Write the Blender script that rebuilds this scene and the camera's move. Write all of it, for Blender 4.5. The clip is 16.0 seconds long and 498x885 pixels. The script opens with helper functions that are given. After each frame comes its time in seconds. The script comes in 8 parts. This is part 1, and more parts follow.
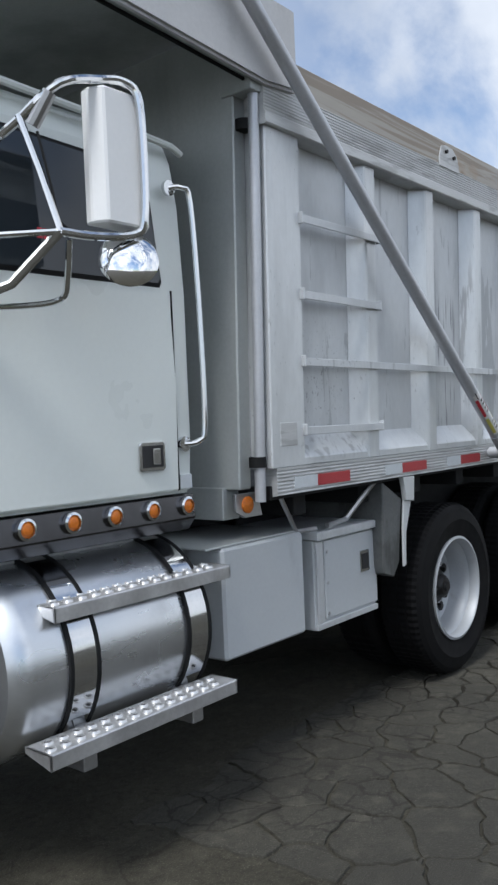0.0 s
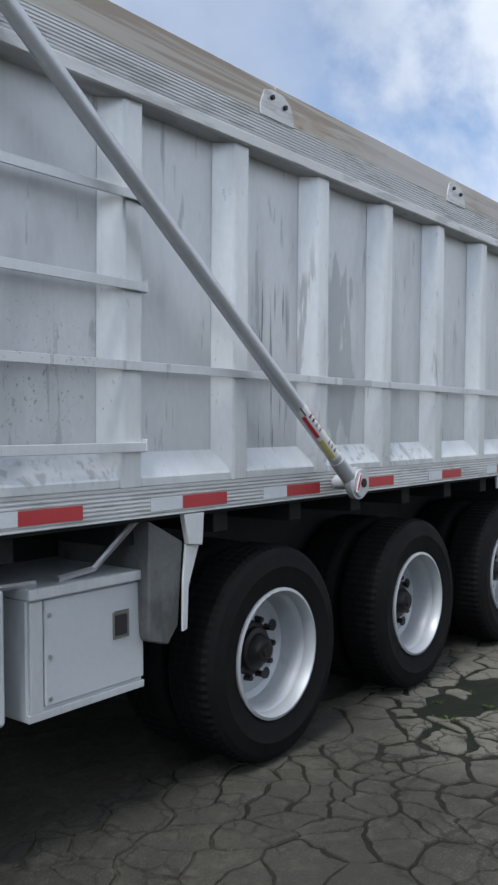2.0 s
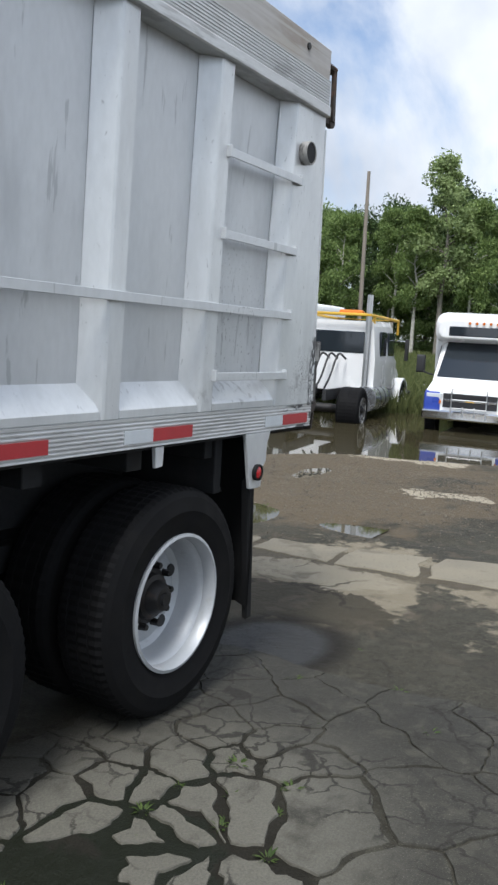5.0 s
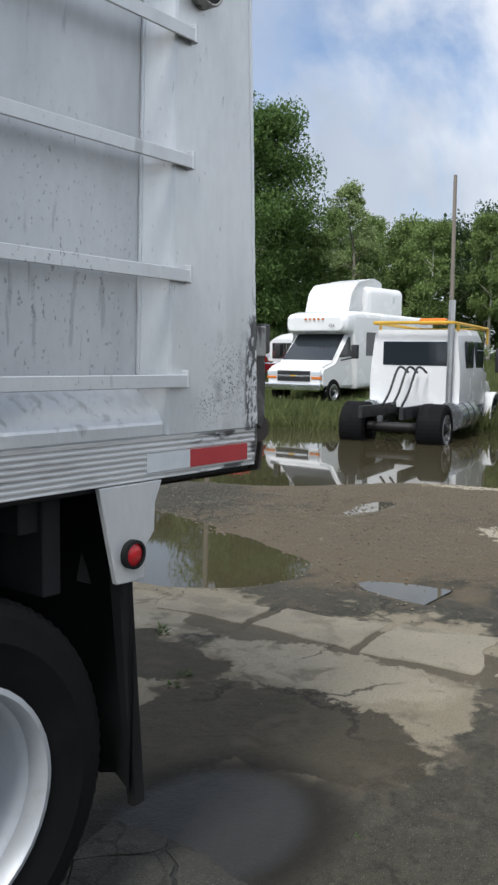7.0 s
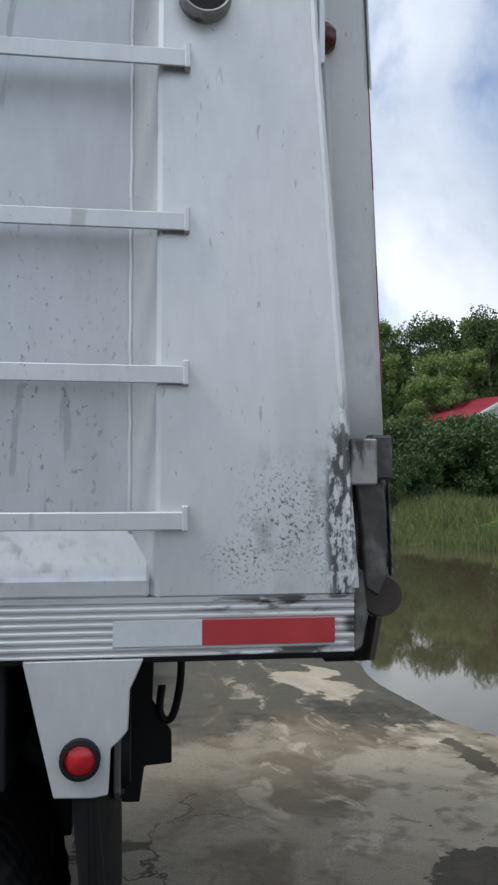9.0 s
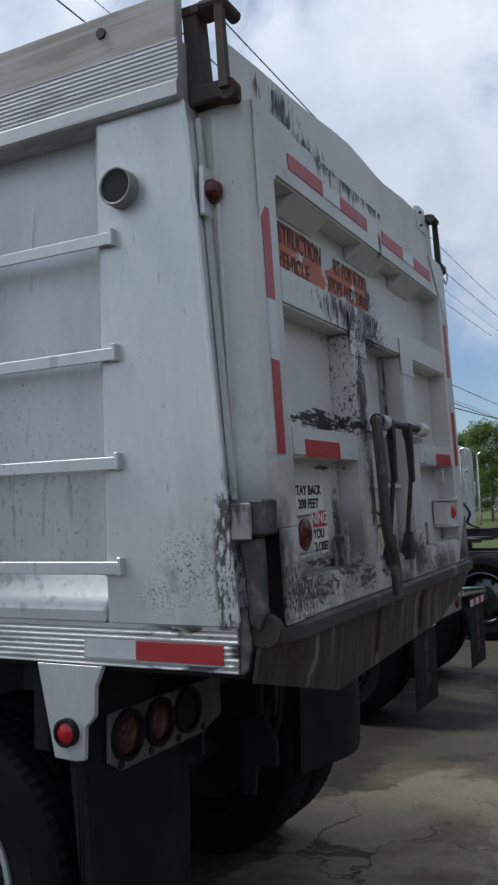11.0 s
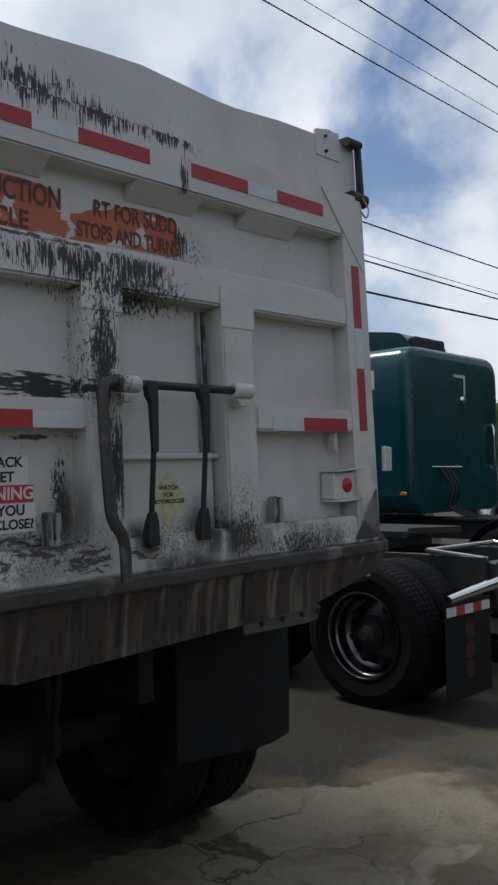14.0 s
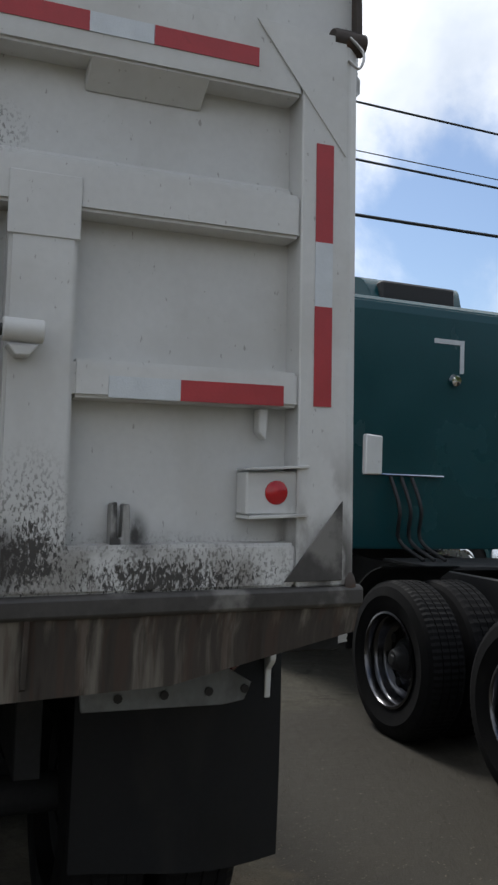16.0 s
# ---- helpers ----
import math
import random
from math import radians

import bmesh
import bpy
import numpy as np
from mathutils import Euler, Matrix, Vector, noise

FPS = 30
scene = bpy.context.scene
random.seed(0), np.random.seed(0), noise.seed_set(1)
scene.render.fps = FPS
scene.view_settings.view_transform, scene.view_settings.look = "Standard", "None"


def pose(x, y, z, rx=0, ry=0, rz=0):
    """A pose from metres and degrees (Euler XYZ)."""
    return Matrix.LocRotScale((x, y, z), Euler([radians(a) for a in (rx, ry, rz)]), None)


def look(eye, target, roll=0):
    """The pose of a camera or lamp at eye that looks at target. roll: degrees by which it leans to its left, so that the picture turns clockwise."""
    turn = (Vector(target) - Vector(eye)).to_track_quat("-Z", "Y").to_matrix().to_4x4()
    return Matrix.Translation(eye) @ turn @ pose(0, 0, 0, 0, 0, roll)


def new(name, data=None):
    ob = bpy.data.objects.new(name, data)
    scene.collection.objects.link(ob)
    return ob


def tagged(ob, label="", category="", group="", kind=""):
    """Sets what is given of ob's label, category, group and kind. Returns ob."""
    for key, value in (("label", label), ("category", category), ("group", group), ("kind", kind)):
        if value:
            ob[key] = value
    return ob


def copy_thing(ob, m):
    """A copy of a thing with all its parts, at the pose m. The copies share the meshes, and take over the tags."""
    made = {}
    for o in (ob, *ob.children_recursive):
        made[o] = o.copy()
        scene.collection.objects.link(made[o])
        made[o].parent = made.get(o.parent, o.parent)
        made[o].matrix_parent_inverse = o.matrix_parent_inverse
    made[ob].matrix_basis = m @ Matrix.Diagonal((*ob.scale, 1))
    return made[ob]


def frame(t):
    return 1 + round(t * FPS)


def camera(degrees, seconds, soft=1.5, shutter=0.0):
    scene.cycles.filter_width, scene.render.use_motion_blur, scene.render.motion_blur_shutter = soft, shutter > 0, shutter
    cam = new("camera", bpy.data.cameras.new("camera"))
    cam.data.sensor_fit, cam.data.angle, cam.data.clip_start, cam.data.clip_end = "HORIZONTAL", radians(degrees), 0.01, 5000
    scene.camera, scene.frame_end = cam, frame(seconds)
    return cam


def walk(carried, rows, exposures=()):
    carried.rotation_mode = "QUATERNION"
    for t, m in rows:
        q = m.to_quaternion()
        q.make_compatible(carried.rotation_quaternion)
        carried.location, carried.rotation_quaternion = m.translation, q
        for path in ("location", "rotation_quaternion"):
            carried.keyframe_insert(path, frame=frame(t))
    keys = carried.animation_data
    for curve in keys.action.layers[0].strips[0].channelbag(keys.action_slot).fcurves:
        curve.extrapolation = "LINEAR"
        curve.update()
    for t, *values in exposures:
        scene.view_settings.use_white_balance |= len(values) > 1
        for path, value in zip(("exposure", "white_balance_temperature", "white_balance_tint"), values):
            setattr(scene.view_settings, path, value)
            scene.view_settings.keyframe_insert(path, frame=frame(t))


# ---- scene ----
cam = camera(33.0, 16.0, soft=2.55)
PATH = [
    (0, (-8.518, -2.168, 1.54), (-6.966, -0.906, 1.491), -2.4),
    (0.5, (-8.215, -2.299, 1.567), (-6.683, -1.014, 1.542), -2.5),
    (1, (-7.863, -2.326, 1.568), (-6.305, -1.071, 1.572), -3.0),
    (1.5, (-7.502, -2.355, 1.545), (-5.945, -1.099, 1.531), -2.2),
    (2, (-7.038, -2.316, 1.553), (-5.479, -1.064, 1.522), -0.5),
    (2.5, (-6.587, -2.226, 1.596), (-4.986, -1.029, 1.526), -0.6),
    (3, (-6.133, -2.218, 1.598), (-4.519, -1.039, 1.52), -0.7),
    (3.5, (-5.62, -2.121, 1.593), (-3.96, -1.013, 1.468), 0.1),
    (4, (-5.14, -2.064, 1.594), (-3.449, -1.008, 1.442), 0.5),
    (4.5, (-4.617, -2.017, 1.6), (-2.93, -0.957, 1.428), 1.4),
    (5, (-4.053, -1.962, 1.667), (-2.333, -0.971, 1.419), 3.4),
    (5.2, (-3.93, -1.892, 1.643), (-2.185, -0.947, 1.39), 4.2),
    (7.3, (-1.874, -1.591, 1.542), (-0.37, -0.287, 1.354), -0.0),
    (7.5, (-1.702, -1.612, 1.531), (-0.288, -0.21, 1.344), -0.3),
    (8, (-1.218, -1.692, 1.545), (-0.22, 0.029, 1.341), -0.5),
    (8.5, (-0.788, -1.712, 1.552), (-0.168, 0.184, 1.403), 0.3),
    (9, (-0.463, -1.706, 1.58), (-0.191, 0.276, 1.66), 0.1),
    (9.2, (-0.391, -1.739, 1.61), (-0.237, 0.254, 1.701), -0.3),
    (11.3, (1.296, -1.946, 1.628), (0.3, -0.219, 1.784), -1.0),
    (11.5, (1.446, -1.934, 1.628), (0.414, -0.226, 1.755), -0.6),
    (12, (1.705, -1.918, 1.623), (0.622, -0.237, 1.632), -1.4),
    (12.5, (1.971, -1.728, 1.642), (0.867, -0.061, 1.61), -1.3),
    (13, (2.082, -1.491, 1.626), (0.944, 0.154, 1.638), -0.8),
    (13.5, (2.107, -1.086, 1.632), (0.916, 0.521, 1.692), -1.0),
    (14, (2.164, -0.706, 1.635), (0.771, 0.726, 1.726), -1.0),
    (14.5, (2.164, -0.245, 1.621), (0.657, 1.06, 1.777), -1.2),
    (15, (2.12, 0.209, 1.601), (0.546, 1.43, 1.783), 0.2),
    (15.5, (2.063, 0.684, 1.564), (0.33, 1.667, 1.733), 1.1),
    (16, (2.003, 1.157, 1.623), (0.148, 1.895, 1.728), 2.0),
]
EXPOSURES = [(0, -0.05, 5880, 10), (1, -0.13, 5850, 10), (2.5, 0.1, 5850, 10), (3.5, 0.15, 5870, 10), (5, 0.1, 5980, 10), (7.5, -0.02, 6050, 10), (8, 0.46, 6100, 10), (8.5, 0.66, 6080, 10), (9.2, -0.28, 5880, 10), (11.3, -0.55, 5780, 10), (12.5, -0.32, 5800, 10), (13, -0.3, 5820, 10), (13.5, -0.7, 5850, 10), (14, -0.64, 5980, 10), (14.5, -0.48, 6050, 10), (15, -0.83, 5880, 10), (15.5, -0.62, 6150, 10), (16, -0.12, 6200, 10)]
walk(cam, [(t, look(eye, target, roll)) for t, eye, target, roll in PATH], EXPOSURES)

# ---- world, sun and sky ----
def build_sky():
    w = bpy.data.worlds.new("sky")
    scene.world = w
    w.use_nodes = True
    nt = w.node_tree
    nt.nodes.clear()
    out = nt.nodes.new("ShaderNodeOutputWorld")
    sky = nt.nodes.new("ShaderNodeTexSky")
    sky.sky_type = "NISHITA"
    sky.sun_disc = False
    sky.sun_elevation, sky.sun_rotation = radians(SUN_UP), radians(SUN_TURN)
    bg = nt.nodes.new("ShaderNodeBackground")
    bg.inputs["Strength"].default_value = 0.15
    nt.links.new(sky.outputs[0], bg.inputs[0])
    # broken cumulus cover
    big = nt.nodes.new("ShaderNodeTexNoise")
    big.inputs["Scale"].default_value = 2.3
    big.inputs["Detail"].default_value = 9
    big.inputs["Roughness"].default_value = 0.57
    big.inputs["Distortion"].default_value = 0.25
    cover = nt.nodes.new("ShaderNodeMapRange")
    cover.interpolation_type = "SMOOTHSTEP"
    cover.inputs[1].default_value, cover.inputs[2].default_value = 0.38, 0.55
    nt.links.new(big.outputs[0], cover.inputs[0])
    # lighter tops, grey undersides
    tone = nt.nodes.new("ShaderNodeTexNoise")
    tone.inputs["Scale"].default_value = 3.4
    tone.inputs["Detail"].default_value = 7
    ramp = nt.nodes.new("ShaderNodeValToRGB")
    ramp.color_ramp.elements[0].position, ramp.color_ramp.elements[0].color = 0.34, (0.58, 0.62, 0.68, 1)
    ramp.color_ramp.elements[1].position, ramp.color_ramp.elements[1].color = 0.58, (0.98, 0.98, 0.98, 1)
    nt.links.new(tone.outputs[0], ramp.inputs[0])
    cloud = nt.nodes.new("ShaderNodeBackground")
    # a bank of rain cloud stands over the north-eastern wood
    ray = nt.nodes.new("ShaderNodeTexCoord")
    bank = nt.nodes.new("ShaderNodeVectorMath")
    bank.operation = "DOT_PRODUCT"
    bank.inputs[1].default_value = Vector((0.6, 0.7, 0.4)).normalized()
    nt.links.new(ray.outputs["Generated"], bank.inputs[0])
    rough = nt.nodes.new("ShaderNodeMath")
    rough.operation = "MULTIPLY_ADD"
    rough.inputs[1].default_value = 0.16
    nt.links.new(big.outputs[0], rough.inputs[0])
    nt.links.new(bank.outputs["Value"], rough.inputs[2])
    grey = nt.nodes.new("ShaderNodeMapRange")
    grey.interpolation_type = "SMOOTHSTEP"
    grey.inputs[1].default_value, grey.inputs[2].default_value = 1.015, 1.075
    nt.links.new(rough.outputs[0], grey.inputs[0])
    shade = nt.nodes.new("ShaderNodeMix")
    shade.data_type = "RGBA"
    shade.inputs[7].default_value = (0.36, 0.42, 0.52, 1)
    nt.links.new(grey.outputs[0], shade.inputs[0])
    nt.links.new(ramp.outputs[0], shade.inputs[6])
    nt.links.new(shade.outputs[2], cloud.inputs[0])
    # clouds are brighter towards the sun
    where = nt.nodes.new("ShaderNodeTexCoord")
    toward = nt.nodes.new("ShaderNodeVectorMath")
    toward.operation = "DOT_PRODUCT"
    toward.inputs[1].default_value = Vector(SUN_FROM).normalized()
    nt.links.new(where.outputs["Generated"], toward.inputs[0])
    glare = nt.nodes.new("ShaderNodeMapRange")
    glare.interpolation_type = "SMOOTHSTEP"
    glare.inputs[1].default_value, glare.inputs[2].default_value = -0.55, 0.9
    glare.inputs[3].default_value, glare.inputs[4].default_value = 0.98, 1.5
    nt.links.new(toward.outputs["Value"], glare.inputs[0])
    nt.links.new(glare.outputs[0], cloud.inputs["Strength"])
    mix = nt.nodes.new("ShaderNodeMixShader")
    both = nt.nodes.new("ShaderNodeMath")
    both.operation = "MAXIMUM"
    nt.links.new(cover.outputs[0], both.inputs[0])
    nt.links.new(grey.outputs[0], both.inputs[1])
    nt.links.new(both.outputs[0], mix.inputs[0])
    nt.links.new(bg.outputs[0], mix.inputs[1])
    nt.links.new(cloud.outputs[0], mix.inputs[2])
    nt.links.new(mix.outputs[0], out.inputs[0])


SUN_UP, SUN_TURN = 57, -103
SUN_FROM = (-5.2, -1.2, 8.2)
build_sky()
sun = new("sun", bpy.data.lights.new("sun", "SUN"))
sun.data.energy, sun.data.angle, sun.data.color = 3.4, radians(15), (1.0, 0.95, 0.87)
sun.matrix_world = look(SUN_FROM, (0, 0, 0))


# ---- materials ----
def ramp_node(nt, a, b, ca, cb):
    r = nt.nodes.new("ShaderNodeValToRGB")
    r.color_ramp.elements[0].position, r.color_ramp.elements[0].color = a, (*ca, 1)
    r.color_ramp.elements[1].position, r.color_ramp.elements[1].color = b, (*cb, 1)
    return r


class Mat:
    """A node material: a base colour with variation at two scales, layers of stain over it, and fine relief."""

    def __init__(self, name, base, rough=0.5, metal=0.0, var=0.12, scale=2.5, fine=60.0, bump=0.15, stretch=(1, 1, 1), spec=0.5, rand=0.0, depth=0.002):
        self.m = bpy.data.materials.new(name)
        self.m.use_nodes = True
        self.nt = nt = self.m.node_tree
        self.p = nt.nodes["Principled BSDF"]
        self.p.inputs["Metallic"].default_value = metal
        self.p.inputs["Specular IOR Level"].default_value = spec
        self.coord = nt.nodes.new("ShaderNodeTexCoord").outputs["Object"]
        big = self.noise(scale, stretch, 5)
        small = self.noise(fine, stretch, 3)
        lo = [c * (1 - var) for c in base]
        hi = [min(1, c * (1 + var)) for c in base]
        r1 = ramp_node(nt, 0.3, 0.7, lo, hi)
        nt.links.new(big, r1.inputs[0])
        col = r1.outputs[0]
        r2 = ramp_node(nt, 0.3, 0.7, [1 - var * 0.8] * 3, [1, 1, 1])
        nt.links.new(small, r2.inputs[0])
        col = self.mul(col, r2.outputs[0])
        if rand:
            info = nt.nodes.new("ShaderNodeObjectInfo")
            r3 = ramp_node(nt, 0, 1, [1 - rand] * 3, [1, 1, 1])
            nt.links.new(info.outputs["Random"], r3.inputs[0])
            col = self.mul(col, r3.outputs[0])
        self.col = col
        mr = nt.nodes.new("ShaderNodeMapRange")
        mr.inputs[1].default_value, mr.inputs[2].default_value = 0.3, 0.7
        mr.inputs[3].default_value, mr.inputs[4].default_value = max(0.02, rough * 0.8), min(1, rough * 1.2)
        nt.links.new(big, mr.inputs[0])
        self.rough = mr.outputs[0]
        self.small = small
        b = nt.nodes.new("ShaderNodeBump")
        b.inputs["Strength"].default_value, b.inputs["Distance"].default_value = bump, depth
        nt.links.new(small, b.inputs["Height"])
        nt.links.new(b.outputs[0], self.p.inputs["Normal"])

    def mul(self, a, b):
        n = self.nt.nodes.new("ShaderNodeMix")
        n.data_type, n.blend_type = "RGBA", "MULTIPLY"
        n.inputs[0].default_value = 1
        self.nt.links.new(a, n.inputs[6])
        self.nt.links.new(b, n.inputs[7])
        return n.outputs[2]

    def noise(self, scale, stretch=(1, 1, 1), detail=4, seed=0.0, distort=0.0, rough=0.55):
        mp = self.nt.nodes.new("ShaderNodeMapping")
        mp.inputs["Scale"].default_value = stretch
        mp.inputs["Location"].default_value = (seed, seed * 1.7, seed * 0.6)
        n = self.nt.nodes.new("ShaderNodeTexNoise")
        n.inputs["Scale"].default_value, n.inputs["Detail"].default_value = scale, detail
        n.inputs["Distortion"].default_value, n.inputs["Roughness"].default_value = distort, rough
        self.nt.links.new(self.coord, mp.inputs[0])
        self.nt.links.new(mp.outputs[0], n.inputs["Vector"])
        return n.outputs[0]

    def step(self, v, a, b):
        n = self.nt.nodes.new("ShaderNodeMapRange")
        n.interpolation_type = "SMOOTHSTEP"
        n.inputs[1].default_value, n.inputs[2].default_value = a, b
        self.nt.links.new(v, n.inputs[0])
        return n.outputs[0]

    def math(self, op, a, b=None):
        n = self.nt.nodes.new("ShaderNodeMath")
        n.operation = op
        for k, v in enumerate((a, b)):
            if v is None:
                continue
            if isinstance(v, (int, float)):
                n.inputs[k].default_value = v
            else:
                self.nt.links.new(v, n.inputs[k])
        return n.outputs[0]

    def blob(self, centre, radii, soft=0.6):
        """1 inside an ellipsoid about centre, fading to 0 at its edge."""
        s = self.nt.nodes.new("ShaderNodeVectorMath")
        s.operation = "SUBTRACT"
        s.inputs[1].default_value = centre
        d = self.nt.nodes.new("ShaderNodeVectorMath")
        d.operation = "DIVIDE"
        d.inputs[1].default_value = radii
        ln = self.nt.nodes.new("ShaderNodeVectorMath")
        ln.operation = "LENGTH"
        self.nt.links.new(self.coord, s.inputs[0])
        self.nt.links.new(s.outputs[0], d.inputs[0])
        self.nt.links.new(d.outputs[0], ln.inputs[0])
        return self.step(ln.outputs["Value"], 1.0, 1.0 - soft)

    def bent(self, amount, scale, seed):
        """The coordinates, pushed about by noise, so that outlines become ragged."""
        n = self.nt.nodes.new("ShaderNodeTexNoise")
        n.inputs["Scale"].default_value, n.inputs["Detail"].default_value, n.inputs["Roughness"].default_value = scale, 8, 0.62
        o = self.nt.nodes.new("ShaderNodeVectorMath")
        o.operation = "ADD"
        o.inputs[1].default_value = (seed, seed * 0.7, 0)
        self.nt.links.new(self.coord, o.inputs[0])
        self.nt.links.new(o.outputs[0], n.inputs["Vector"])
        c = self.nt.nodes.new("ShaderNodeVectorMath")
        c.operation = "SUBTRACT"
        c.inputs[1].default_value = (0.5, 0.5, 0.5)
        self.nt.links.new(n.outputs["Color"], c.inputs[0])
        f = self.nt.nodes.new("ShaderNodeVectorMath")
        f.operation = "MULTIPLY_ADD"
        f.inputs[1].default_value = (amount * 2, amount * 2, 0)
        self.nt.links.new(c.outputs[0], f.inputs[0])
        self.nt.links.new(self.coord, f.inputs[2])
        return f.outputs[0]

    def blobs(self, items, soft=0.6):
        out = None
        for c, r in items:
            b = self.blob(c, r, soft)
            out = b if out is None else self.math("MAXIMUM", out, b)
        return out

    def layer(self, mask, colour, rough=None, amount=1.0, vary=None):
        """Lays a stain or a second surface over what is there."""
        if amount < 1:
            mask = self.math("MULTIPLY", mask, amount)
        n = self.nt.nodes.new("ShaderNodeMix")
        n.data_type = "RGBA"
        self.nt.links.new(mask, n.inputs[0])
        self.nt.links.new(self.col, n.inputs[6])
        if vary:
            r = ramp_node(self.nt, 0.3, 0.7, [c * (1 - vary) for c in colour], [c * (1 + vary) for c in colour])
            self.nt.links.new(self.small, r.inputs[0])
            self.nt.links.new(r.outputs[0], n.inputs[7])
        else:
            n.inputs[7].default_value = (*colour, 1)
        self.col = n.outputs[2]
        if rough is not None:
            f = self.nt.nodes.new("ShaderNodeMix")
            self.nt.links.new(mask, f.inputs[0])
            self.nt.links.new(self.rough, f.inputs[2])
            f.inputs[3].default_value = rough
            self.rough = f.outputs[0]
        return self

    def done(self):
        self.nt.links.new(self.col, self.p.inputs["Base Color"])
        self.nt.links.new(self.rough, self.p.inputs["Roughness"])
        return self.m


def plain(name, base, rough=0.5, metal=0.0, **k):
    return Mat(name, base, rough, metal, **k).done()


def glow(name, colour, strength):
    m = bpy.data.materials.new(name)
    m.use_nodes = True
    p = m.node_tree.nodes["Principled BSDF"]
    p.inputs["Base Color"].default_value = (*colour, 1)
    p.inputs["Emission Color"].default_value = (*colour, 1)
    p.inputs["Emission Strength"].default_value = strength
    return m


def glass_mat(name, tint=(0.02, 0.025, 0.03)):
    m = bpy.data.materials.new(name)
    m.use_nodes = True
    p = m.node_tree.nodes["Principled BSDF"]
    p.inputs["Base Color"].default_value = (*tint, 1)
    p.inputs["Roughness"].default_value = 0.04
    p.inputs["Specular IOR Level"].default_value = 0.6
    return m


def grime(m, colour=(0.05, 0.045, 0.04), lo=0.56, hi=0.7, scale=3.0, stretch=(1, 1, 0.35), amount=0.6, seed=3.0, rough=0.8):
    m.layer(m.step(m.noise(scale, stretch, 6, seed), lo, hi), colour, rough, amount)
    return m


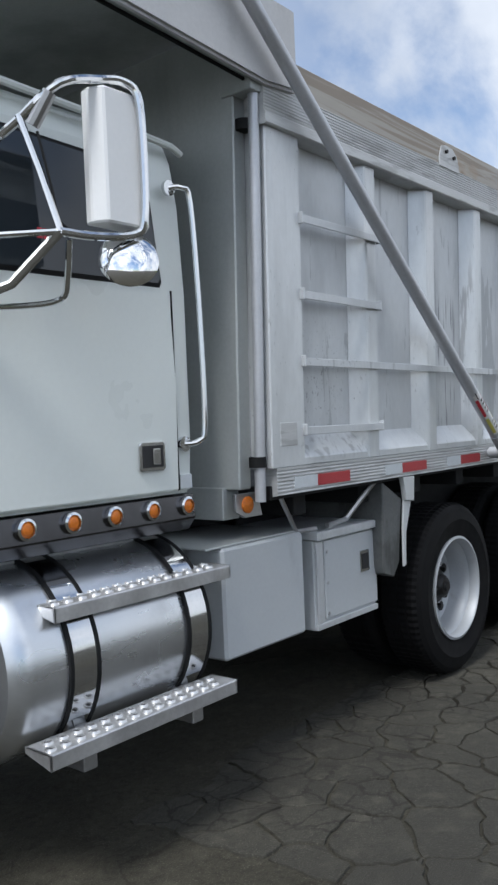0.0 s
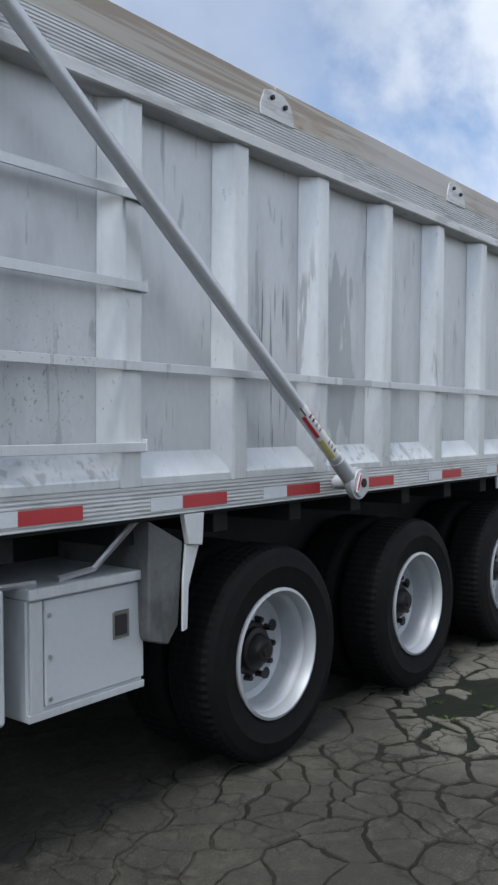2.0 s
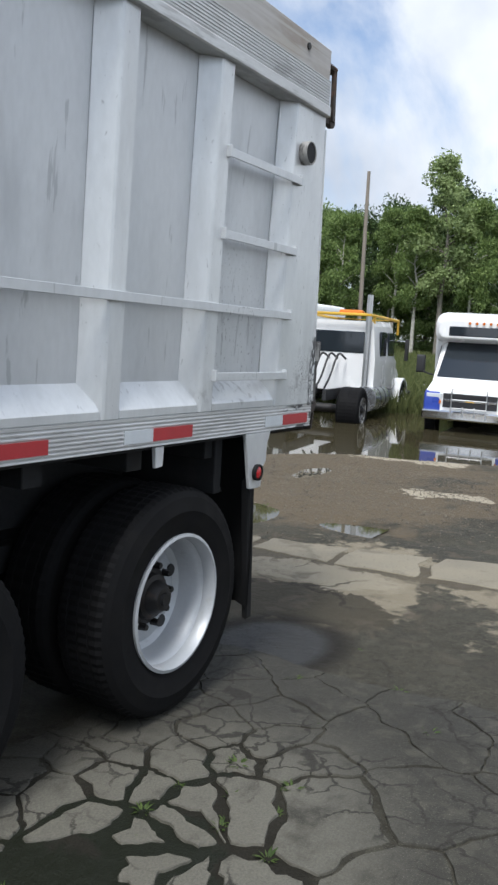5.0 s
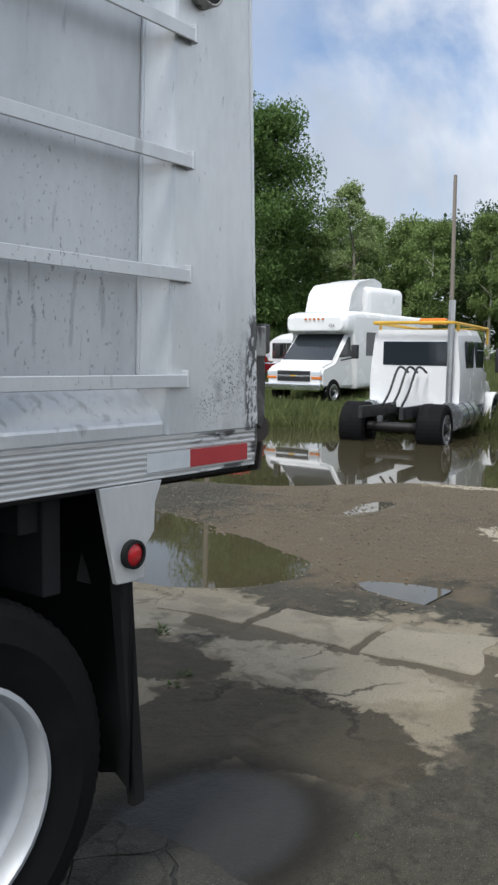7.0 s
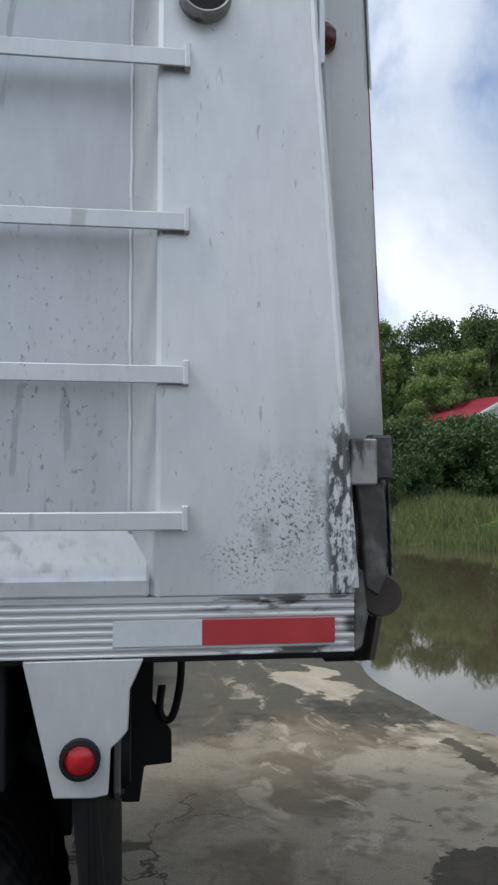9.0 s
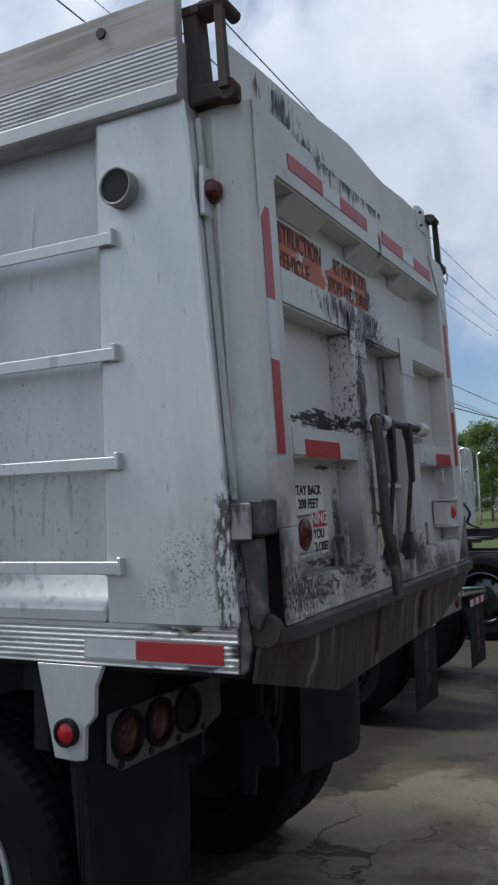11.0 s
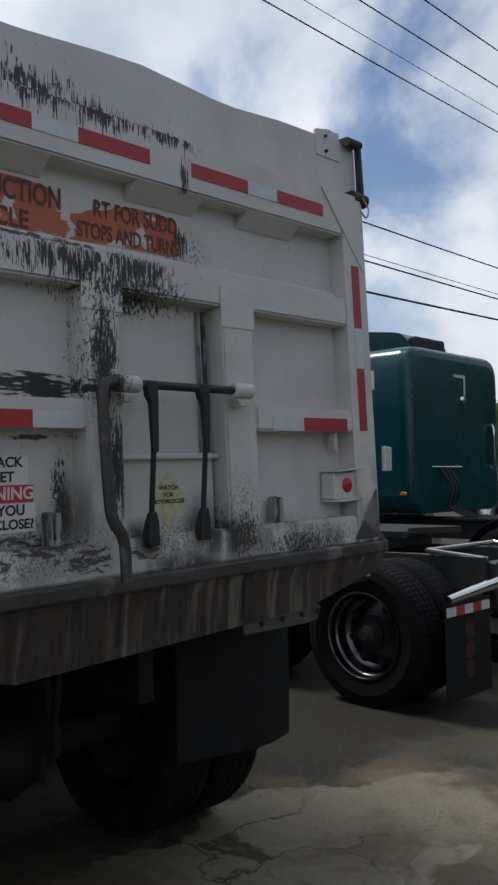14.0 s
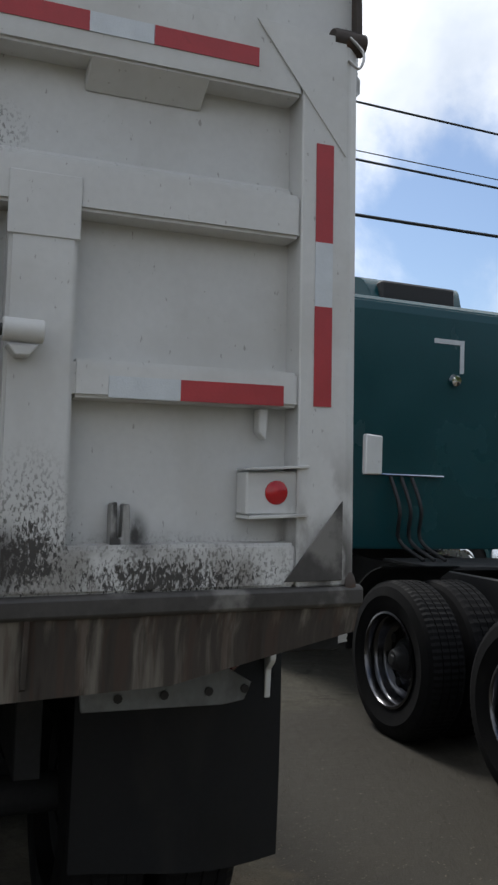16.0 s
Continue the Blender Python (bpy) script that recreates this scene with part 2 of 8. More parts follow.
# brushed, weathered aluminium of the tipping body
def make_alu(name, base, rough, metal, streaks):
    m = Mat(name, base, rough, metal, var=0.08, scale=1.6, fine=45, bump=0.06, stretch=(1, 1, 0.4))
    m.layer(m.step(m.noise(5.0, (1, 1, 0.25), 6, 2.0), 0.5, 0.75), [c * 0.72 for c in base], min(1, rough * 1.3), 0.55)
    if streaks:
        drip = m.step(m.noise(16.0, (3.0, 1, 0.13), 4, 7.0, 0.1), 0.56, 0.63)
        zone = m.blobs([((-3.92, 0, 2.05), (0.2, 1, 0.3)), ((-3.92, 0, 1.6), (0.2, 1, 0.2))], 0.5)
        m.layer(m.math("MULTIPLY", drip, zone), (0.13, 0.135, 0.14), 0.7, 0.8)
        soak = m.math("ADD", m.blobs([((-3.36, 0, 2.15), (0.2, 1, 0.55)), ((-3.3, 0, 1.75), (0.26, 1, 0.5))], 1.0), m.math("MULTIPLY", m.math("SUBTRACT", m.noise(11.0, (1.8, 1, 0.25), 6, 11.0, 0.2), 0.5), 2.4))
        m.layer(m.step(soak, 0.32, 0.42), (0.30, 0.31, 0.315), 0.65, 0.5)
        speck = m.step(m.noise(80.0, (1, 1, 0.6), 5, 4.0), 0.6, 0.68)
        m.layer(m.math("MULTIPLY", speck, m.blobs([((-5.25, 0, 1.75), (0.4, 1, 0.35)), ((-0.75, 0, 1.75), (0.4, 1, 0.6))], 0.7)), (0.16, 0.16, 0.165), 0.8, 0.6)
    else:
        speck = m.step(m.noise(90.0, (1.2, 1, 0.5), 3, 4.0), 0.70, 0.76)
        m.layer(speck, (0.16, 0.16, 0.16), 0.8, 0.65)
        scuff = m.step(m.noise(30.0, (2.2, 1, 0.5), 6, 88.0, 0.6), 0.66, 0.72)
        m.layer(scuff, (0.24, 0.24, 0.24), 0.7, 0.5)
        m.layer(m.step(m.noise(6.0, (1.6, 1, 0.2), 6, 44.0), 0.52, 0.7), [c * 0.8 for c in base], min(1, rough * 1.2), 0.5)
        tar = m.step(m.noise(150.0, (1, 1, 0.8), 7, 1.0, 0.2, 0.7), 0.54, 0.6)
        m.layer(m.math("MULTIPLY", tar, m.blobs([((-0.15, 0, 1.5), (0.14, 1, 0.17)), ((-0.23, 0, 1.41), (0.12, 1, 0.08)), ((-0.06, 0, 1.45), (0.08, 1, 0.16))], 0.9)), (0.035, 0.035, 0.035), 0.85, 0.85)
        m.layer(m.math("MULTIPLY", m.step(m.noise(13.0, (1, 1, 0.6), 7, 77.0), 0.5, 0.68), m.blobs([((-0.12, 0, 1.5), (0.18, 1, 0.25))], 0.8)), (0.2, 0.2, 0.2), 0.8, 0.6)
        edge = m.step(m.noise(70.0, (1, 1, 0.4), 6, 9.0), 0.44, 0.56)
        m.layer(m.math("MULTIPLY", edge, m.blobs([((-0.035, 0, 1.5), (0.045, 1, 0.3))], 0.5)), (0.05, 0.05, 0.05), 0.85, 0.9)
        smear = m.step(m.noise(20.0, (1, 1, 0.8), 6, 52.0, 0.4), 0.5, 0.64)
        m.layer(m.math("MULTIPLY", smear, m.blobs([((-3.3, 0, 1.41), (0.45, 1, 0.09)), ((-2.7, 0, 1.41), (0.4, 1, 0.09)), ((-5.2, 0, 1.41), (0.4, 1, 0.07)), ((-0.8, 0, 1.41), (0.4, 1, 0.07))], 0.5)), (0.3, 0.3, 0.3), 0.7, 0.6)
        run = m.step(m.noise(12.0, (2.5, 1, 0.2), 5, 15.0), 0.6, 0.68)
        m.layer(m.math("MULTIPLY", run, m.blobs([((-3.6, 0, 2.0), (0.5, 1, 0.6)), ((-2.95, 0, 1.9), (0.4, 1, 0.5)), ((-2.3, 0, 1.8), (0.3, 1, 0.4))], 0.6)), (0.22, 0.22, 0.22), 0.8, 0.5)
    return m.done()


M_PANEL = make_alu("aluminium_panel", (0.56, 0.575, 0.585), 0.42, 0.4, True)
M_RIB = make_alu("aluminium_rib", (0.63, 0.645, 0.65), 0.36, 0.4, False)
m = Mat("aluminium_rail", (0.52, 0.525, 0.52), 0.42, 0.4, var=0.12, scale=4, fine=70, stretch=(0.3, 1, 3))
m.layer(m.step(m.noise(7.0, (0.6, 1, 4), 6, 3.0), 0.52, 0.62), (0.3, 0.295, 0.285), 0.8, 0.45)
m.layer(m.math("MULTIPLY", m.step(m.noise(18.0, (0.7, 1, 3), 5, 6.0), 0.42, 0.55), m.blobs([((-0.12, 0, 1.32), (0.3, 1, 0.03)), ((-0.05, 0, 1.22), (0.35, 1, 0.02)), ((0, 0, 1.28), (0.04, 1, 0.1))], 0.6)), (0.035, 0.033, 0.03), 0.85, 0.9)
M_RAIL = m.done()
M_HEAD = grime(Mat("aluminium_headboard", (0.46, 0.48, 0.47), 0.5, 0.3, var=0.1, scale=1.5), (0.2, 0.21, 0.2), 0.5, 0.7, 1.5, (1, 1, 0.3), 0.5).done()
M_FENDER = grime(Mat("weathered_fender_plate", (0.13, 0.135, 0.132), 0.55, 0.2, var=0.2, scale=3), (0.06, 0.06, 0.055), 0.48, 0.62, 7, (1, 1, 0.5), 0.7).done()
M_TUBE = plain("grey_painted_tube", (0.5, 0.51, 0.53), 0.35, 0.4, var=0.1)
M_WHITE = grime(Mat("white_paint", (0.66, 0.69, 0.66), 0.3, 0, var=0.03, scale=1.2, bump=0.03), (0.4, 0.4, 0.37), 0.6, 0.8, 2, (1, 1, 0.4), 0.3).done()
M_GREYBOX = grime(Mat("light_grey_box_paint", (0.50, 0.52, 0.53), 0.4, 0.1, var=0.05, scale=2, bump=0.05), (0.2, 0.2, 0.2), 0.6, 0.75, 3, (1, 1, 0.4), 0.4).done()
M_CHROME = plain("chrome", (0.7, 0.71, 0.72), 0.1, 1.0, var=0.05, bump=0.01)
M_POLISH = grime(Mat("polished_tank_aluminium", (0.66, 0.68, 0.70), 0.27, 0.9, var=0.08, scale=2.5, fine=30, stretch=(0.3, 1, 1)), (0.35, 0.35, 0.35), 0.55, 0.75, 4, (1, 1, 1), 0.4, rough=0.5).done()
# chrome with its dark reflections and shade put into the base colour
M_DARKCHROME = plain("dim_reflecting_chrome", (0.12, 0.12, 0.128), 0.22, 1.0, var=0.15, scale=8, bump=0.02)
M_STEEL = plain("brushed_steel", (0.5, 0.5, 0.5), 0.35, 0.85, var=0.15)
M_TREAD = plain("galvanised_step", (0.6, 0.6, 0.6), 0.35, 0.75, var=0.15, scale=8)
M_BLACK = plain("black_frame_paint", (0.018, 0.018, 0.019), 0.6, var=0.3, scale=4)
M_SHIELD = grime(Mat("cab_shield_paint", (0.5, 0.495, 0.49), 0.4, 0.2, var=0.08, scale=2, bump=0.05), (0.25, 0.24, 0.23), 0.55, 0.75, 3, (1, 1, 0.4), 0.5).done()
M_UNDER = grime(Mat("dirty_undercarriage", (0.0135, 0.014, 0.0148), 0.75, 0, var=0.3, scale=5, spec=0.3), (0.04, 0.036, 0.03), 0.55, 0.75, 4, (1, 1, 1), 0.5).done()
M_TYRE = grime(Mat("tyre_rubber", (0.0058, 0.0058, 0.0062), 0.75, 0, var=0.25, scale=6, fine=40, bump=0.15, spec=0.14), (0.013, 0.012, 0.0105), 0.52, 0.75, 7, (1, 1, 1), 0.45).done()
M_FLAP = grime(Mat("mud_flap_rubber", (0.01, 0.0104, 0.011), 0.7, 0, var=0.2, scale=4, spec=0.2), (0.022, 0.021, 0.019), 0.55, 0.75, 5, (1, 1, 0.4), 0.5).done()
M_RIM = grime(Mat("white_rim_paint", (0.4, 0.415, 0.43), 0.48, 0.3, var=0.06, scale=5), (0.3, 0.29, 0.27), 0.58, 0.75, 9, (1, 1, 1), 0.5).done()
M_HUB = grime(Mat("oily_hub", (0.009, 0.008, 0.0075), 0.5, 0.2, var=0.3, scale=20), (0.05, 0.028, 0.018), 0.55, 0.7, 20, (1, 1, 1), 0.5).done()
M_RED = grime(Mat("red_reflective_tape", (0.36, 0.03, 0.035), 0.4, 0, var=0.1, scale=10, fine=200), (0.12, 0.03, 0.03), 0.62, 0.75, 20, (1, 1, 1), 0.4).done()
M_SILVER = plain("white_reflective_tape", (0.55, 0.58, 0.60), 0.35, 0.1, var=0.06, scale=20, fine=250, bump=0.3)
M_EMBLEM = plain("faded_red_emblem", (0.035, 0.005, 0.005), 0.6, var=0.2, scale=30)
M_AMBER = plain("amber_lens", (0.62, 0.17, 0.02), 0.2, var=0.15, scale=60, fine=180)
M_REDLENS = plain("red_lens", (0.42, 0.015, 0.02), 0.2, var=0.12, scale=60, fine=180)
M_DARKLENS = plain("dull_red_lens", (0.07, 0.008, 0.01), 0.25, var=0.2, scale=60)
M_GLASS = glass_mat("dark_window_glass")
M_MIRROR = plain("mirror_glass", (0.9, 0.9, 0.9), 0.02, 1.0, var=0.01, bump=0.0)
m = Mat("weathered_pine", (0.41, 0.38, 0.335), 0.75, 0, var=0.14, scale=1.5, fine=22, stretch=(0.12, 1, 1), bump=0.4)
m.layer(m.step(m.noise(14.0, (0.05, 1, 1.6), 4, 5.0, 1.2), 0.46, 0.56), (0.26, 0.215, 0.17), 0.85, 0.75)
m.layer(m.step(m.noise(3.0, (0.8, 1, 1.5), 3, 8.0), 0.6, 0.68), (0.36, 0.28, 0.2), 0.8, 0.45)
m.layer(m.step(m.noise(4.5, (0.7, 1, 2), 4, 21.0), 0.7, 0.74), (0.06, 0.05, 0.045), 0.85, 0.8)
knot = m.nt.nodes.new("ShaderNodeTexVoronoi")
knot.inputs["Scale"].default_value = 3.2
mp = m.nt.nodes.new("ShaderNodeMapping")
mp.inputs["Scale"].default_value = (1, 0.1, 1.6)
m.nt.links.new(m.coord, mp.inputs[0])
m.nt.links.new(mp.outputs[0], knot.inputs["Vector"])
m.layer(m.step(knot.outputs["Distance"], 0.17, 0.08), (0.24, 0.17, 0.12), 0.8, 0.7)
m.layer(m.step(knot.outputs["Distance"], 0.085, 0.06), (0.07, 0.05, 0.04), 0.8, 0.9)
m.layer(m.math("MULTIPLY", m.step(m.noise(2.2, (0.5, 1, 1.4), 6, 61.0), 0.34, 0.5), m.blobs([((-0.4, 0, 3.0), (1.9, 9, 2)), ((-2.6, 0, 3.0), (1.0, 9, 2))], 0.7)), (0.47, 0.455, 0.44), 0.7, 0.75)
M_WOOD = m.done()

# white tailgate paint, chipped and splashed with tar
TAR_TOP = [((0, 0.235, 2.9), (1, 0.05, 0.1)), ((0, 0.42, 2.9), (1, 0.2, 0.13)), ((0, 0.62, 2.82), (1, 0.3, 0.14)), ((0, 0.85, 2.8), (1, 0.3, 0.1)), ((0, 1.1, 2.8), (1, 0.22, 0.07)), ((0, 1.18, 2.68), (1, 0.05, 0.12))]
TAR_MID = [((0, 0.7, 2.3), (1, 0.36, 0.11)), ((0, 0.95, 2.32), (1, 0.26, 0.1)), ((0, 0.82, 2.02), (1, 0.08, 0.3)), ((0, 1.2, 2.47), (1, 0.12, 0.1)), ((0, 0.86, 1.7), (1, 0.05, 0.3))]
TAR_POST = [((0, 0.815, 2.05), (1, 0.11, 0.34)), ((0, 0.85, 1.68), (1, 0.07, 0.32)), ((0, 0.7, 1.6), (1, 0.05, 0.2)), ((0, 1.4, 1.45), (1, 0.16, 0.14)), ((0, 1.72, 1.4), (1, 0.4, 0.08)), ((0, 0.2, 1.42), (1, 0.3, 0.14)), ((0, 0.95, 2.24), (1, 0.4, 0.12))]
TAR_LOW = [((0, 0.63, 1.925), (1, 0.26, 0.06)), ((0, 0.55, 1.915), (1, 0.34, 0.035)), ((0, 0.62, 1.775), (1, 0.22, 0.02)), ((0, 0.6, 1.46), (1, 0.3, 0.07)), ((0, 0.72, 1.42), (1, 0.2, 0.08)), ((0, 0.35, 1.4), (1, 0.3, 0.06)), ((0, 0.97, 1.42), (1, 0.12, 0.06)), ((0, 0.68, 2.37), (1, 0.5, 0.028))]
m = Mat("tailgate_paint", (0.56, 0.56, 0.545), 0.42, 0, var=0.06, scale=2, fine=50, bump=0.08)
m.layer(m.step(m.noise(3.0, (1, 1, 0.35), 6, 3.0), 0.5, 0.72), (0.42, 0.41, 0.38), 0.6, 0.5)
m.layer(m.math("MULTIPLY", m.step(m.noise(9.0, (1, 1, 0.5), 6, 13.0), 0.42, 0.6), m.blobs([((0, 0.3, 1.38), (1, 0.6, 0.2)), ((0, 1.7, 1.38), (1, 0.9, 0.13)), ((0, 2.15, 1.45), (1, 0.2, 0.35)), ((0, 0.1, 1.6), (1, 0.14, 0.7))], 0.7)), (0.2, 0.185, 0.165), 0.8, 0.75)

def splash(noise_out, items, reach, level, edge=0.02):
    """Tar that thickens towards the middle of each splash."""
    near = m.blobs(items, 1.0)
    v = m.math("ADD", noise_out, m.math("MULTIPLY", m.math("SUBTRACT", near, 1.0), reach))
    return m.math("MULTIPLY", m.step(v, level, level + edge), m.step(near, 0.03, 0.12))


# grey smears and wash low on the gate, soft at their edges
m.layer(m.math("MULTIPLY", m.step(m.noise(5.0, (1, 1.3, 0.9), 8, 71.0, 0.5, 0.62), 0.4, 0.66), m.blobs([((0, 0.5, 1.44), (1, 0.6, 0.2)), ((0, 1.7, 1.42), (1, 0.7, 0.12)), ((0, 1.1, 1.42), (1, 0.4, 0.1)), ((0, 0.15, 1.75), (1, 0.15, 0.5)), ((0, 0.85, 1.75), (1, 0.15, 0.5))], 0.8)), (0.22, 0.21, 0.19), 0.7, 0.7)
m.layer(m.step(m.noise(3.5, (1, 0.6, 1.0), 6, 33.0), 0.5, 0.7), (0.43, 0.42, 0.39), 0.6, 0.4)
# runs of tar down from the top edge and the middle beam
drip = m.math("ADD", m.math("MULTIPLY", m.noise(170.0, (1, 1.1, 0.07), 5, 6.0, 0.12, 0.6), 0.6), m.math("MULTIPLY", m.noise(34.0, (1, 1.0, 0.45), 7, 2.0, 0.3, 0.62), 0.4))
m.layer(splash(drip, TAR_TOP + TAR_MID, 0.19, 0.42, 0.03), (0.02, 0.019, 0.018), 0.6, 0.96)
# crazed tar with the paint showing through, on posts and corners
m.layer(splash(m.noise(85.0, (1, 1.3, 0.55), 8, 19.0, 0.5, 0.72), TAR_POST, 0.2, 0.415, 0.04), (0.022, 0.02, 0.018), 0.65, 0.95)
# raked smears across the lower panels
m.layer(splash(m.noise(46.0, (1, 0.32, 1.15), 8, 29.0, 0.5, 0.66), TAR_LOW, 0.22, 0.4, 0.1), (0.028, 0.025, 0.022), 0.65, 0.9)
# one thick black smear under the upper tape
m.layer(splash(m.noise(40.0, (1, 0.2, 1.4), 7, 39.0, 0.3, 0.6), [((0, 0.64, 1.928), (1, 0.3, 0.05)), ((0, 0.48, 1.918), (1, 0.2, 0.03))], 0.2, 0.36, 0.05), (0.018, 0.016, 0.014), 0.6, 0.97)
# fine brown spatter
m.layer(m.math("MULTIPLY", m.step(m.noise(150.0, (1, 0.9, 0.6), 6, 63.0), 0.5, 0.6), m.blobs([((0, 1.75, 1.42), (1, 0.5, 0.1)), ((0, 1.4, 1.5), (1, 0.14, 0.24)), ((0, 0.5, 1.45), (1, 0.45, 0.16)), ((0, 1.1, 1.45), (1, 0.3, 0.1)), ((0, 1.25, 2.45), (1, 0.16, 0.1))], 0.8)), (0.05, 0.043, 0.035), 0.75, 0.75)
# sooty blots round the lever feet and the corners
m.layer(m.math("MULTIPLY", m.step(m.noise(14.0, (1, 1.2, 0.6), 7, 47.0), 0.3, 0.52), m.blobs([((0, 0.97, 1.45), (1, 0.09, 0.09)), ((0, 1.25, 1.47), (1, 0.12, 0.17)), ((0, 1.34, 1.44), (1, 0.08, 0.12)), ((0, 1.12, 1.37), (1, 0.3, 0.05)), ((0, 2.16, 1.42), (1, 0.13, 0.18)), ((0, 1.66, 1.5), (1, 0.05, 0.07)), ((0, 0.72, 1.55), (1, 0.06, 0.16)), ((0, 0.05, 1.5), (1, 0.14, 0.3))], 0.85)), (0.03, 0.026, 0.022), 0.75, 0.9)
chips = m.step(m.noise(70.0, (1, 1, 0.45), 4, 9.0), 0.68, 0.72)
m.layer(chips, (0.14, 0.12, 0.1), 0.8, 0.5)
M_GATE = m.done()
m = Mat("rusty_apron_steel", (0.045, 0.037, 0.03), 0.8, 0, var=0.3, scale=3, fine=40, stretch=(1, 2.5, 0.35), bump=0.3)
m.layer(m.step(m.noise(9.0, (1, 2.0, 0.16), 7, 3.0), 0.5, 0.66), (0.19, 0.17, 0.14), 0.8, 0.7)
m.layer(m.step(m.noise(16.0, (1, 2.0, 0.14), 6, 53.0), 0.52, 0.62), (0.06, 0.034, 0.023), 0.85, 0.45)
m.layer(m.step(m.noise(9.0, (1, 2.0, 0.3), 6, 23.0), 0.52, 0.64), (0.025, 0.018, 0.013), 0.85, 0.85)
M_APRON = m.done()
m = Mat("greasy_bumper_steel", (0.06, 0.056, 0.052), 0.6, 0.2, var=0.3, scale=4, fine=40, bump=0.3)
m.layer(m.step(m.noise(6.0, (1, 1, 1), 6, 3.0), 0.52, 0.66), (0.26, 0.25, 0.23), 0.7, 0.6)
M_GREASE = m.done()
M_DULL = grime(Mat("soiled_grey_steel", (0.3, 0.295, 0.28), 0.6, 0.1, var=0.2, scale=8), (0.03, 0.028, 0.026), 0.48, 0.58, 16, (1, 1, 0.3), 0.9).done()
M_RUST = grime(Mat("dark_rusty_steel", (0.05, 0.038, 0.03), 0.75, 0.1, var=0.3, scale=12), (0.1, 0.05, 0.03), 0.52, 0.66, 20, (1, 1, 1), 0.6).done()
m = Mat("torn_orange_vinyl", (0.44, 0.12, 0.06), 0.5, 0, var=0.15, scale=6)
m.layer(m.step(m.noise(11.0, (1, 1, 1), 6, 3.0), 0.56, 0.6), (0.55, 0.55, 0.53), 0.5, 1.0)
M_ORANGE = m.done()
M_STICKER = plain("white_sticker", (0.68, 0.68, 0.66), 0.45, var=0.05)
M_INK = plain("black_ink", (0.015, 0.015, 0.015), 0.5, var=0.1)
M_WARNRED = plain("warning_red", (0.5, 0.03, 0.05), 0.45, var=0.05)
M_FADEDINK = plain("faded_brown_ink", (0.14, 0.045, 0.03), 0.6, var=0.3, scale=30)
M_PALEYELLOW = plain("faded_yellow_decal", (0.5, 0.49, 0.3), 0.5, var=0.15, scale=30)
M_YELLOW = plain("yellow_decal", (0.55, 0.5, 0.12), 0.5, var=0.1, scale=20)
M_TEAL = grime(Mat("teal_truck_paint", (0.004, 0.052, 0.062), 0.25, 0.1, var=0.1, scale=1.5, bump=0.02), (0.012, 0.035, 0.04), 0.6, 0.8, 2, (1, 1, 0.4), 0.4).done()
M_CABWHITE = plain("white_vehicle_paint", (0.74, 0.74, 0.73), 0.25, var=0.03, scale=1.5, bump=0.02)
M_CABRED = plain("red_vehicle_paint", (0.42, 0.02, 0.025), 0.25, var=0.08, scale=1.5, bump=0.02)
M_BLUE = plain("blue_vehicle_paint", (0.03, 0.06, 0.32), 0.3, var=0.08, scale=1.5, bump=0.02)
M_DARKCAR = plain("dark_vehicle_paint", (0.03, 0.035, 0.045), 0.25, var=0.08, bump=0.02)
M_SAFETY = plain("yellow_rack_paint", (0.6, 0.36, 0.03), 0.45, var=0.1)
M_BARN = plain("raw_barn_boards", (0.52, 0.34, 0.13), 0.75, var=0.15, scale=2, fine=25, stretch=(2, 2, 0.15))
# the same boards, with the side walls' shade put into the colour
M_BARNSHADE = plain("shaded_barn_boards", (0.26, 0.15, 0.07), 0.75, var=0.15, scale=2, fine=25, stretch=(2, 2, 0.15))
M_ROOFRED = plain("red_metal_roof", (0.2, 0.018, 0.032), 0.4, var=0.1, scale=1)
M_SIDING = plain("white_siding", (0.72, 0.72, 0.7), 0.6, var=0.05, scale=1)
M_POLE = plain("weathered_pole_wood", (0.22, 0.19, 0.155), 0.85, var=0.2, scale=3, fine=25, stretch=(2, 2, 0.1))
M_BARK = plain("grey_bark", (0.2, 0.18, 0.15), 0.9, var=0.3, scale=5, fine=30, stretch=(1, 1, 0.3), bump=0.5)

M_BIRCH = plain("pale_birch_bark", (0.46, 0.44, 0.39), 0.85, var=0.3, scale=4, fine=25, stretch=(1, 1, 2.5), bump=0.3)


def leaf_mat(name, lo, hi):
    m = bpy.data.materials.new(name)
    m.use_nodes = True
    nt = m.node_tree
    p = nt.nodes["Principled BSDF"]
    g = nt.nodes.new("ShaderNodeNewGeometry")
    r = ramp_node(nt, 0, 1, lo, hi)
    nt.links.new(g.outputs["Random Per Island"], r.inputs[0])
    nt.links.new(r.outputs[0], p.inputs["Base Color"])
    p.inputs["Roughness"].default_value = 0.55
    p.inputs["Specular IOR Level"].default_value = 0.25
    tr = nt.nodes.new("ShaderNodeBsdfTranslucent")
    nt.links.new(r.outputs[0], tr.inputs[0])
    mix = nt.nodes.new("ShaderNodeMixShader")
    mix.inputs[0].default_value = 0.35
    nt.links.new(p.outputs[0], mix.inputs[1])
    nt.links.new(tr.outputs[0], mix.inputs[2])
    nt.links.new(mix.outputs[0], nt.nodes["Material Output"].inputs[0])
    return m


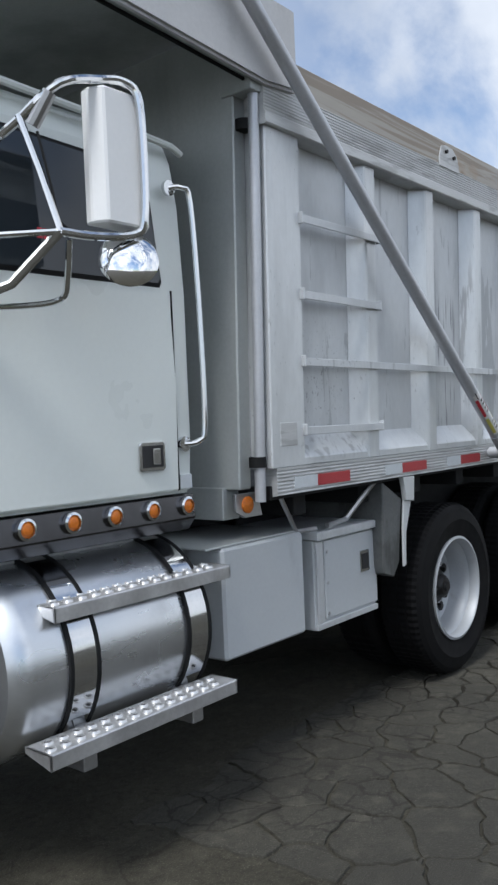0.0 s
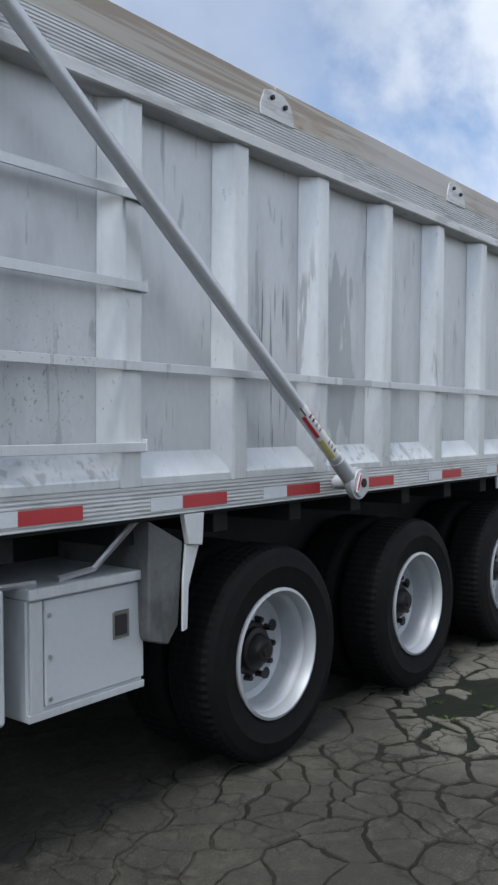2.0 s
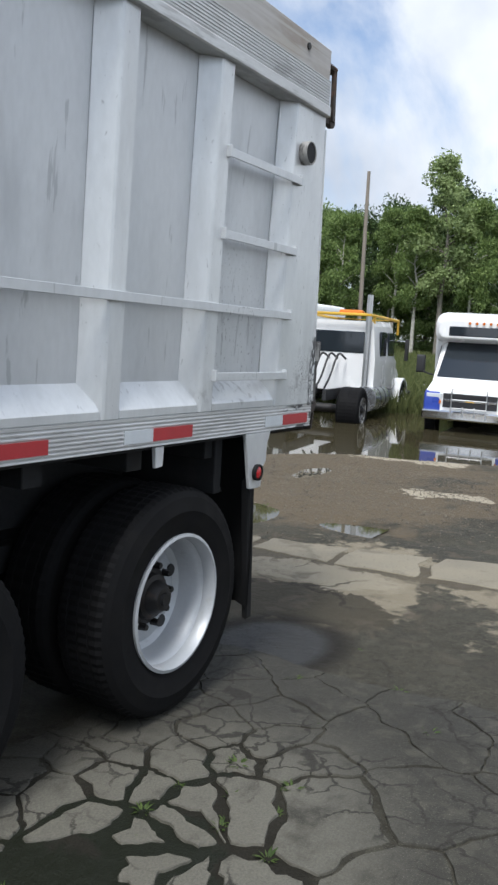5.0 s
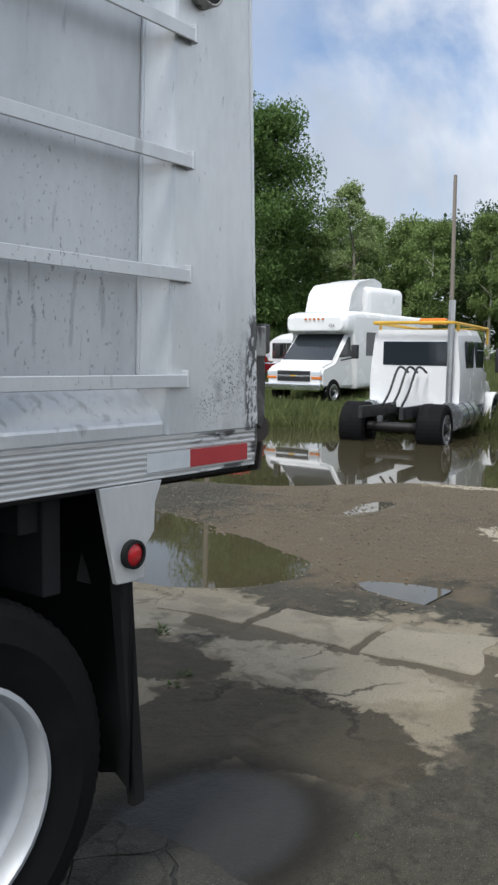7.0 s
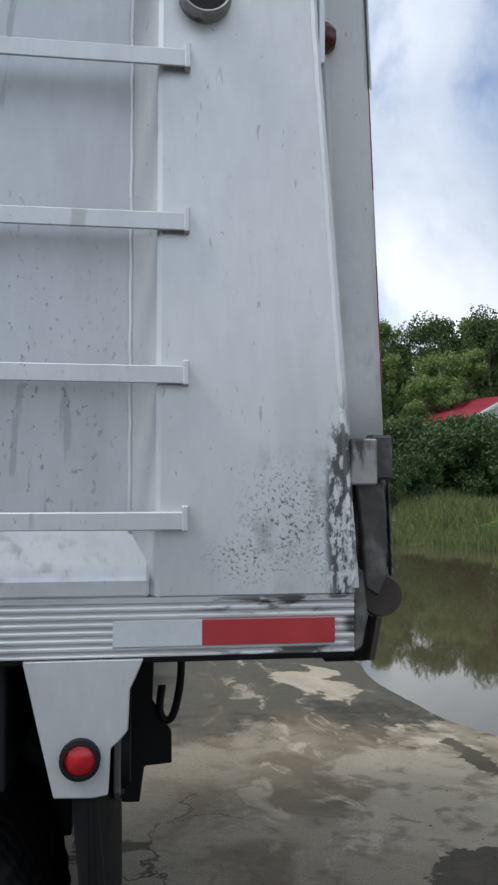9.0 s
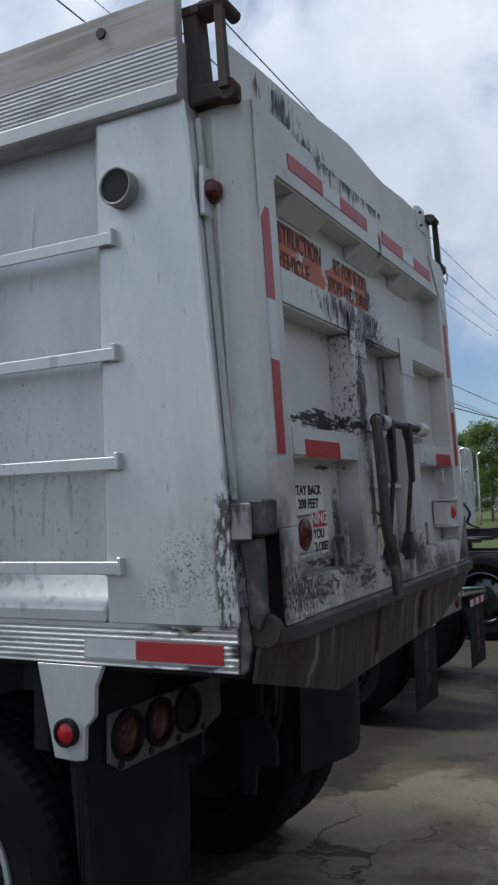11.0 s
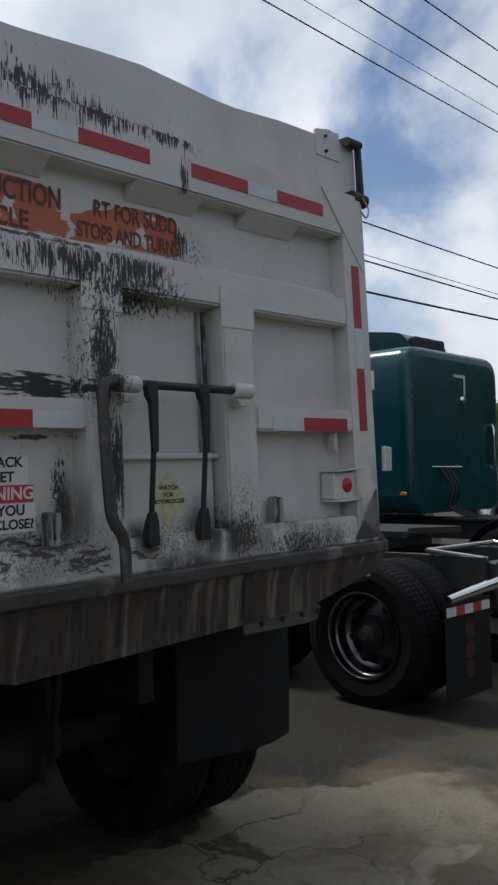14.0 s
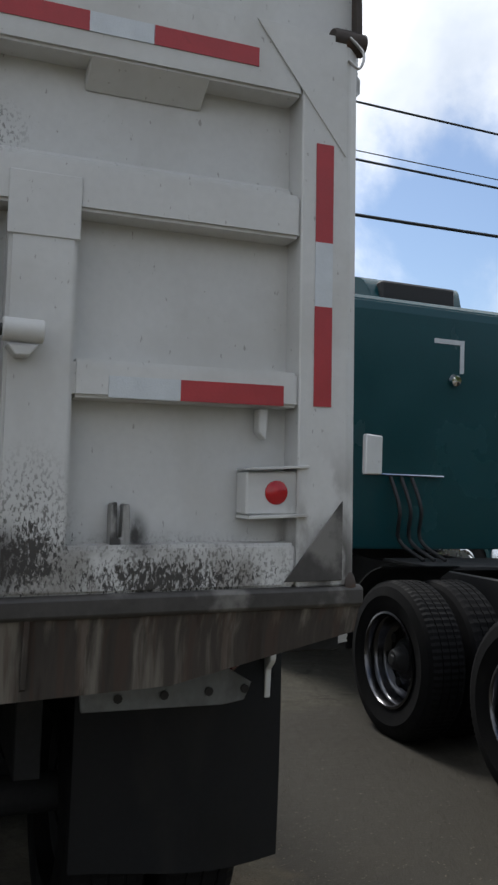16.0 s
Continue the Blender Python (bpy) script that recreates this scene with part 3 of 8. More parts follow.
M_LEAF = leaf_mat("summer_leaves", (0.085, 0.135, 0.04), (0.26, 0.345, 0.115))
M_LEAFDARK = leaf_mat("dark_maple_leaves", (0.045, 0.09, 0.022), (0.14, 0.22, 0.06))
# leaf colours darkened to carry the cloud shade over the wood
M_LEAFWOOD = leaf_mat("shade_dark_leaves", (0.032, 0.056, 0.02), (0.09, 0.14, 0.048))
M_LEAFPALE = leaf_mat("pale_aspen_leaves", (0.15, 0.2, 0.08), (0.34, 0.42, 0.18))
M_GRASS = leaf_mat("meadow_grass", (0.066, 0.086, 0.03), (0.185, 0.205, 0.08))
M_WEED = leaf_mat("weed_leaves", (0.04, 0.07, 0.015), (0.1, 0.14, 0.04))

# one sheet of ground: old asphalt, worn concrete, dirt, gravel and meadow
def crack_lines(m, scale, width, seed):
    """A net of ragged cracks between cells."""
    v = m.nt.nodes.new("ShaderNodeTexVoronoi")
    v.feature = "DISTANCE_TO_EDGE"
    v.inputs["Scale"].default_value = scale
    v.inputs["Randomness"].default_value = 1.0
    m.nt.links.new(m.bent(0.5 / scale, scale * 1.3, seed), v.inputs["Vector"])
    return m.step(v.outputs["Distance"], width, width * 0.3)


def asphalt_wear(m):
    m.layer(m.step(m.noise(1.1, (1, 1, 1), 6, 3.0, 0.3), 0.4, 0.75), (0.06, 0.056, 0.041), 0.85, 0.7, 0.2)
    m.layer(m.step(m.noise(32.0, (1, 1, 1), 5, 16.0), 0.46, 0.66), (0.024, 0.022, 0.016), 0.85, 0.75)
    m.layer(m.step(m.noise(11.0, (1, 1, 1), 5, 26.0), 0.5, 0.7), (0.072, 0.067, 0.05), 0.85, 0.5)
    m.layer(m.step(m.noise(190.0, (1, 1, 1), 2, 6.0), 0.6, 0.7), (0.16, 0.15, 0.12), 0.8, 0.6)
    m.layer(m.step(m.noise(0.75, (1, 1, 1), 6, 12.0, 0.5), 0.5, 0.72), (0.026, 0.024, 0.018), 0.75, 0.55)


m = Mat("yard_ground", (0.042, 0.039, 0.028), 0.85, 0, var=0.22, scale=0.9, fine=110, bump=0.8, depth=0.007, spec=0.25)
asphalt_wear(m)
edge = m.math("ADD", m.math("MULTIPLY", m.noise(1.7, (1, 1, 1), 7, 31.0, 0.4), 0.65), m.math("MULTIPLY", m.noise(9.0, (1, 1, 1), 6, 13.0, 0.3), 0.35))
soft = m.noise(0.8, (1, 1, 1), 6, 5.0, 0.3)
BENT = m.bent(0.75, 1.5, 4.0)
RAGGED = m.bent(0.22, 4.5, 9.0)


def zone(items, lo=0.44, hi=0.5, rough=1.3, bend=None):
    plain_coord, m.coord = m.coord, bend or BENT
    z = m.math("ADD", m.blobs(items, 0.95), m.math("MULTIPLY", m.math("SUBTRACT", edge, 0.5), rough))
    m.coord = plain_coord
    return m.step(z, lo, hi)


# brown dirt and gravel, then pale worn concrete over it
m.layer(zone([((4.2, 2.0, 0), (2.6, 3.2, 2)), ((6.0, -0.6, 0), (3.4, 2.6, 2)), ((7.5, 3.0, 0), (4.5, 4.0, 2)), ((1, 9, 0), (5, 4, 2))], 0.3, 0.6), (0.10, 0.078, 0.05), 0.9, 0.92, 0.35)
m.layer(zone([((1.5, 2.4, 0), (1.7, 2.1, 2)), ((1.9, 0.4, 0), (1.2, 1.3, 2)), ((1.3, 0.1, 0), (0.9, 0.8, 2)), ((0.9, 0.6, 0), (1.6, 1.6, 2)), ((0.4, 2.5, 0), (2.0, 2.0, 2)), ((-0.2, 2.2, 0), (1.5, 1.2, 2)), ((0.0, 1.4, 0), (1.7, 1.1, 2)), ((1.7, -1.4, 0), (2.0, 1.6, 2))], 0.4, 0.56), (0.2, 0.172, 0.12), 0.65, 0.95, 0.25)
# damp concrete beside the tractors, its colour darkened further for their shade
m.layer(zone([((-0.6, 4.4, 0), (2.8, 2.0, 2)), ((-1.9, 3.6, 0), (1.7, 1.2, 2)), ((0.4, 4.8, 0), (2.4, 2.2, 2)), ((-0.6, 7.0, 0), (3.4, 2.2, 2))], 0.36, 0.62), (0.058, 0.052, 0.036), 0.6, 0.95, 0.3)
m.layer(zone([((1.35, 2.2, 0), (0.8, 0.95, 2)), ((1.6, 1.0, 0), (0.5, 0.5, 2)), ((5.4, 0.7, 0), (0.5, 1.0, 2)), ((8.2, 2.3, 0), (1.2, 2.2, 2)), ((3.0, -1.8, 0), (0.5, 1.2, 2)), ((1.25, 3.0, 0), (0.5, 1.2, 2)), ((0.9, 4.6, 0), (0.45, 1.3, 2))], 0.44, 0.56), (0.33, 0.29, 0.215), 0.65, 0.9, 0.2)
# brown stains and drier light patches on it
m.layer(m.math("MULTIPLY", m.step(m.noise(1.5, (1, 1, 1), 7, 83.0, 0.8, 0.6), 0.46, 0.62), m.blobs([((0.4, 2.2, 0), (2.6, 3.0, 2))], 0.5)), (0.098, 0.075, 0.045), 0.75, 0.75)
m.layer(m.math("MULTIPLY", m.step(m.noise(3.2, (1.6, 0.8, 1), 7, 93.0, 1.0, 0.6), 0.54, 0.66), m.blobs([((1.0, 2.6, 0), (1.4, 2.4, 2)), ((0.7, 4.6, 0), (0.8, 2.0, 2))], 0.7)), (0.36, 0.315, 0.235), 0.65, 0.8)
# pale concrete between two strips of dark damp mud
m.layer(zone([((1.42, 0.65, 0), (0.65, 1.3, 2)), ((0.9, 2.1, 0), (0.7, 0.7, 2)), ((1.0, 2.75, 0), (0.8, 0.6, 2)), ((1.6, 2.0, 0), (0.5, 0.7, 2))], 0.4, 0.6, 1.0, RAGGED), (0.25, 0.22, 0.16), 0.65, 0.85, 0.2)
m.layer(zone([((1.85, 0.6, 0), (0.4, 2.2, 2)), ((1.7, 1.3, 0), (0.5, 0.7, 2)), ((1.95, -0.3, 0), (0.3, 0.9, 2))], 0.4, 0.5, 0.5, RAGGED), (0.075, 0.062, 0.041), 0.75, 0.9, 0.3)
m.layer(zone([((0.72, 0.35, 0), (0.6, 1.15, 2)), ((0.95, 1.3, 0), (0.4, 0.75, 2)), ((1.05, 1.62, 0), (0.42, 0.28, 2)), ((0.3, 0.65, 0), (1.0, 0.5, 2)), ((1.45, 2.9, 0), (0.16, 0.6, 2))], 0.4, 0.46, 0.4, RAGGED), (0.04, 0.034, 0.021), 0.75, 0.95, 0.3)
m.layer(m.math("MULTIPLY", m.step(m.noise(6.0, (1, 1, 1), 7, 41.0, 0.4), 0.52, 0.66), m.blobs([((2.5, 1.5, 0), (4, 4, 2))], 0.5)), (0.085, 0.07, 0.05), 0.8, 0.6)
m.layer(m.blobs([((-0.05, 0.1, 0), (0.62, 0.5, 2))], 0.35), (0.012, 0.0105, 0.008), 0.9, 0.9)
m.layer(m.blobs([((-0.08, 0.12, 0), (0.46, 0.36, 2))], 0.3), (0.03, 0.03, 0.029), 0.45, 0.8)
m.layer(m.math("MULTIPLY", crack_lines(m, 0.8, 0.012, 51.0), m.step(m.noise(0.6, (1, 1, 1), 3, 71.0), 0.42, 0.52)), (0.022, 0.019, 0.014), 0.9, 0.75)
m.layer(m.step(m.noise(70.0, (1, 1, 1), 3, 23.0), 0.66, 0.7), (0.05, 0.04, 0.028), 0.9, 0.6)
# shade of the truck and first tractor, painted dark on the ground
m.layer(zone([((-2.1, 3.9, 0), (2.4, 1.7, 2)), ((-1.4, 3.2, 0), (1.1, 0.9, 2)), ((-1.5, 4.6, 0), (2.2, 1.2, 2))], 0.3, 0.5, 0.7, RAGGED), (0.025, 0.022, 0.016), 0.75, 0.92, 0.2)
# dark soil under the slabs with the truck's shade painted in, wet in one place
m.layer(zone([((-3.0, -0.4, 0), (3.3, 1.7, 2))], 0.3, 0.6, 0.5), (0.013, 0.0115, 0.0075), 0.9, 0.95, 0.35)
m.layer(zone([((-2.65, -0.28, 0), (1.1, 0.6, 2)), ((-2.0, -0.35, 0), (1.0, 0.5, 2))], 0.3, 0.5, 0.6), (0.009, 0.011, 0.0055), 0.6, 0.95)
far = m.nt.nodes.new("ShaderNodeVectorMath")
far.operation = "DOT_PRODUCT"
far.inputs[1].default_value = (0.75, 0.66, 0)
m.nt.links.new(m.coord, far.inputs[0])
meadow = m.step(m.math("ADD", far.outputs["Value"], m.math("MULTIPLY", soft, 3.0)), 17.2, 18.2)
m.layer(meadow, (0.075, 0.10, 0.025), 0.95, 1.0, 0.3)
def coarse_relief(m, scale, distance):
    b = m.nt.nodes.new("ShaderNodeBump")
    b.inputs["Strength"].default_value, b.inputs["Distance"].default_value = 0.6, distance
    m.nt.links.new(m.noise(scale, (1, 1, 1), 7, 81.0), b.inputs["Height"])
    m.nt.links.new(m.p.inputs["Normal"].links[0].from_socket, b.inputs["Normal"])
    m.nt.links.new(b.outputs[0], m.p.inputs["Normal"])


coarse_relief(m, 9.0, 0.03)
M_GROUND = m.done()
m = Mat("asphalt_slab", (0.031, 0.029, 0.021), 0.85, 0, var=0.22, scale=0.9, fine=110, bump=0.8, rand=0.14, depth=0.007)
asphalt_wear(m)
m.layer(m.math("MULTIPLY", m.blobs([((-2.1, -0.5, 0), (1.5, 0.95, 2)), ((-2.8, -0.65, 0), (0.9, 0.7, 2))], 0.6), m.step(m.noise(7.0, (1, 1, 1), 6, 8.0), 0.2, 0.5)), (0.125, 0.118, 0.094), 0.8, 0.9, 0.2)
m.layer(m.math("MULTIPLY", crack_lines(m, 5.5, 0.05, 61.0), m.step(m.noise(1.3, (1, 1, 1), 3, 73.0), 0.44, 0.54)), (0.014, 0.012, 0.008), 0.9, 0.85)
coarse_relief(m, 14.0, 0.006)
M_SLAB = m.done()
m = Mat("worn_concrete_slab", (0.235, 0.207, 0.15), 0.8, 0, var=0.15, scale=2, fine=60, bump=0.5, rand=0.15, depth=0.004)
m.layer(m.step(m.noise(3.0, (1, 1, 1), 7, 3.0, 0.4), 0.5, 0.64), (0.13, 0.112, 0.08), 0.85, 0.8, 0.2)
m.layer(m.step(m.noise(60.0, (1, 1, 1), 4, 9.0), 0.62, 0.7), (0.08, 0.066, 0.046), 0.9, 0.6)
M_CONCRETE = m.done()
M_CLOD = plain("dirt_clod", (0.085, 0.07, 0.048), 0.9, var=0.3, scale=20)
M_STONE = plain("gravel_stone", (0.15, 0.13, 0.098), 0.85, var=0.3, scale=3)
m = bpy.data.materials.new("puddle_water")
m.use_nodes = True
p = m.node_tree.nodes["Principled BSDF"]
p.inputs["Base Color"].default_value = (0.055, 0.047, 0.026, 1)
p.inputs["Roughness"].default_value = 0.03
p.inputs["Specular IOR Level"].default_value = 0.7
nz = m.node_tree.nodes.new("ShaderNodeTexNoise")
nz.inputs["Scale"].default_value = 1.4
bp = m.node_tree.nodes.new("ShaderNodeBump")
bp.inputs["Strength"].default_value, bp.inputs["Distance"].default_value = 0.05, 0.03
m.node_tree.links.new(nz.outputs[0], bp.inputs["Height"])
m.node_tree.links.new(bp.outputs[0], p.inputs["Normal"])
M_WATER = m


# ---- mesh tools ----
def V(*c):
    return Vector(c)


def box(bm, x0, x1, y0, y1, z0, z1):
    bmesh.ops.create_cube(bm, size=1, matrix=Matrix.LocRotScale(((x0 + x1) / 2, (y0 + y1) / 2, (z0 + z1) / 2), None, (abs(x1 - x0), abs(y1 - y0), abs(z1 - z0))))
    return bm


def loft(bm, loops, caps=True):
    rows = [[bm.verts.new(p) for p in loop] for loop in loops]
    n = len(rows[0])
    for a, b in zip(rows, rows[1:]):
        for i in range(n):
            bm.faces.new((a[i], a[(i + 1) % n], b[(i + 1) % n], b[i]))
    if caps:
        bm.faces.new(rows[0][::-1])
        bm.faces.new(rows[-1])
    return bm


def prism(bm, pts, axis, a, b):
    """A polygon of two coordinates, drawn out along the third axis from a to b."""
    put = {"x": lambda p, q: (q, p[0], p[1]), "y": lambda p, q: (p[0], q, p[1]), "z": lambda p, q: (p[0], p[1], q)}[axis]
    return loft(bm, [[put(p, a) for p in pts], [put(p, b) for p in pts]])


def frame_of(d):
    d = Vector(d).normalized()
    u = d.cross(V(0, 0, 1) if abs(d.z) < 0.9 else V(1, 0, 0)).normalized()
    return u, d.cross(u).normalized()


def cyl(bm, p0, p1, r0, r1=None, seg=14):
    p0, p1 = Vector(p0), Vector(p1)
    u, w = frame_of(p1 - p0)
    ring = [(math.cos(2 * math.pi * i / seg), math.sin(2 * math.pi * i / seg)) for i in range(seg)]
    return loft(bm, [[p + (u * c + w * s) * r for c, s in ring] for p, r in ((p0, r0), (p1, r0 if r1 is None else r1))])


def tube(bm, pts, r, seg=8):
    """A round bar along a polyline, with its corners kept."""
    pts = [Vector(p) for p in pts]
    loops, u = [], None
    for i, p in enumerate(pts):
        d = (pts[min(i + 1, len(pts) - 1)] - pts[max(i - 1, 0)]).normalized()
        u = frame_of(d)[0] if u is None else (u - d * u.dot(d)).normalized()
        w = d.cross(u)
        loops.append([p + (u * math.cos(2 * math.pi * k / seg) + w * math.sin(2 * math.pi * k / seg)) * r for k in range(seg)])
    return loft(bm, loops)


def smooth_path(pts, steps=5):
    """A Catmull-Rom curve through the points."""
    pts = [Vector(p) for p in pts]
    q = [pts[0]] + pts + [pts[-1]]
    out = []
    for a, b, c, d in zip(q, q[1:], q[2:], q[3:]):
        for k in range(steps):
            t = k / steps
            out.append(0.5 * ((2 * b) + (c - a) * t + (2 * a - 5 * b + 4 * c - d) * t * t + (3 * b - a - 3 * c + d) * t ** 3))
    return out + [pts[-1]]


def lathe(bm, profile, centre, axis, seg=32, closed=True):
    """A profile of (radius, distance along the axis), turned about the axis."""
    centre, axis = Vector(centre), Vector(axis).normalized()
    u, w = frame_of(axis)
    rings = [[centre + axis * h + (u * math.cos(2 * math.pi * k / seg) + w * math.sin(2 * math.pi * k / seg)) * r for k in range(seg)] for r, h in profile]
    rows = [[bm.verts.new(p) for p in ring] for ring in rings]
    pairs = list(zip(rows, rows[1:])) + ([(rows[-1], rows[0])] if closed else [])
    for a, b in pairs:
        for i in range(seg):
            bm.faces.new((a[i], a[(i + 1) % seg], b[(i + 1) % seg], b[i]))
    if not closed:
        bm.faces.new(rows[0][::-1])
        bm.faces.new(rows[-1])
    return bm


def part(name, bm, material, parent=None, label="", bev=0.0, seg=1, angle=35, kind=""):
    """Links a bmesh as one mesh object under a thing or a part."""
    bmesh.ops.recalc_face_normals(bm, faces=bm.faces)
    if bev:
        sharp = [e for e in bm.edges if len(e.link_faces) == 2 and e.calc_face_angle(0) > 0.5]
        bmesh.ops.bevel(bm, geom=sharp, offset=bev, segments=seg, affect="EDGES", clamp_overlap=True)
    bm.edges.index_update()
    crisp = []
    if bev:                                     # keep broad faces flat beside their narrow bevels
        for e in bm.edges:
            if len(e.link_faces) == 2 and e.calc_face_angle(0) > 0.1:
                p, q = sorted(f.calc_area() for f in e.link_faces)
                if q > 2.5 * p:
                    crisp.append(e.index)
    me = bpy.data.meshes.new(name)
    bm.to_mesh(me)
    bm.free()
    me.materials.append(material)
    me.shade_smooth()
    me.set_sharp_from_angle(angle=radians(angle))
    for k in crisp:
        me.edges[k].use_edge_sharp = True
    ob = new(name, me)
    ob.parent = parent
    return tagged(ob, label=label, kind=kind)


def thing(name, label, category, at=(0, 0, 0), turn=0.0, group="", kind=""):
    ob = new(name)
    ob.empty_display_size = 0.2
    ob.matrix_basis = pose(*at, 0, 0, turn)
    return tagged(ob, label, category, group, kind)


def B():
    return bmesh.new()


def pbox(name, mat, parent, x0, x1, y0, y1, z0, z1, bev=0.004, label=""):
    return part(name, box(B(), x0, x1, y0, y1, z0, z1), mat, parent, label, bev)


def text_part(name, words, mat, parent, m, size, label="", bold=0.0):
    """Words in the built-in font as a thin mesh, with x along the line and y up in the pose m."""
    cu = bpy.data.curves.new(name, "FONT")
    cu.body, cu.size, cu.align_x, cu.align_y, cu.extrude = words, size, "CENTER", "CENTER", 0.0004
    cu.offset = bold
    tmp = bpy.data.objects.new(name, cu)
    scene.collection.objects.link(tmp)
    me = bpy.data.meshes.new_from_object(tmp.evaluated_get(bpy.context.evaluated_depsgraph_get()))
    bpy.data.objects.remove(tmp)
    bpy.data.curves.remove(cu)
    me.transform(m)
    me.materials.append(mat)
    ob = new(name, me)
    ob.parent = parent
    return tagged(ob, label=label)


def wheel(parent, c, side, r=0.505, w=0.26, rim=0.3, rim_mat=None, dish=0.19, name="wheel", holes=5, hub_out=0.0, nuts=10, hub_mat=None, seg=40):
    """A tyre with its rim and hub under it. c: the middle of the outer face; side: -1 faces -y, 1 faces +y."""
    ax = V(0, side, 0)
    c = Vector(c)
    t = B()
    lathe(t, [(rim, -0.012), (rim + 0.035, 0.0), (rim + 0.06, 0.004), (r - 0.11, 0.011), (r - 0.1, 0.014), (r - 0.04, 0.0), (r - 0.012, -0.016), (r, -0.04), *[(r - q, -h + e) for h in (0.075, w / 2, w - 0.075) for q, e in ((0, 0.006), (0.006, 0.004), (0.006, -0.004), (0, -0.006))], (r, -w + 0.04), (r - 0.012, -w + 0.016), (r - 0.04, -w), (rim, -w)], c, ax, seg * 4)
    for v in t.verts:                                   # shoulder lugs
        d = v.co - c
        h = d.dot(ax)
        rad = (d - ax * h).length
        if rad > r - 0.02 and int(math.floor(math.atan2(d.z, d.x) / math.pi * seg * 2 + 0.5)) % 2 < 1:
            v.co -= (d - ax * h).normalized() * 0.005
    tyre = part(name, t, M_TYRE, parent, angle=16)
    b = lathe(B(), [(rim + 0.004, -0.012), (rim + 0.006, 0.002), (rim - 0.008, 0.006), (rim - 0.016, -0.006), (rim - 0.02, -0.055), (rim - 0.026, -0.06), (rim - 0.038, -0.082), (rim - 0.042, -0.12), (rim - 0.055, -dish + 0.02), (rim - 0.08, -dish), (0.13, -dish + 0.025), (0.12, -dish + 0.02), (0.12, -dish - 0.02), (rim - 0.05, -dish - 0.02), (rim - 0.02, -0.09)], c, ax, seg)
    part("rim", b, rim_mat or M_RIM, tyre)
    h = lathe(B(), [(0.132, -dish - 0.01), (0.132, -dish + 0.027), (0.105, -dish + 0.034), (0.1, -dish + 0.06), (0.078, -dish + 0.066), (0.066, -dish + 0.08 + hub_out), (0.052, -dish + 0.095 + hub_out), (0.032, -dish + 0.097 + hub_out), (0.027, -dish + 0.108 + hub_out), (0.001, -dish + 0.108 + hub_out)], c, ax, 20, False)
    part("hub", h, hub_mat or M_HUB, tyre)

    def ringed(label, count, rad, turn, h0, h1, r0, r1, sides, mat):
        first = None
        for k in range(count):
            a = 2 * math.pi * (k + turn) / count
            q = c + V(math.cos(a), 0, math.sin(a)) * rad
            if first is None:
                first = part(label, cyl(B(), ax * h0, ax * h1, r0, r1, sides), mat, tyre)
                ob = first
            else:
                ob = new(label, first.data)
                ob.parent = tyre
            ob.location = q
    ringed("wheel_nut", nuts, 0.138, 0, -dish, -dish + 0.06, 0.019, 0.014, 6, M_HUB)
    ringed("hand_hole", holes, 0.198, 0.3, -dish + 0.008, -dish + 0.0165, 0.03, 0.028, 16, M_BLACK)
    return tyre


# ---- the ground and the water ----
def ease(a, b, v):
    t = min(1.0, max(0.0, (v - a) / (b - a)))
    return t * t * (3 - 2 * t)


def hump(x, y, cx, cy, rx, ry):
    return max(0.0, 1 - math.hypot((x - cx) / rx, (y - cy) / ry))


def ground_z(x, y):
    """Height of the yard: level asphalt, shallow puddles, a flooded dip and a meadow that rises behind it."""
    s = 0.75 * x + 0.66 * y
    m = ease(0.5, 3.5, x)
    z = -0.24 * ease(7.2, 9.5, s + 0.9 * noise.noise(V(x * 0.5, y * 0.5, 1.7))) + 0.24 * ease(14.3, 18.0, s) + max(0.0, min(s, 60) - 16.0) * 0.05 * ease(15.0, 24.0, s)
    z *= m
    near = 1 - ease(14, 24, math.hypot(x, y))
    n = noise.fractal(V(x * 0.7, y * 0.7, 3.1), 0.8, 2.1, 5) * 0.02 + noise.noise(V(x * 2.3, y * 2.3, 7.7)) * 0.006
    slab = ease(-6.6, -6.2, x) * (1 - ease(0.4, 0.9, x)) * ease(-2.2, -1.8, y) * (1 - ease(0.6, 1.0, y))
    strip = ease(1.3, 1.65, x) * (1 - ease(2.8, 3.1, x)) * ease(-3.2, -2.8, y) * (1 - ease(1.9, 2.4, y))
    z += near * n * (1 - 0.85 * slab) * (1 - 0.92 * strip) * m
    z -= 0.009 * slab
    z += 0.06 * ease(2.6, 4.2, y) * (1 - ease(0.3, 1.2, x))
    # the puddle behind the truck and a smaller one
    z -= 0.075 * min(1, 2.0 * hump(x, y, 2.85, 4.2, 1.75, 1.9)) + 0.07 * min(1, 2.0 * hump(x, y, 2.7, 6.7, 1.9, 3.1)) + 0.06 * min(1, 2 * hump(x, y, 2.85, 2.45, 1.05, 1.0)) + 0.042 * min(1, 2 * hump(x, y, 5.75, 2.75, 0.9, 0.3)) + 0.05 * min(1, 2 * hump(x, y, 3.05, 0.7, 0.36, 0.95))
    return z


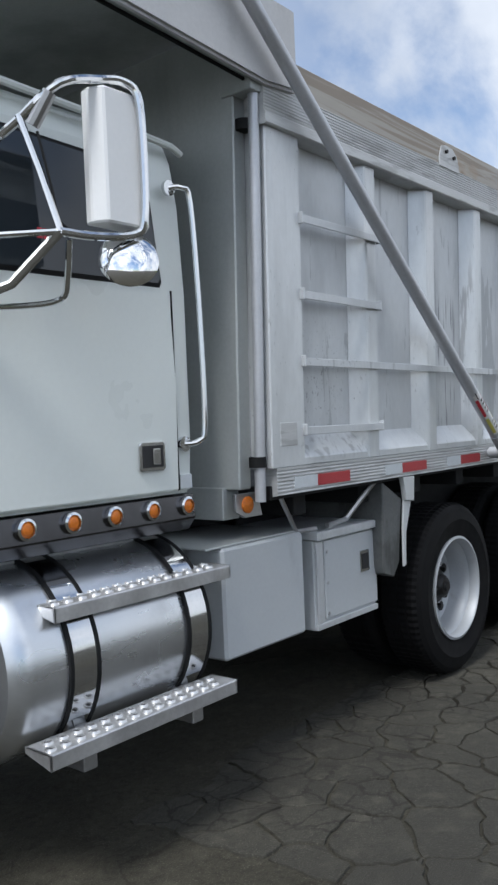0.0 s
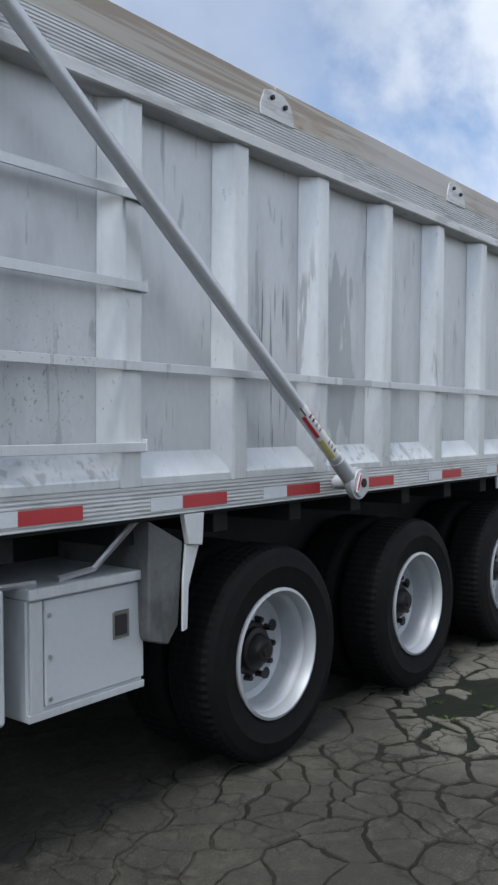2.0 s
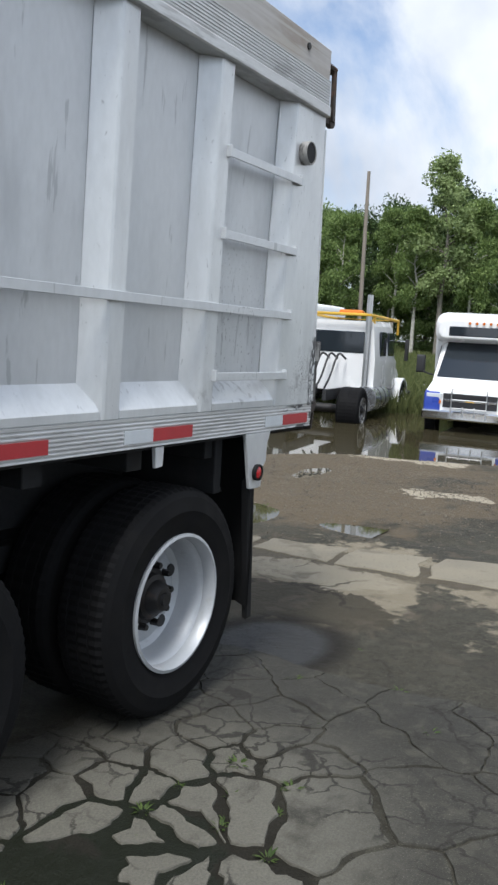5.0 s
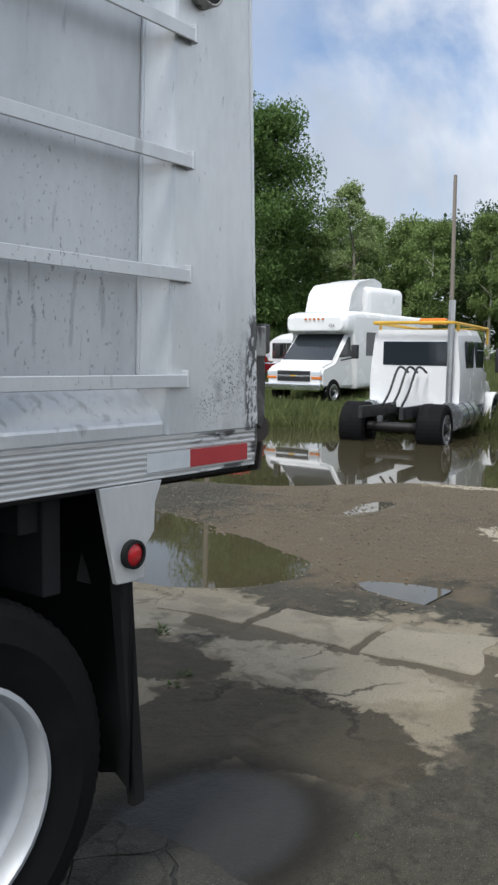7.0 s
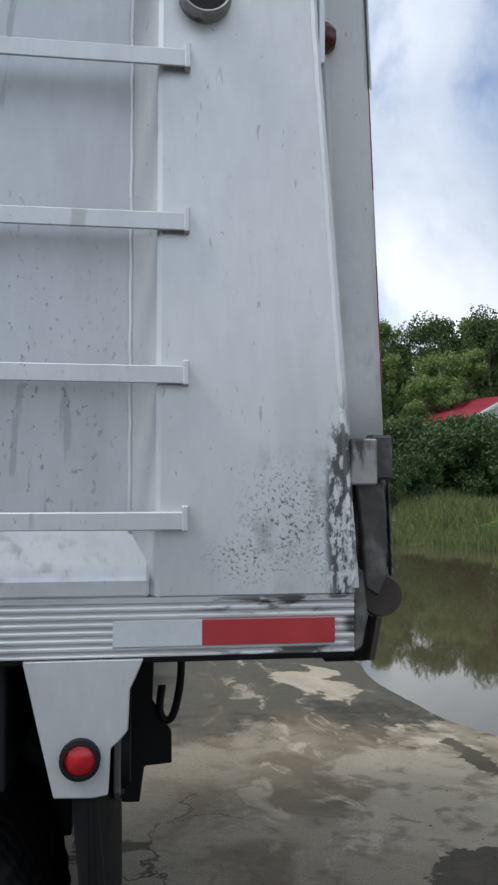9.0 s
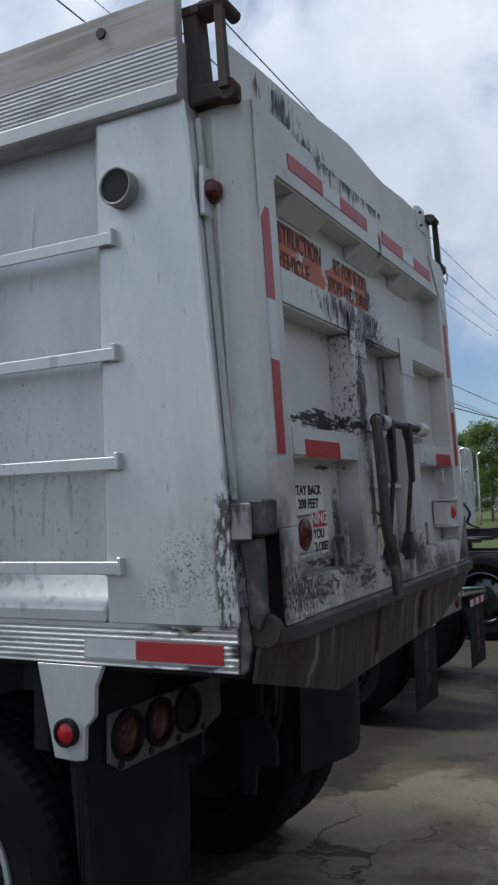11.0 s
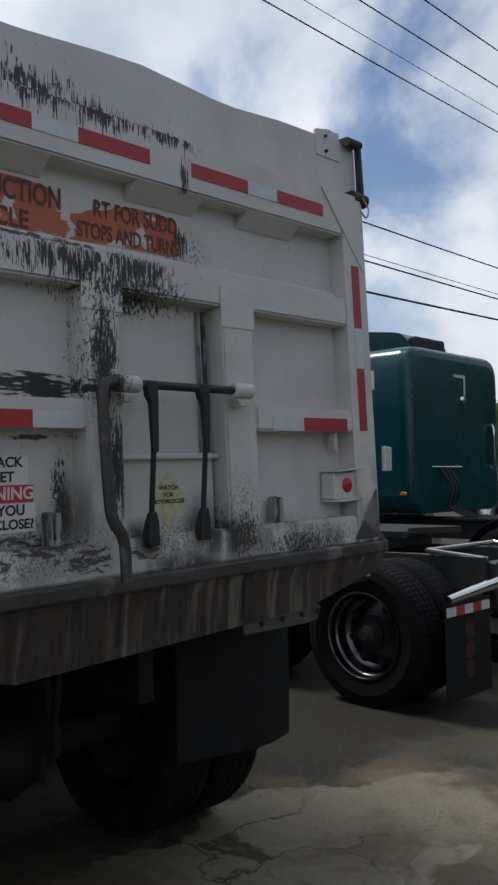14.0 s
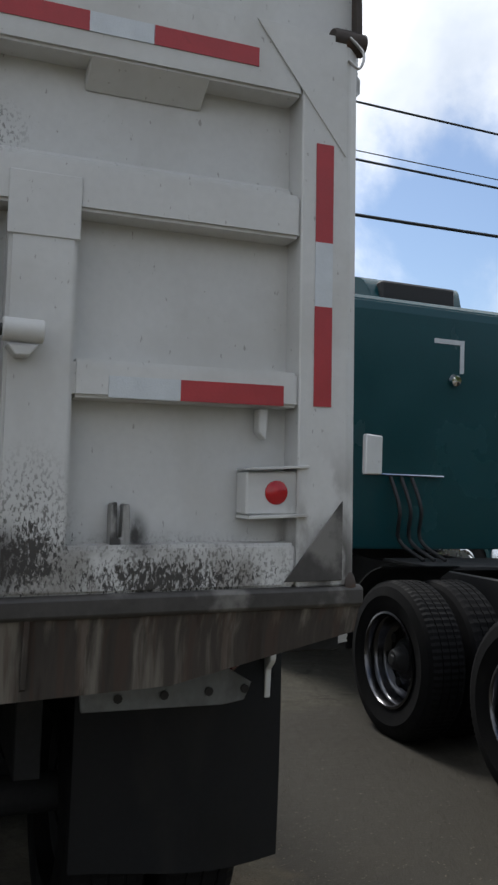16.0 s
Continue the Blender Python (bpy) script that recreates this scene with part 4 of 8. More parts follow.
def ground_sheet():
    def marks(lo, hi, a, b, near, growth):
        out = [a]
        while out[-1] < b:
            out.append(out[-1] + near)
        up, step = out[-1], near
        while up < hi:
            step *= growth
            up += step
            out.append(min(up, hi))
        dn, step, low = a, near, []
        while dn > lo:
            step *= growth
            dn -= step
            low.append(max(dn, lo))
        return low[::-1] + out

    xs, ys = marks(-700, 700, -7, 9, 0.11, 1.16), marks(-700, 700, -2.5, 9, 0.11, 1.16)
    verts = [(x, y, ground_z(x, y)) for y in ys for x in xs]
    n = len(xs)
    faces = [(j * n + i, j * n + i + 1, (j + 1) * n + i + 1, (j + 1) * n + i) for j in range(len(ys) - 1) for i in range(n - 1)]
    me = bpy.data.meshes.new("ground")
    me.from_pydata(verts, [], faces)
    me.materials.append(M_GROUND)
    me.shade_smooth()
    return tagged(new("ground", me), "old cracked asphalt and dirt yard running into a meadow", "ground", kind="structure")


GROUND = ground_sheet()


def water(name, pts, z, label):
    bm = B()
    bm.faces.new([bm.verts.new((x, y, z)) for x, y in pts])
    return tagged(part(name, bm, M_WATER), label, "water", kind="structure")


water("water", [(3.0, 6.9), (5.2, 5.0), (8.6, 1.2), (10, -3.5), (22, -9), (21, 4), (19, 12), (11, 19), (3.5, 17), (2.2, 10)], -0.075, "shallow brown flood water mirroring trees and sky")
water("water", [(1.0, 1.9), (2.6, 0.7), (4.2, 0.7), (6.9, 1.8), (6.7, 3.4), (5.2, 4.6), (4.7, 7.0), (3.6, 9.9), (1.2, 9.9), (0.7, 6.0)], -0.034, "shallow brown puddle on the worn concrete")


# ---- the dump truck ----
TRUCK = thing("dump_truck", "white tri-axle dump truck with a ribbed weathered aluminium tipping body", "dump truck")
WID = 2.26                                    # across the body, rail to rail


def fl(z):
    """The walls lean out a little towards the top."""
    return -0.02 * (z - 1.34)


def xr(z):
    """The rear edge of the body leans forward towards the top."""
    return -0.004 - 0.077 * (z - 1.33)


def mirror_y(y):
    return WID - y


def both(f):
    """Builds something on the near side and, turned over, on the far side."""
    f(lambda x, y, z: (x, y, z))
    f(lambda x, y, z: (x, WID - y, z))


def upright(name, prof, z0, z1, mat, flip=False, bev=0.006, rake=False):
    """A post of the side wall: a polygon (x, y) that leans with the wall."""
    loops = []
    for z in (z0, z1):
        loops.append([((x + (xr(z) + 0.004 if rake and x > -0.3 else 0)), (WID - (y + fl(z)) if flip else y + fl(z)), z) for x, y in prof])
    return part(name, loft(B(), loops), mat, TRUCK, bev=bev)


RIBS = (-4.805, -4.167, -3.533, -2.896, -2.258, -1.615, -0.985)   # right edges of the ribs


def side_wall(flip):
    sg = (lambda y: WID - y) if flip else (lambda y: y)
    z0, z1 = 1.33, 2.80
    loops = []
    for z in (z0, z1):
        loops.append([(x, sg(y + fl(z)), z) for x, y in ((-5.68, 0.075), (xr(z) - 0.02, 0.075), (xr(z) - 0.02, 0.11), (-5.68, 0.11))])
    part("side_panel", loft(B(), loops), M_PANEL, TRUCK)
    # ribs
    for x in RIBS:
        upright("rib", [(x - 0.17, 0.077), (x - 0.094, 0.0), (x, 0.0), (x + 0.006, 0.077)], 1.334, 2.78, M_RIB, flip, 0.007)
    upright("rear_post", [(-0.475, 0.077), (-0.415, 0.0), (-0.004, 0.0), (-0.004, 0.11), (-0.05, 0.11), (-0.05, 0.077)], 1.334, 2.78, M_RIB, flip, 0.006, True)
    upright("front_post", [(-5.70, 0.12), (-5.70, 0.0), (-5.455, 0.0), (-5.43, 0.077), (-5.46, 0.077), (-5.46, 0.12)], 1.334, 2.79, M_RIB, flip, 0.006)
    # sloped ledges in the bays
    cuts = [(a - 0.004, b) for a, b in zip((-5.46, *RIBS), (*[x - 0.11 for x in RIBS], -0.43))]
    for a, b in cuts:
        lo = [(0.076, 1.474), (0.007, 1.378), (0.003, 1.37), (0.003, 1.336), (0.076, 1.336)]
        part("ledge", prism(B(), [(sg(y + fl(z)), z) for y, z in lo], "x", a, b), M_RIB, TRUCK, bev=0.006)
    # fluted bottom rail
    prof = [(0.11, 1.336), (0.0, 1.336)]
    z = 1.326
    while z > 1.232:
        prof += [(0.0, z), (0.003, z - 0.0035), (0.003, z - 0.0075), (0.0, z - 0.011)]
        z -= 0.0155
    prof += [(0.0, 1.219), (0.03, 1.214), (0.11, 1.214)]
    part("bottom_rail", prism(B(), [(sg(y), z) for y, z in prof], "x", -5.67, -0.008), M_RAIL, TRUCK, bev=0)
    # top rail: a smooth lip below, flutes above
    prof = [(0.06, 2.775), (-0.047, 2.775), (-0.053, 2.781), (-0.053, 2.822), (-0.048, 2.828), (-0.043, 2.832)]
    z = 2.84
    while z < 2.935:
        prof += [(-0.045, z), (-0.0427, z + 0.003), (-0.0427, z + 0.007), (-0.045, z + 0.01)]
        z += 0.0135
    prof += [(-0.045, 2.948), (0.06, 2.948)]
    part("top_rail", prism(B(), [(sg(y), z) for y, z in prof], "x", -5.72, xr(2.86)), M_RAIL, TRUCK)
    # planks bolted along the top, with their bracket plates
    for a, b in ((-5.5, -4.0), (-3.996, -2.15), (-2.146, xr(2.95))):
        part("plank", prism(B(), [(sg(-0.041), 2.946), (sg(0.0), 2.946), (sg(0.0), 3.096), (sg(-0.041), 3.092)], "x", a, b), M_WOOD, TRUCK, bev=0.004)
    part("bolt", cyl(B(), (-0.38, sg(-0.041), 3.035), (-0.38, sg(-0.049), 3.035), 0.016, seg=10), M_HUB, TRUCK)
    for x in (-4.055, -2.205):
        plate = part("plank_bracket", prism(B(), [(x - 0.06, 2.935), (x + 0.19, 2.935), (x + 0.19, 2.975), (x + 0.165, 3.03), (x + 0.11, 3.062), (x + 0.03, 3.066), (x - 0.03, 3.05), (x - 0.06, 2.985)], "y", sg(-0.05), sg(-0.042)), M_RAIL, TRUCK, bev=0.002)
        for dx in (0.02, 0.115):
            part("bolt", cyl(B(), (x + dx, sg(-0.05), 3.03 - dx * 0.2), (x + dx, sg(-0.064), 3.03 - dx * 0.2), 0.011, seg=6), M_HUB, plate)
    # rungs and the long rubbing strip
    def rung(x0, x1, z, name="rung", drop=0.0):
        y = fl(z)
        bm = prism(B(), [(sg(y - 0.022), z - 0.036), (sg(y - 0.022), z), (sg(y + 0.0), z), (sg(y + 0.0), z - 0.006), (sg(y - 0.016), z - 0.006), (sg(y - 0.016), z - 0.036)], "x", x0, x1)
        for e in (x0, x1):
            box(bm, e - 0.006, e + 0.006, sg(y - 0.024), sg(y + 0.002), z - 0.038, z + 0.012)
        for v in bm.verts:
            v.co.z -= drop * (v.co.x - x0) / (x1 - x0)
        part(name, bm, M_PANEL, TRUCK, bev=0.002)
    for z in (2.44, 2.108, 1.508):
        rung(-5.467, -4.80, z)
        rung(-1.005, -0.36, z)
    rung(-5.467, -0.36, 1.813, "rubbing_strip", 0.013)
    # weld beads
    beads = B()
    for x in (-0.47,):
        tube(beads, [(x + 0.001 * math.sin(k * 1.9), sg(0.07 + fl(1.45 + k * 0.033)), 1.45 + k * 0.033) for k in range(40)], 0.006, 6)
    tube(beads, [(xr(1.35 + k * 0.036) + 0.001 * math.sin(k * 2.3), sg(fl(1.35 + k * 0.036) + 0.002), 1.35 + k * 0.036) for k in range(39)], 0.008, 6)
    part("weld_bead", beads, M_RIB, TRUCK)
    # conspicuity tape along the rail
    for x in (-5.37, -4.583, -3.876, -3.14, -2.259, -1.405, -0.324):
        part("red_tape", box(B(), x, x + 0.274, sg(-0.002), sg(0.003), 1.2395, 1.290), M_RED, TRUCK)
        part("white_tape", box(B(), x - 0.178, x, sg(-0.0018), sg(0.003), 1.2395, 1.290), M_SILVER, TRUCK)


side_wall(False)
side_wall(True)
pbox("inspection_plate", M_RAIL, TRUCK, -5.64, -5.52, -0.006, 0.002, 1.43, 1.53, 0.001, "dull blank plate")

# floor, headboard, inside of the tipping body
pbox("body_floor", M_UNDER, TRUCK, -5.68, 0.0, 0.03, WID - 0.03, 1.2, 1.26)
for k in range(9):
    pbox("cross_member", M_UNDER, TRUCK, -5.4 + k * 0.57, -5.3 + k * 0.57, 0.12, WID - 0.12, 1.1, 1.2)
for y in (0.72, 1.46):
    pbox("body_sill", M_UNDER, TRUCK, -5.6, -0.62, y, y + 0.08, 1.0, 1.12)
part("headboard", prism(B(), [(0.12, 1.25), (WID - 0.12, 1.25), (WID - 0.06, 3.2), (0.06, 3.2)], "x", -5.78, -5.70), M_HEAD, TRUCK, bev=0.006)
for f, lean in ((0.045, -0.05), (WID - 0.045, 0.05)):
    part("corner_pipe", cyl(B(), (-5.735, f, 1.2), (-5.735, f + lean, 2.92), 0.024, seg=12), M_TUBE, TRUCK)
for z in (1.345, 2.76):
    part("pipe_clamp", cyl(B(), (-5.735, 0.052, z), (-5.735, 0.052, z + 0.045), 0.038, seg=14), M_FLAP, TRUCK, "black rubber clamp")
pbox("headboard_foot", M_HEAD, TRUCK, -5.8, -5.69, 0.2, WID - 0.2, 1.12, 1.26)

# cab shield: roof and side cheeks over the cab
for y0, y1 in ((-0.07, -0.03), (WID + 0.03, WID + 0.07)):
    part("shield_cheek", prism(B(), [(-5.5, 2.95), (-5.72, 2.93), (-6.2, 2.96), (-6.6, 2.985), (-7.3, 3.03), (-7.3, 3.12), (-6.1, 3.3), (-5.5, 3.3)], "y", y0, y1), M_SHIELD, TRUCK, bev=0.012, seg=2)
part("shield_roof", prism(B(), [(-5.55, 3.24), (-6.1, 3.2), (-7.3, 3.06), (-7.3, 3.09), (-6.1, 3.24), (-5.55, 3.28)], "y", -0.03, WID + 0.03), M_HEAD, TRUCK)
pbox("shield_web", M_HEAD, TRUCK, -5.79, -5.70, -0.035, 0.13, 2.9, 3.22, 0.004)
part("shield_lip", tube(B(), [(-5.74, 0.0, 2.945), (-6.2, 0.0, 2.972), (-6.9, 0.0, 3.01)], 0.008, 6), M_FLAP, TRUCK)

# tarpaulin arm with its pivot
A0, A1 = V(-3.48, -0.12, 1.28), V(-6.5, -0.13, 3.675)
arm = part("tarp_arm", cyl(B(), A0, A1, 0.034, 0.03, 20), M_TUBE, TRUCK, "slanting grey steel tarpaulin arm")
d = (A1 - A0).normalized()
part("sleeve", cyl(B(), A0 + d * 0.02, A0 + d * 0.2, 0.04, 0.038, 20), M_TUBE, arm)
bm = B()
cyl(bm, (-3.475, -0.105, 1.285), (-3.475, -0.165, 1.285), 0.08, seg=32)
cyl(bm, (-3.475, 0.0, 1.285), (-3.475, -0.105, 1.285), 0.035, seg=20)
part("pivot_boss", bm, M_TUBE, arm, bev=0.014, seg=3)
part("pivot_bolt", cyl(B(), (-3.46, -0.16, 1.285), (-3.46, -0.17, 1.285), 0.022, seg=14), M_HUB, arm, "rusty bolt")


def arm_patch(s0, s1, a0, a1, lift):
    """A thin sticker bent round the arm's outer side, from angle a0 to a1."""
    out = V(0, -1, 0)
    side = d.cross(out).normalized()
    out = side.cross(d).normalized()
    arc = [radians(a0 + (a1 - a0) * k / 6) for k in range(7)]
    loops = []
    for q in (s0, s1):
        c, r = A0 + d * q, 0.034 - 0.0011 * q + lift
        loops.append([c + (out * math.cos(a) + side * math.sin(a)) * r for a in arc] + [c + (out * math.cos(a) + side * math.sin(a)) * (r - 0.002) for a in reversed(arc)])
    return loft(B(), loops)


for s0, s1, a0, a1, lift, mt in ((0.235, 0.6, -70, 70, 0.0008, M_STICKER), (0.25, 0.385, 28, 72, 0.0014, M_YELLOW), (0.25, 0.385, -72, -38, 0.0014, M_YELLOW),
                                 (0.41, 0.56, 32, 72, 0.0014, M_WARNRED), (0.41, 0.56, -72, -42, 0.0014, M_WARNRED), (0.56, 0.615, -40, -30, 0.0014, M_BLACK), (0.22, 0.26, 55, 72, 0.0016, M_BLACK)):
    part("decal", arm_patch(s0, s1, a0, a1, lift), mt, arm)
for q in (0.275, 0.305, 0.335, 0.43, 0.465, 0.5, 0.53):
    part("decal_text", arm_patch(q, q + 0.012, -22, 14, 0.0014), M_DULL, arm)
part("decal", prism(B(), [(-3.53, 1.245), (-3.51, 1.235), (-3.475, 1.33), (-3.495, 1.34)], "y", -0.1675, -0.1645), M_STICKER, arm)
part("decal_text", prism(B(), [(-3.522, 1.255), (-3.512, 1.25), (-3.484, 1.322), (-3.493, 1.327)], "y", -0.169, -0.1675), M_WARNRED, arm)

# pipe stub on the rear post
b = lathe(B(), [(0.055, 0), (0.055, 0.05), (0.052, 0.053), (0.048, 0.051), (0.047, 0.01)], (-0.325, fl(2.56) + 0.01, 2.56), (0, -1, 0), 24)
stub = part("pipe_stub", b, M_DULL, TRUCK, "short sooty pipe stub")
part("pipe_bore", cyl(B(), (-0.325, fl(2.56) - 0.032, 2.56), (-0.325, fl(2.56) - 0.0385, 2.56), 0.0475, seg=20), M_UNDER, stub)

# chassis, axles and wheels
for y in (0.70, 1.48):
    pbox("frame_rail", M_UNDER, TRUCK, -9.5, -0.62, y, y + 0.08, 0.72, 0.99)
AX = (-3.90, -2.50, -1.12)
for x in AX:
    part("axle", cyl(B(), (x, 0.3, 0.505), (x, WID - 0.3, 0.505), 0.07, seg=12), M_UNDER, TRUCK)
    part("differential", lathe(B(), [(0.02, -0.2), (0.16, -0.12), (0.2, 0), (0.16, 0.12), (0.02, 0.2)], (x, 1.13, 0.505), (0, 1, 0), 16, False), M_UNDER, TRUCK)
    for y, sd in ((0.035, -1), (WID - 0.035, 1)):
        wheel(TRUCK, (x, y, 0.505), sd, hub_out=0.02)
        # inner rims take a near-black colour for the shade between the tyres
        wheel(TRUCK, (x, y - sd * 0.31, 0.505), sd, name="inner_wheel", rim_mat=M_UNDER, holes=0, seg=28, nuts=0)
    pbox("spring_pack", M_UNDER, TRUCK, x - 0.5, x + 0.5, 0.62, 0.70, 0.62, 0.74)
pbox("subframe_skirt", M_UNDER, TRUCK, -5.2, -0.5, 0.64, 0.66, 0.8, 1.2)
# added dark board that closes a bright gap between wheel and flap
pbox("rear_crossbeam", M_UNDER, TRUCK, -0.78, -0.72, 0.1, WID - 0.1, 0.93, 1.2)
part("dump_cylinder", cyl(B(), (-5.3, 1.13, 0.7), (-5.0, 1.13, 1.2), 0.12), M_UNDER, TRUCK)
for sg in (1, -1):
    y = (lambda v: v) if sg == 1 else (lambda v: WID - v)
    # rear flap hanger with its lamp, strut and flap
    hang = part("flap_hanger", prism(B(), [(-0.677, 1.216), (-0.44, 1.216), (-0.455, 1.18), (-0.467, 1.155), (-0.47, 1.075), (-0.486, 1.056), (-0.504, 1.04), (-0.508, 0.95), (-0.54, 0.945), (-0.614, 0.948), (-0.65, 1.1)], "y", y(0.0), y(0.02)), M_RIB, TRUCK, bev=0.003)
    part("marker_bezel", lathe(B(), [(0.04, 0), (0.04, 0.018), (0.032, 0.02), (0.03, 0.002)], (-0.563, y(0.0), 1.025), (0, -sg, 0), 24), M_FLAP, hang)
    part("marker_lens", lathe(B(), [(0.001, 0.02), (0.02, 0.019), (0.031, 0.012), (0.031, 0.0), (0.001, 0)], (-0.563, y(0.0), 1.025), (0, -sg, 0), 24, False), M_REDLENS, hang, "red round marker lamp")
    strut = loft(B(), [[(-0.585, y(0.02), 0.98), (-0.535, y(0.02), 0.98), (-0.535, y(0.07), 0.98), (-0.585, y(0.07), 0.98)], [(-0.52, y(0.03), 0.27), (-0.47, y(0.03), 0.27), (-0.47, y(0.06), 0.27), (-0.52, y(0.06), 0.27)]])
    if sg == 1:
        part("flap_strut", strut, M_FLAP, TRUCK, bev=0.006)
    fb = B()
    cols, rows = 8, 10
    grid = [[(-0.56 + 0.05 * math.sin(i * 0.55) - 0.04 * (1 - j / rows) ** 2 + 0.05 * (1 - j / rows), y((0.02 if sg == 1 else -0.05) + 0.66 * i / cols), (0.34 if sg == 1 else 0.44) + (0.86 if sg == 1 else 0.76) * j / rows + (0.02 * math.sin(i * 2.1) if j == 0 and sg == 1 else 0)) for j in range(rows + 1)] for i in range(cols + 1)]
    for dx in (0, 0.012):
        vs = [[fb.verts.new((p[0] + dx, p[1], p[2])) for p in col] for col in grid]
        for i in range(cols):
            for j in range(rows):
                fb.faces.new((vs[i][j], vs[i + 1][j], vs[i + 1][j + 1], vs[i][j + 1]))
    part("mud_flap", fb, M_FLAP, TRUCK, "black rubber mud flap")
    # front quarter fender and its hanger
    part("fender_hanger", prism(B(), [(-4.572, 1.214), (-4.452, 1.214), (-4.464, 1.08), (-4.545, 1.09)], "y", y(0.0), y(0.03)), M_RIB, TRUCK, bev=0.003)
    qf = loft(B(), [[(-4.74, y(0.03), 1.2), (-4.55, y(0.03), 1.1), (-4.55, y(0.6), 1.1), (-4.74, y(0.6), 1.2)], [(-4.73, y(0.05), 0.76), (-4.56, y(0.05), 0.76), (-4.56, y(0.6), 0.76), (-4.73, y(0.6), 0.76)], [(-4.72, y(0.05), 0.72), (-4.62, y(0.05), 0.69), (-4.62, y(0.6), 0.69), (-4.72, y(0.6), 0.72)]])
    qf = part("quarter_fender", qf, M_FENDER, TRUCK, bev=0.006)
    part("fender_lip", prism(B(), [(-4.546, 1.09), (-4.466, 1.08), (-4.531, 0.917), (-4.541, 0.745), (-4.568, 0.738), (-4.563, 0.943)], "y", y(0.018), y(0.03)), M_RIB, qf, "pale bent edge of the fender", bev=0.002)
    part("rope_hook", prism(B(), [(-1.37, 1.212), (-1.31, 1.212), (-1.315, 1.13), (-1.36, 1.125)], "y", y(0.01), y(0.03)), M_RIB, TRUCK, bev=0.003)
    # tail lamp bracket behind the wheels
    if sg == -1:
        continue
    lamp_plate = part("lamp_bracket", prism(B(), [(y(0.09), 1.06), (y(0.75), 1.06), (y(0.75), 0.92), (y(0.62), 0.885), (y(0.15), 0.885), (y(0.09), 0.92)], "x", -0.50, -0.485), M_FENDER, TRUCK, bev=0.003)
    for k in range(3):
        yy = y(0.17 + 0.17 * k)
        part("lamp_ring", lathe(B(), [(0.075, 0), (0.075, 0.02), (0.062, 0.022), (0.06, 0.0)], (-0.486, yy, 0.985), (1, 0, 0), 24), M_FLAP, lamp_plate)
        part("tail_lamp", lathe(B(), [(0.001, 0.018), (0.05, 0.015), (0.061, 0.008), (0.061, 0), (0.001, 0)], (-0.486, yy, 0.985), (1, 0, 0), 24, False), M_DARKLENS if k < 2 else M_FLAP, lamp_plate)
    for k in range(4):
        part("bolt", cyl(B(), (-0.486, y(0.14 + 0.16 * k), 0.905), (-0.478, y(0.14 + 0.16 * k), 0.905), 0.013, seg=8), M_HUB, lamp_plate)
# end of the chassis: pivot bracket and a hose loop
part("pivot_bracket", prism(B(), [(-0.489, 1.017), (-0.397, 1.015), (-0.401, 0.898), (-0.342, 0.799), (-0.341, 0.706), (-0.424, 0.7), (-0.438, 0.593), (-0.491, 0.595), (-0.487, 0.727)], "y", 0.9, 0.925), M_FLAP, TRUCK, bev=0.004)
part("air_hose", tube(B(), smooth_path([(-0.313, 0.9, 1.025), (-0.318, 0.9, 0.939), (-0.337, 0.9, 0.854), (-0.361, 0.9, 0.836), (-0.379, 0.9, 0.868), (-0.372, 0.9, 0.941)]), 0.012), M_FLAP, TRUCK)
# air hose loops under the rear
for x in (-0.74, -0.68):
    part("air_hose", tube(B(), smooth_path([(x, 0.3, 1.1), (x + 0.012, 0.3, 0.99), (x + 0.004, 0.31, 0.955), (x - 0.014, 0.3, 0.985), (x - 0.008, 0.28, 1.0)]), 0.007), M_FLAP, TRUCK)


# tool box and battery box
bx = pbox("battery_box", M_GREYBOX, TRUCK, -5.915, -5.34, 0.115, 0.68, 0.547, 1.018, 0.012)
pbox("battery_box_top", M_HEAD, bx, -6.0, -5.33, 0.13, 0.68, 1.02, 1.03, 0.003)
tb = pbox("tool_box", M_GREYBOX, TRUCK, -5.255, -4.70, 0.12, 0.68, 0.53, 0.965, 0.006)
pbox("lid", M_RIB, tb, -5.265, -4.62, 0.085, 0.69, 0.965, 1.005, 0.004)
dr = pbox("door", M_GREYBOX, tb, -5.185, -4.705, 0.105, 0.121, 0.575, 0.955, 0.004)
pbox("hinge_strip", M_RIB, tb, -5.245, -5.19, 0.108, 0.121, 0.56, 0.955, 0.003)
for z in (0.6, 0.75, 0.9):
    part("rivet", cyl(B(), (-5.165, 0.106, z), (-5.165, 0.1, z), 0.009, seg=8), M_STEEL, tb)
lt = pbox("latch_frame", M_CHROME, dr, -4.87, -4.785, 0.098, 0.106, 0.75, 0.86, 0.003)
pbox("latch_paddle", M_BLACK, dr, -4.86, -4.80, 0.094, 0.0985, 0.765, 0.845, 0.002)
pbox("lower_strip", M_RIB, tb, -5.255, -4.7, 0.108, 0.121, 0.532, 0.56, 0.002)
br = B()
tube(br, [(-5.58, 0.06, 1.21), (-5.36, 0.14, 1.02), (-5.2, 0.14, 1.015)], 0.012, 6)
tube(br, [(-4.78, 0.05, 1.215), (-4.93, 0.14, 1.03), (-5.1, 0.14, 1.015)], 0.014, 6)
part("box_brace", br, M_STEEL, TRUCK)
lb = part("lamp_plate", prism(B(), [(-5.81, 1.235), (-5.66, 1.235), (-5.63, 1.13), (-5.75, 1.13), (-5.81, 1.16)], "y", 0.12, 0.135), M_STEEL, TRUCK, bev=0.002)
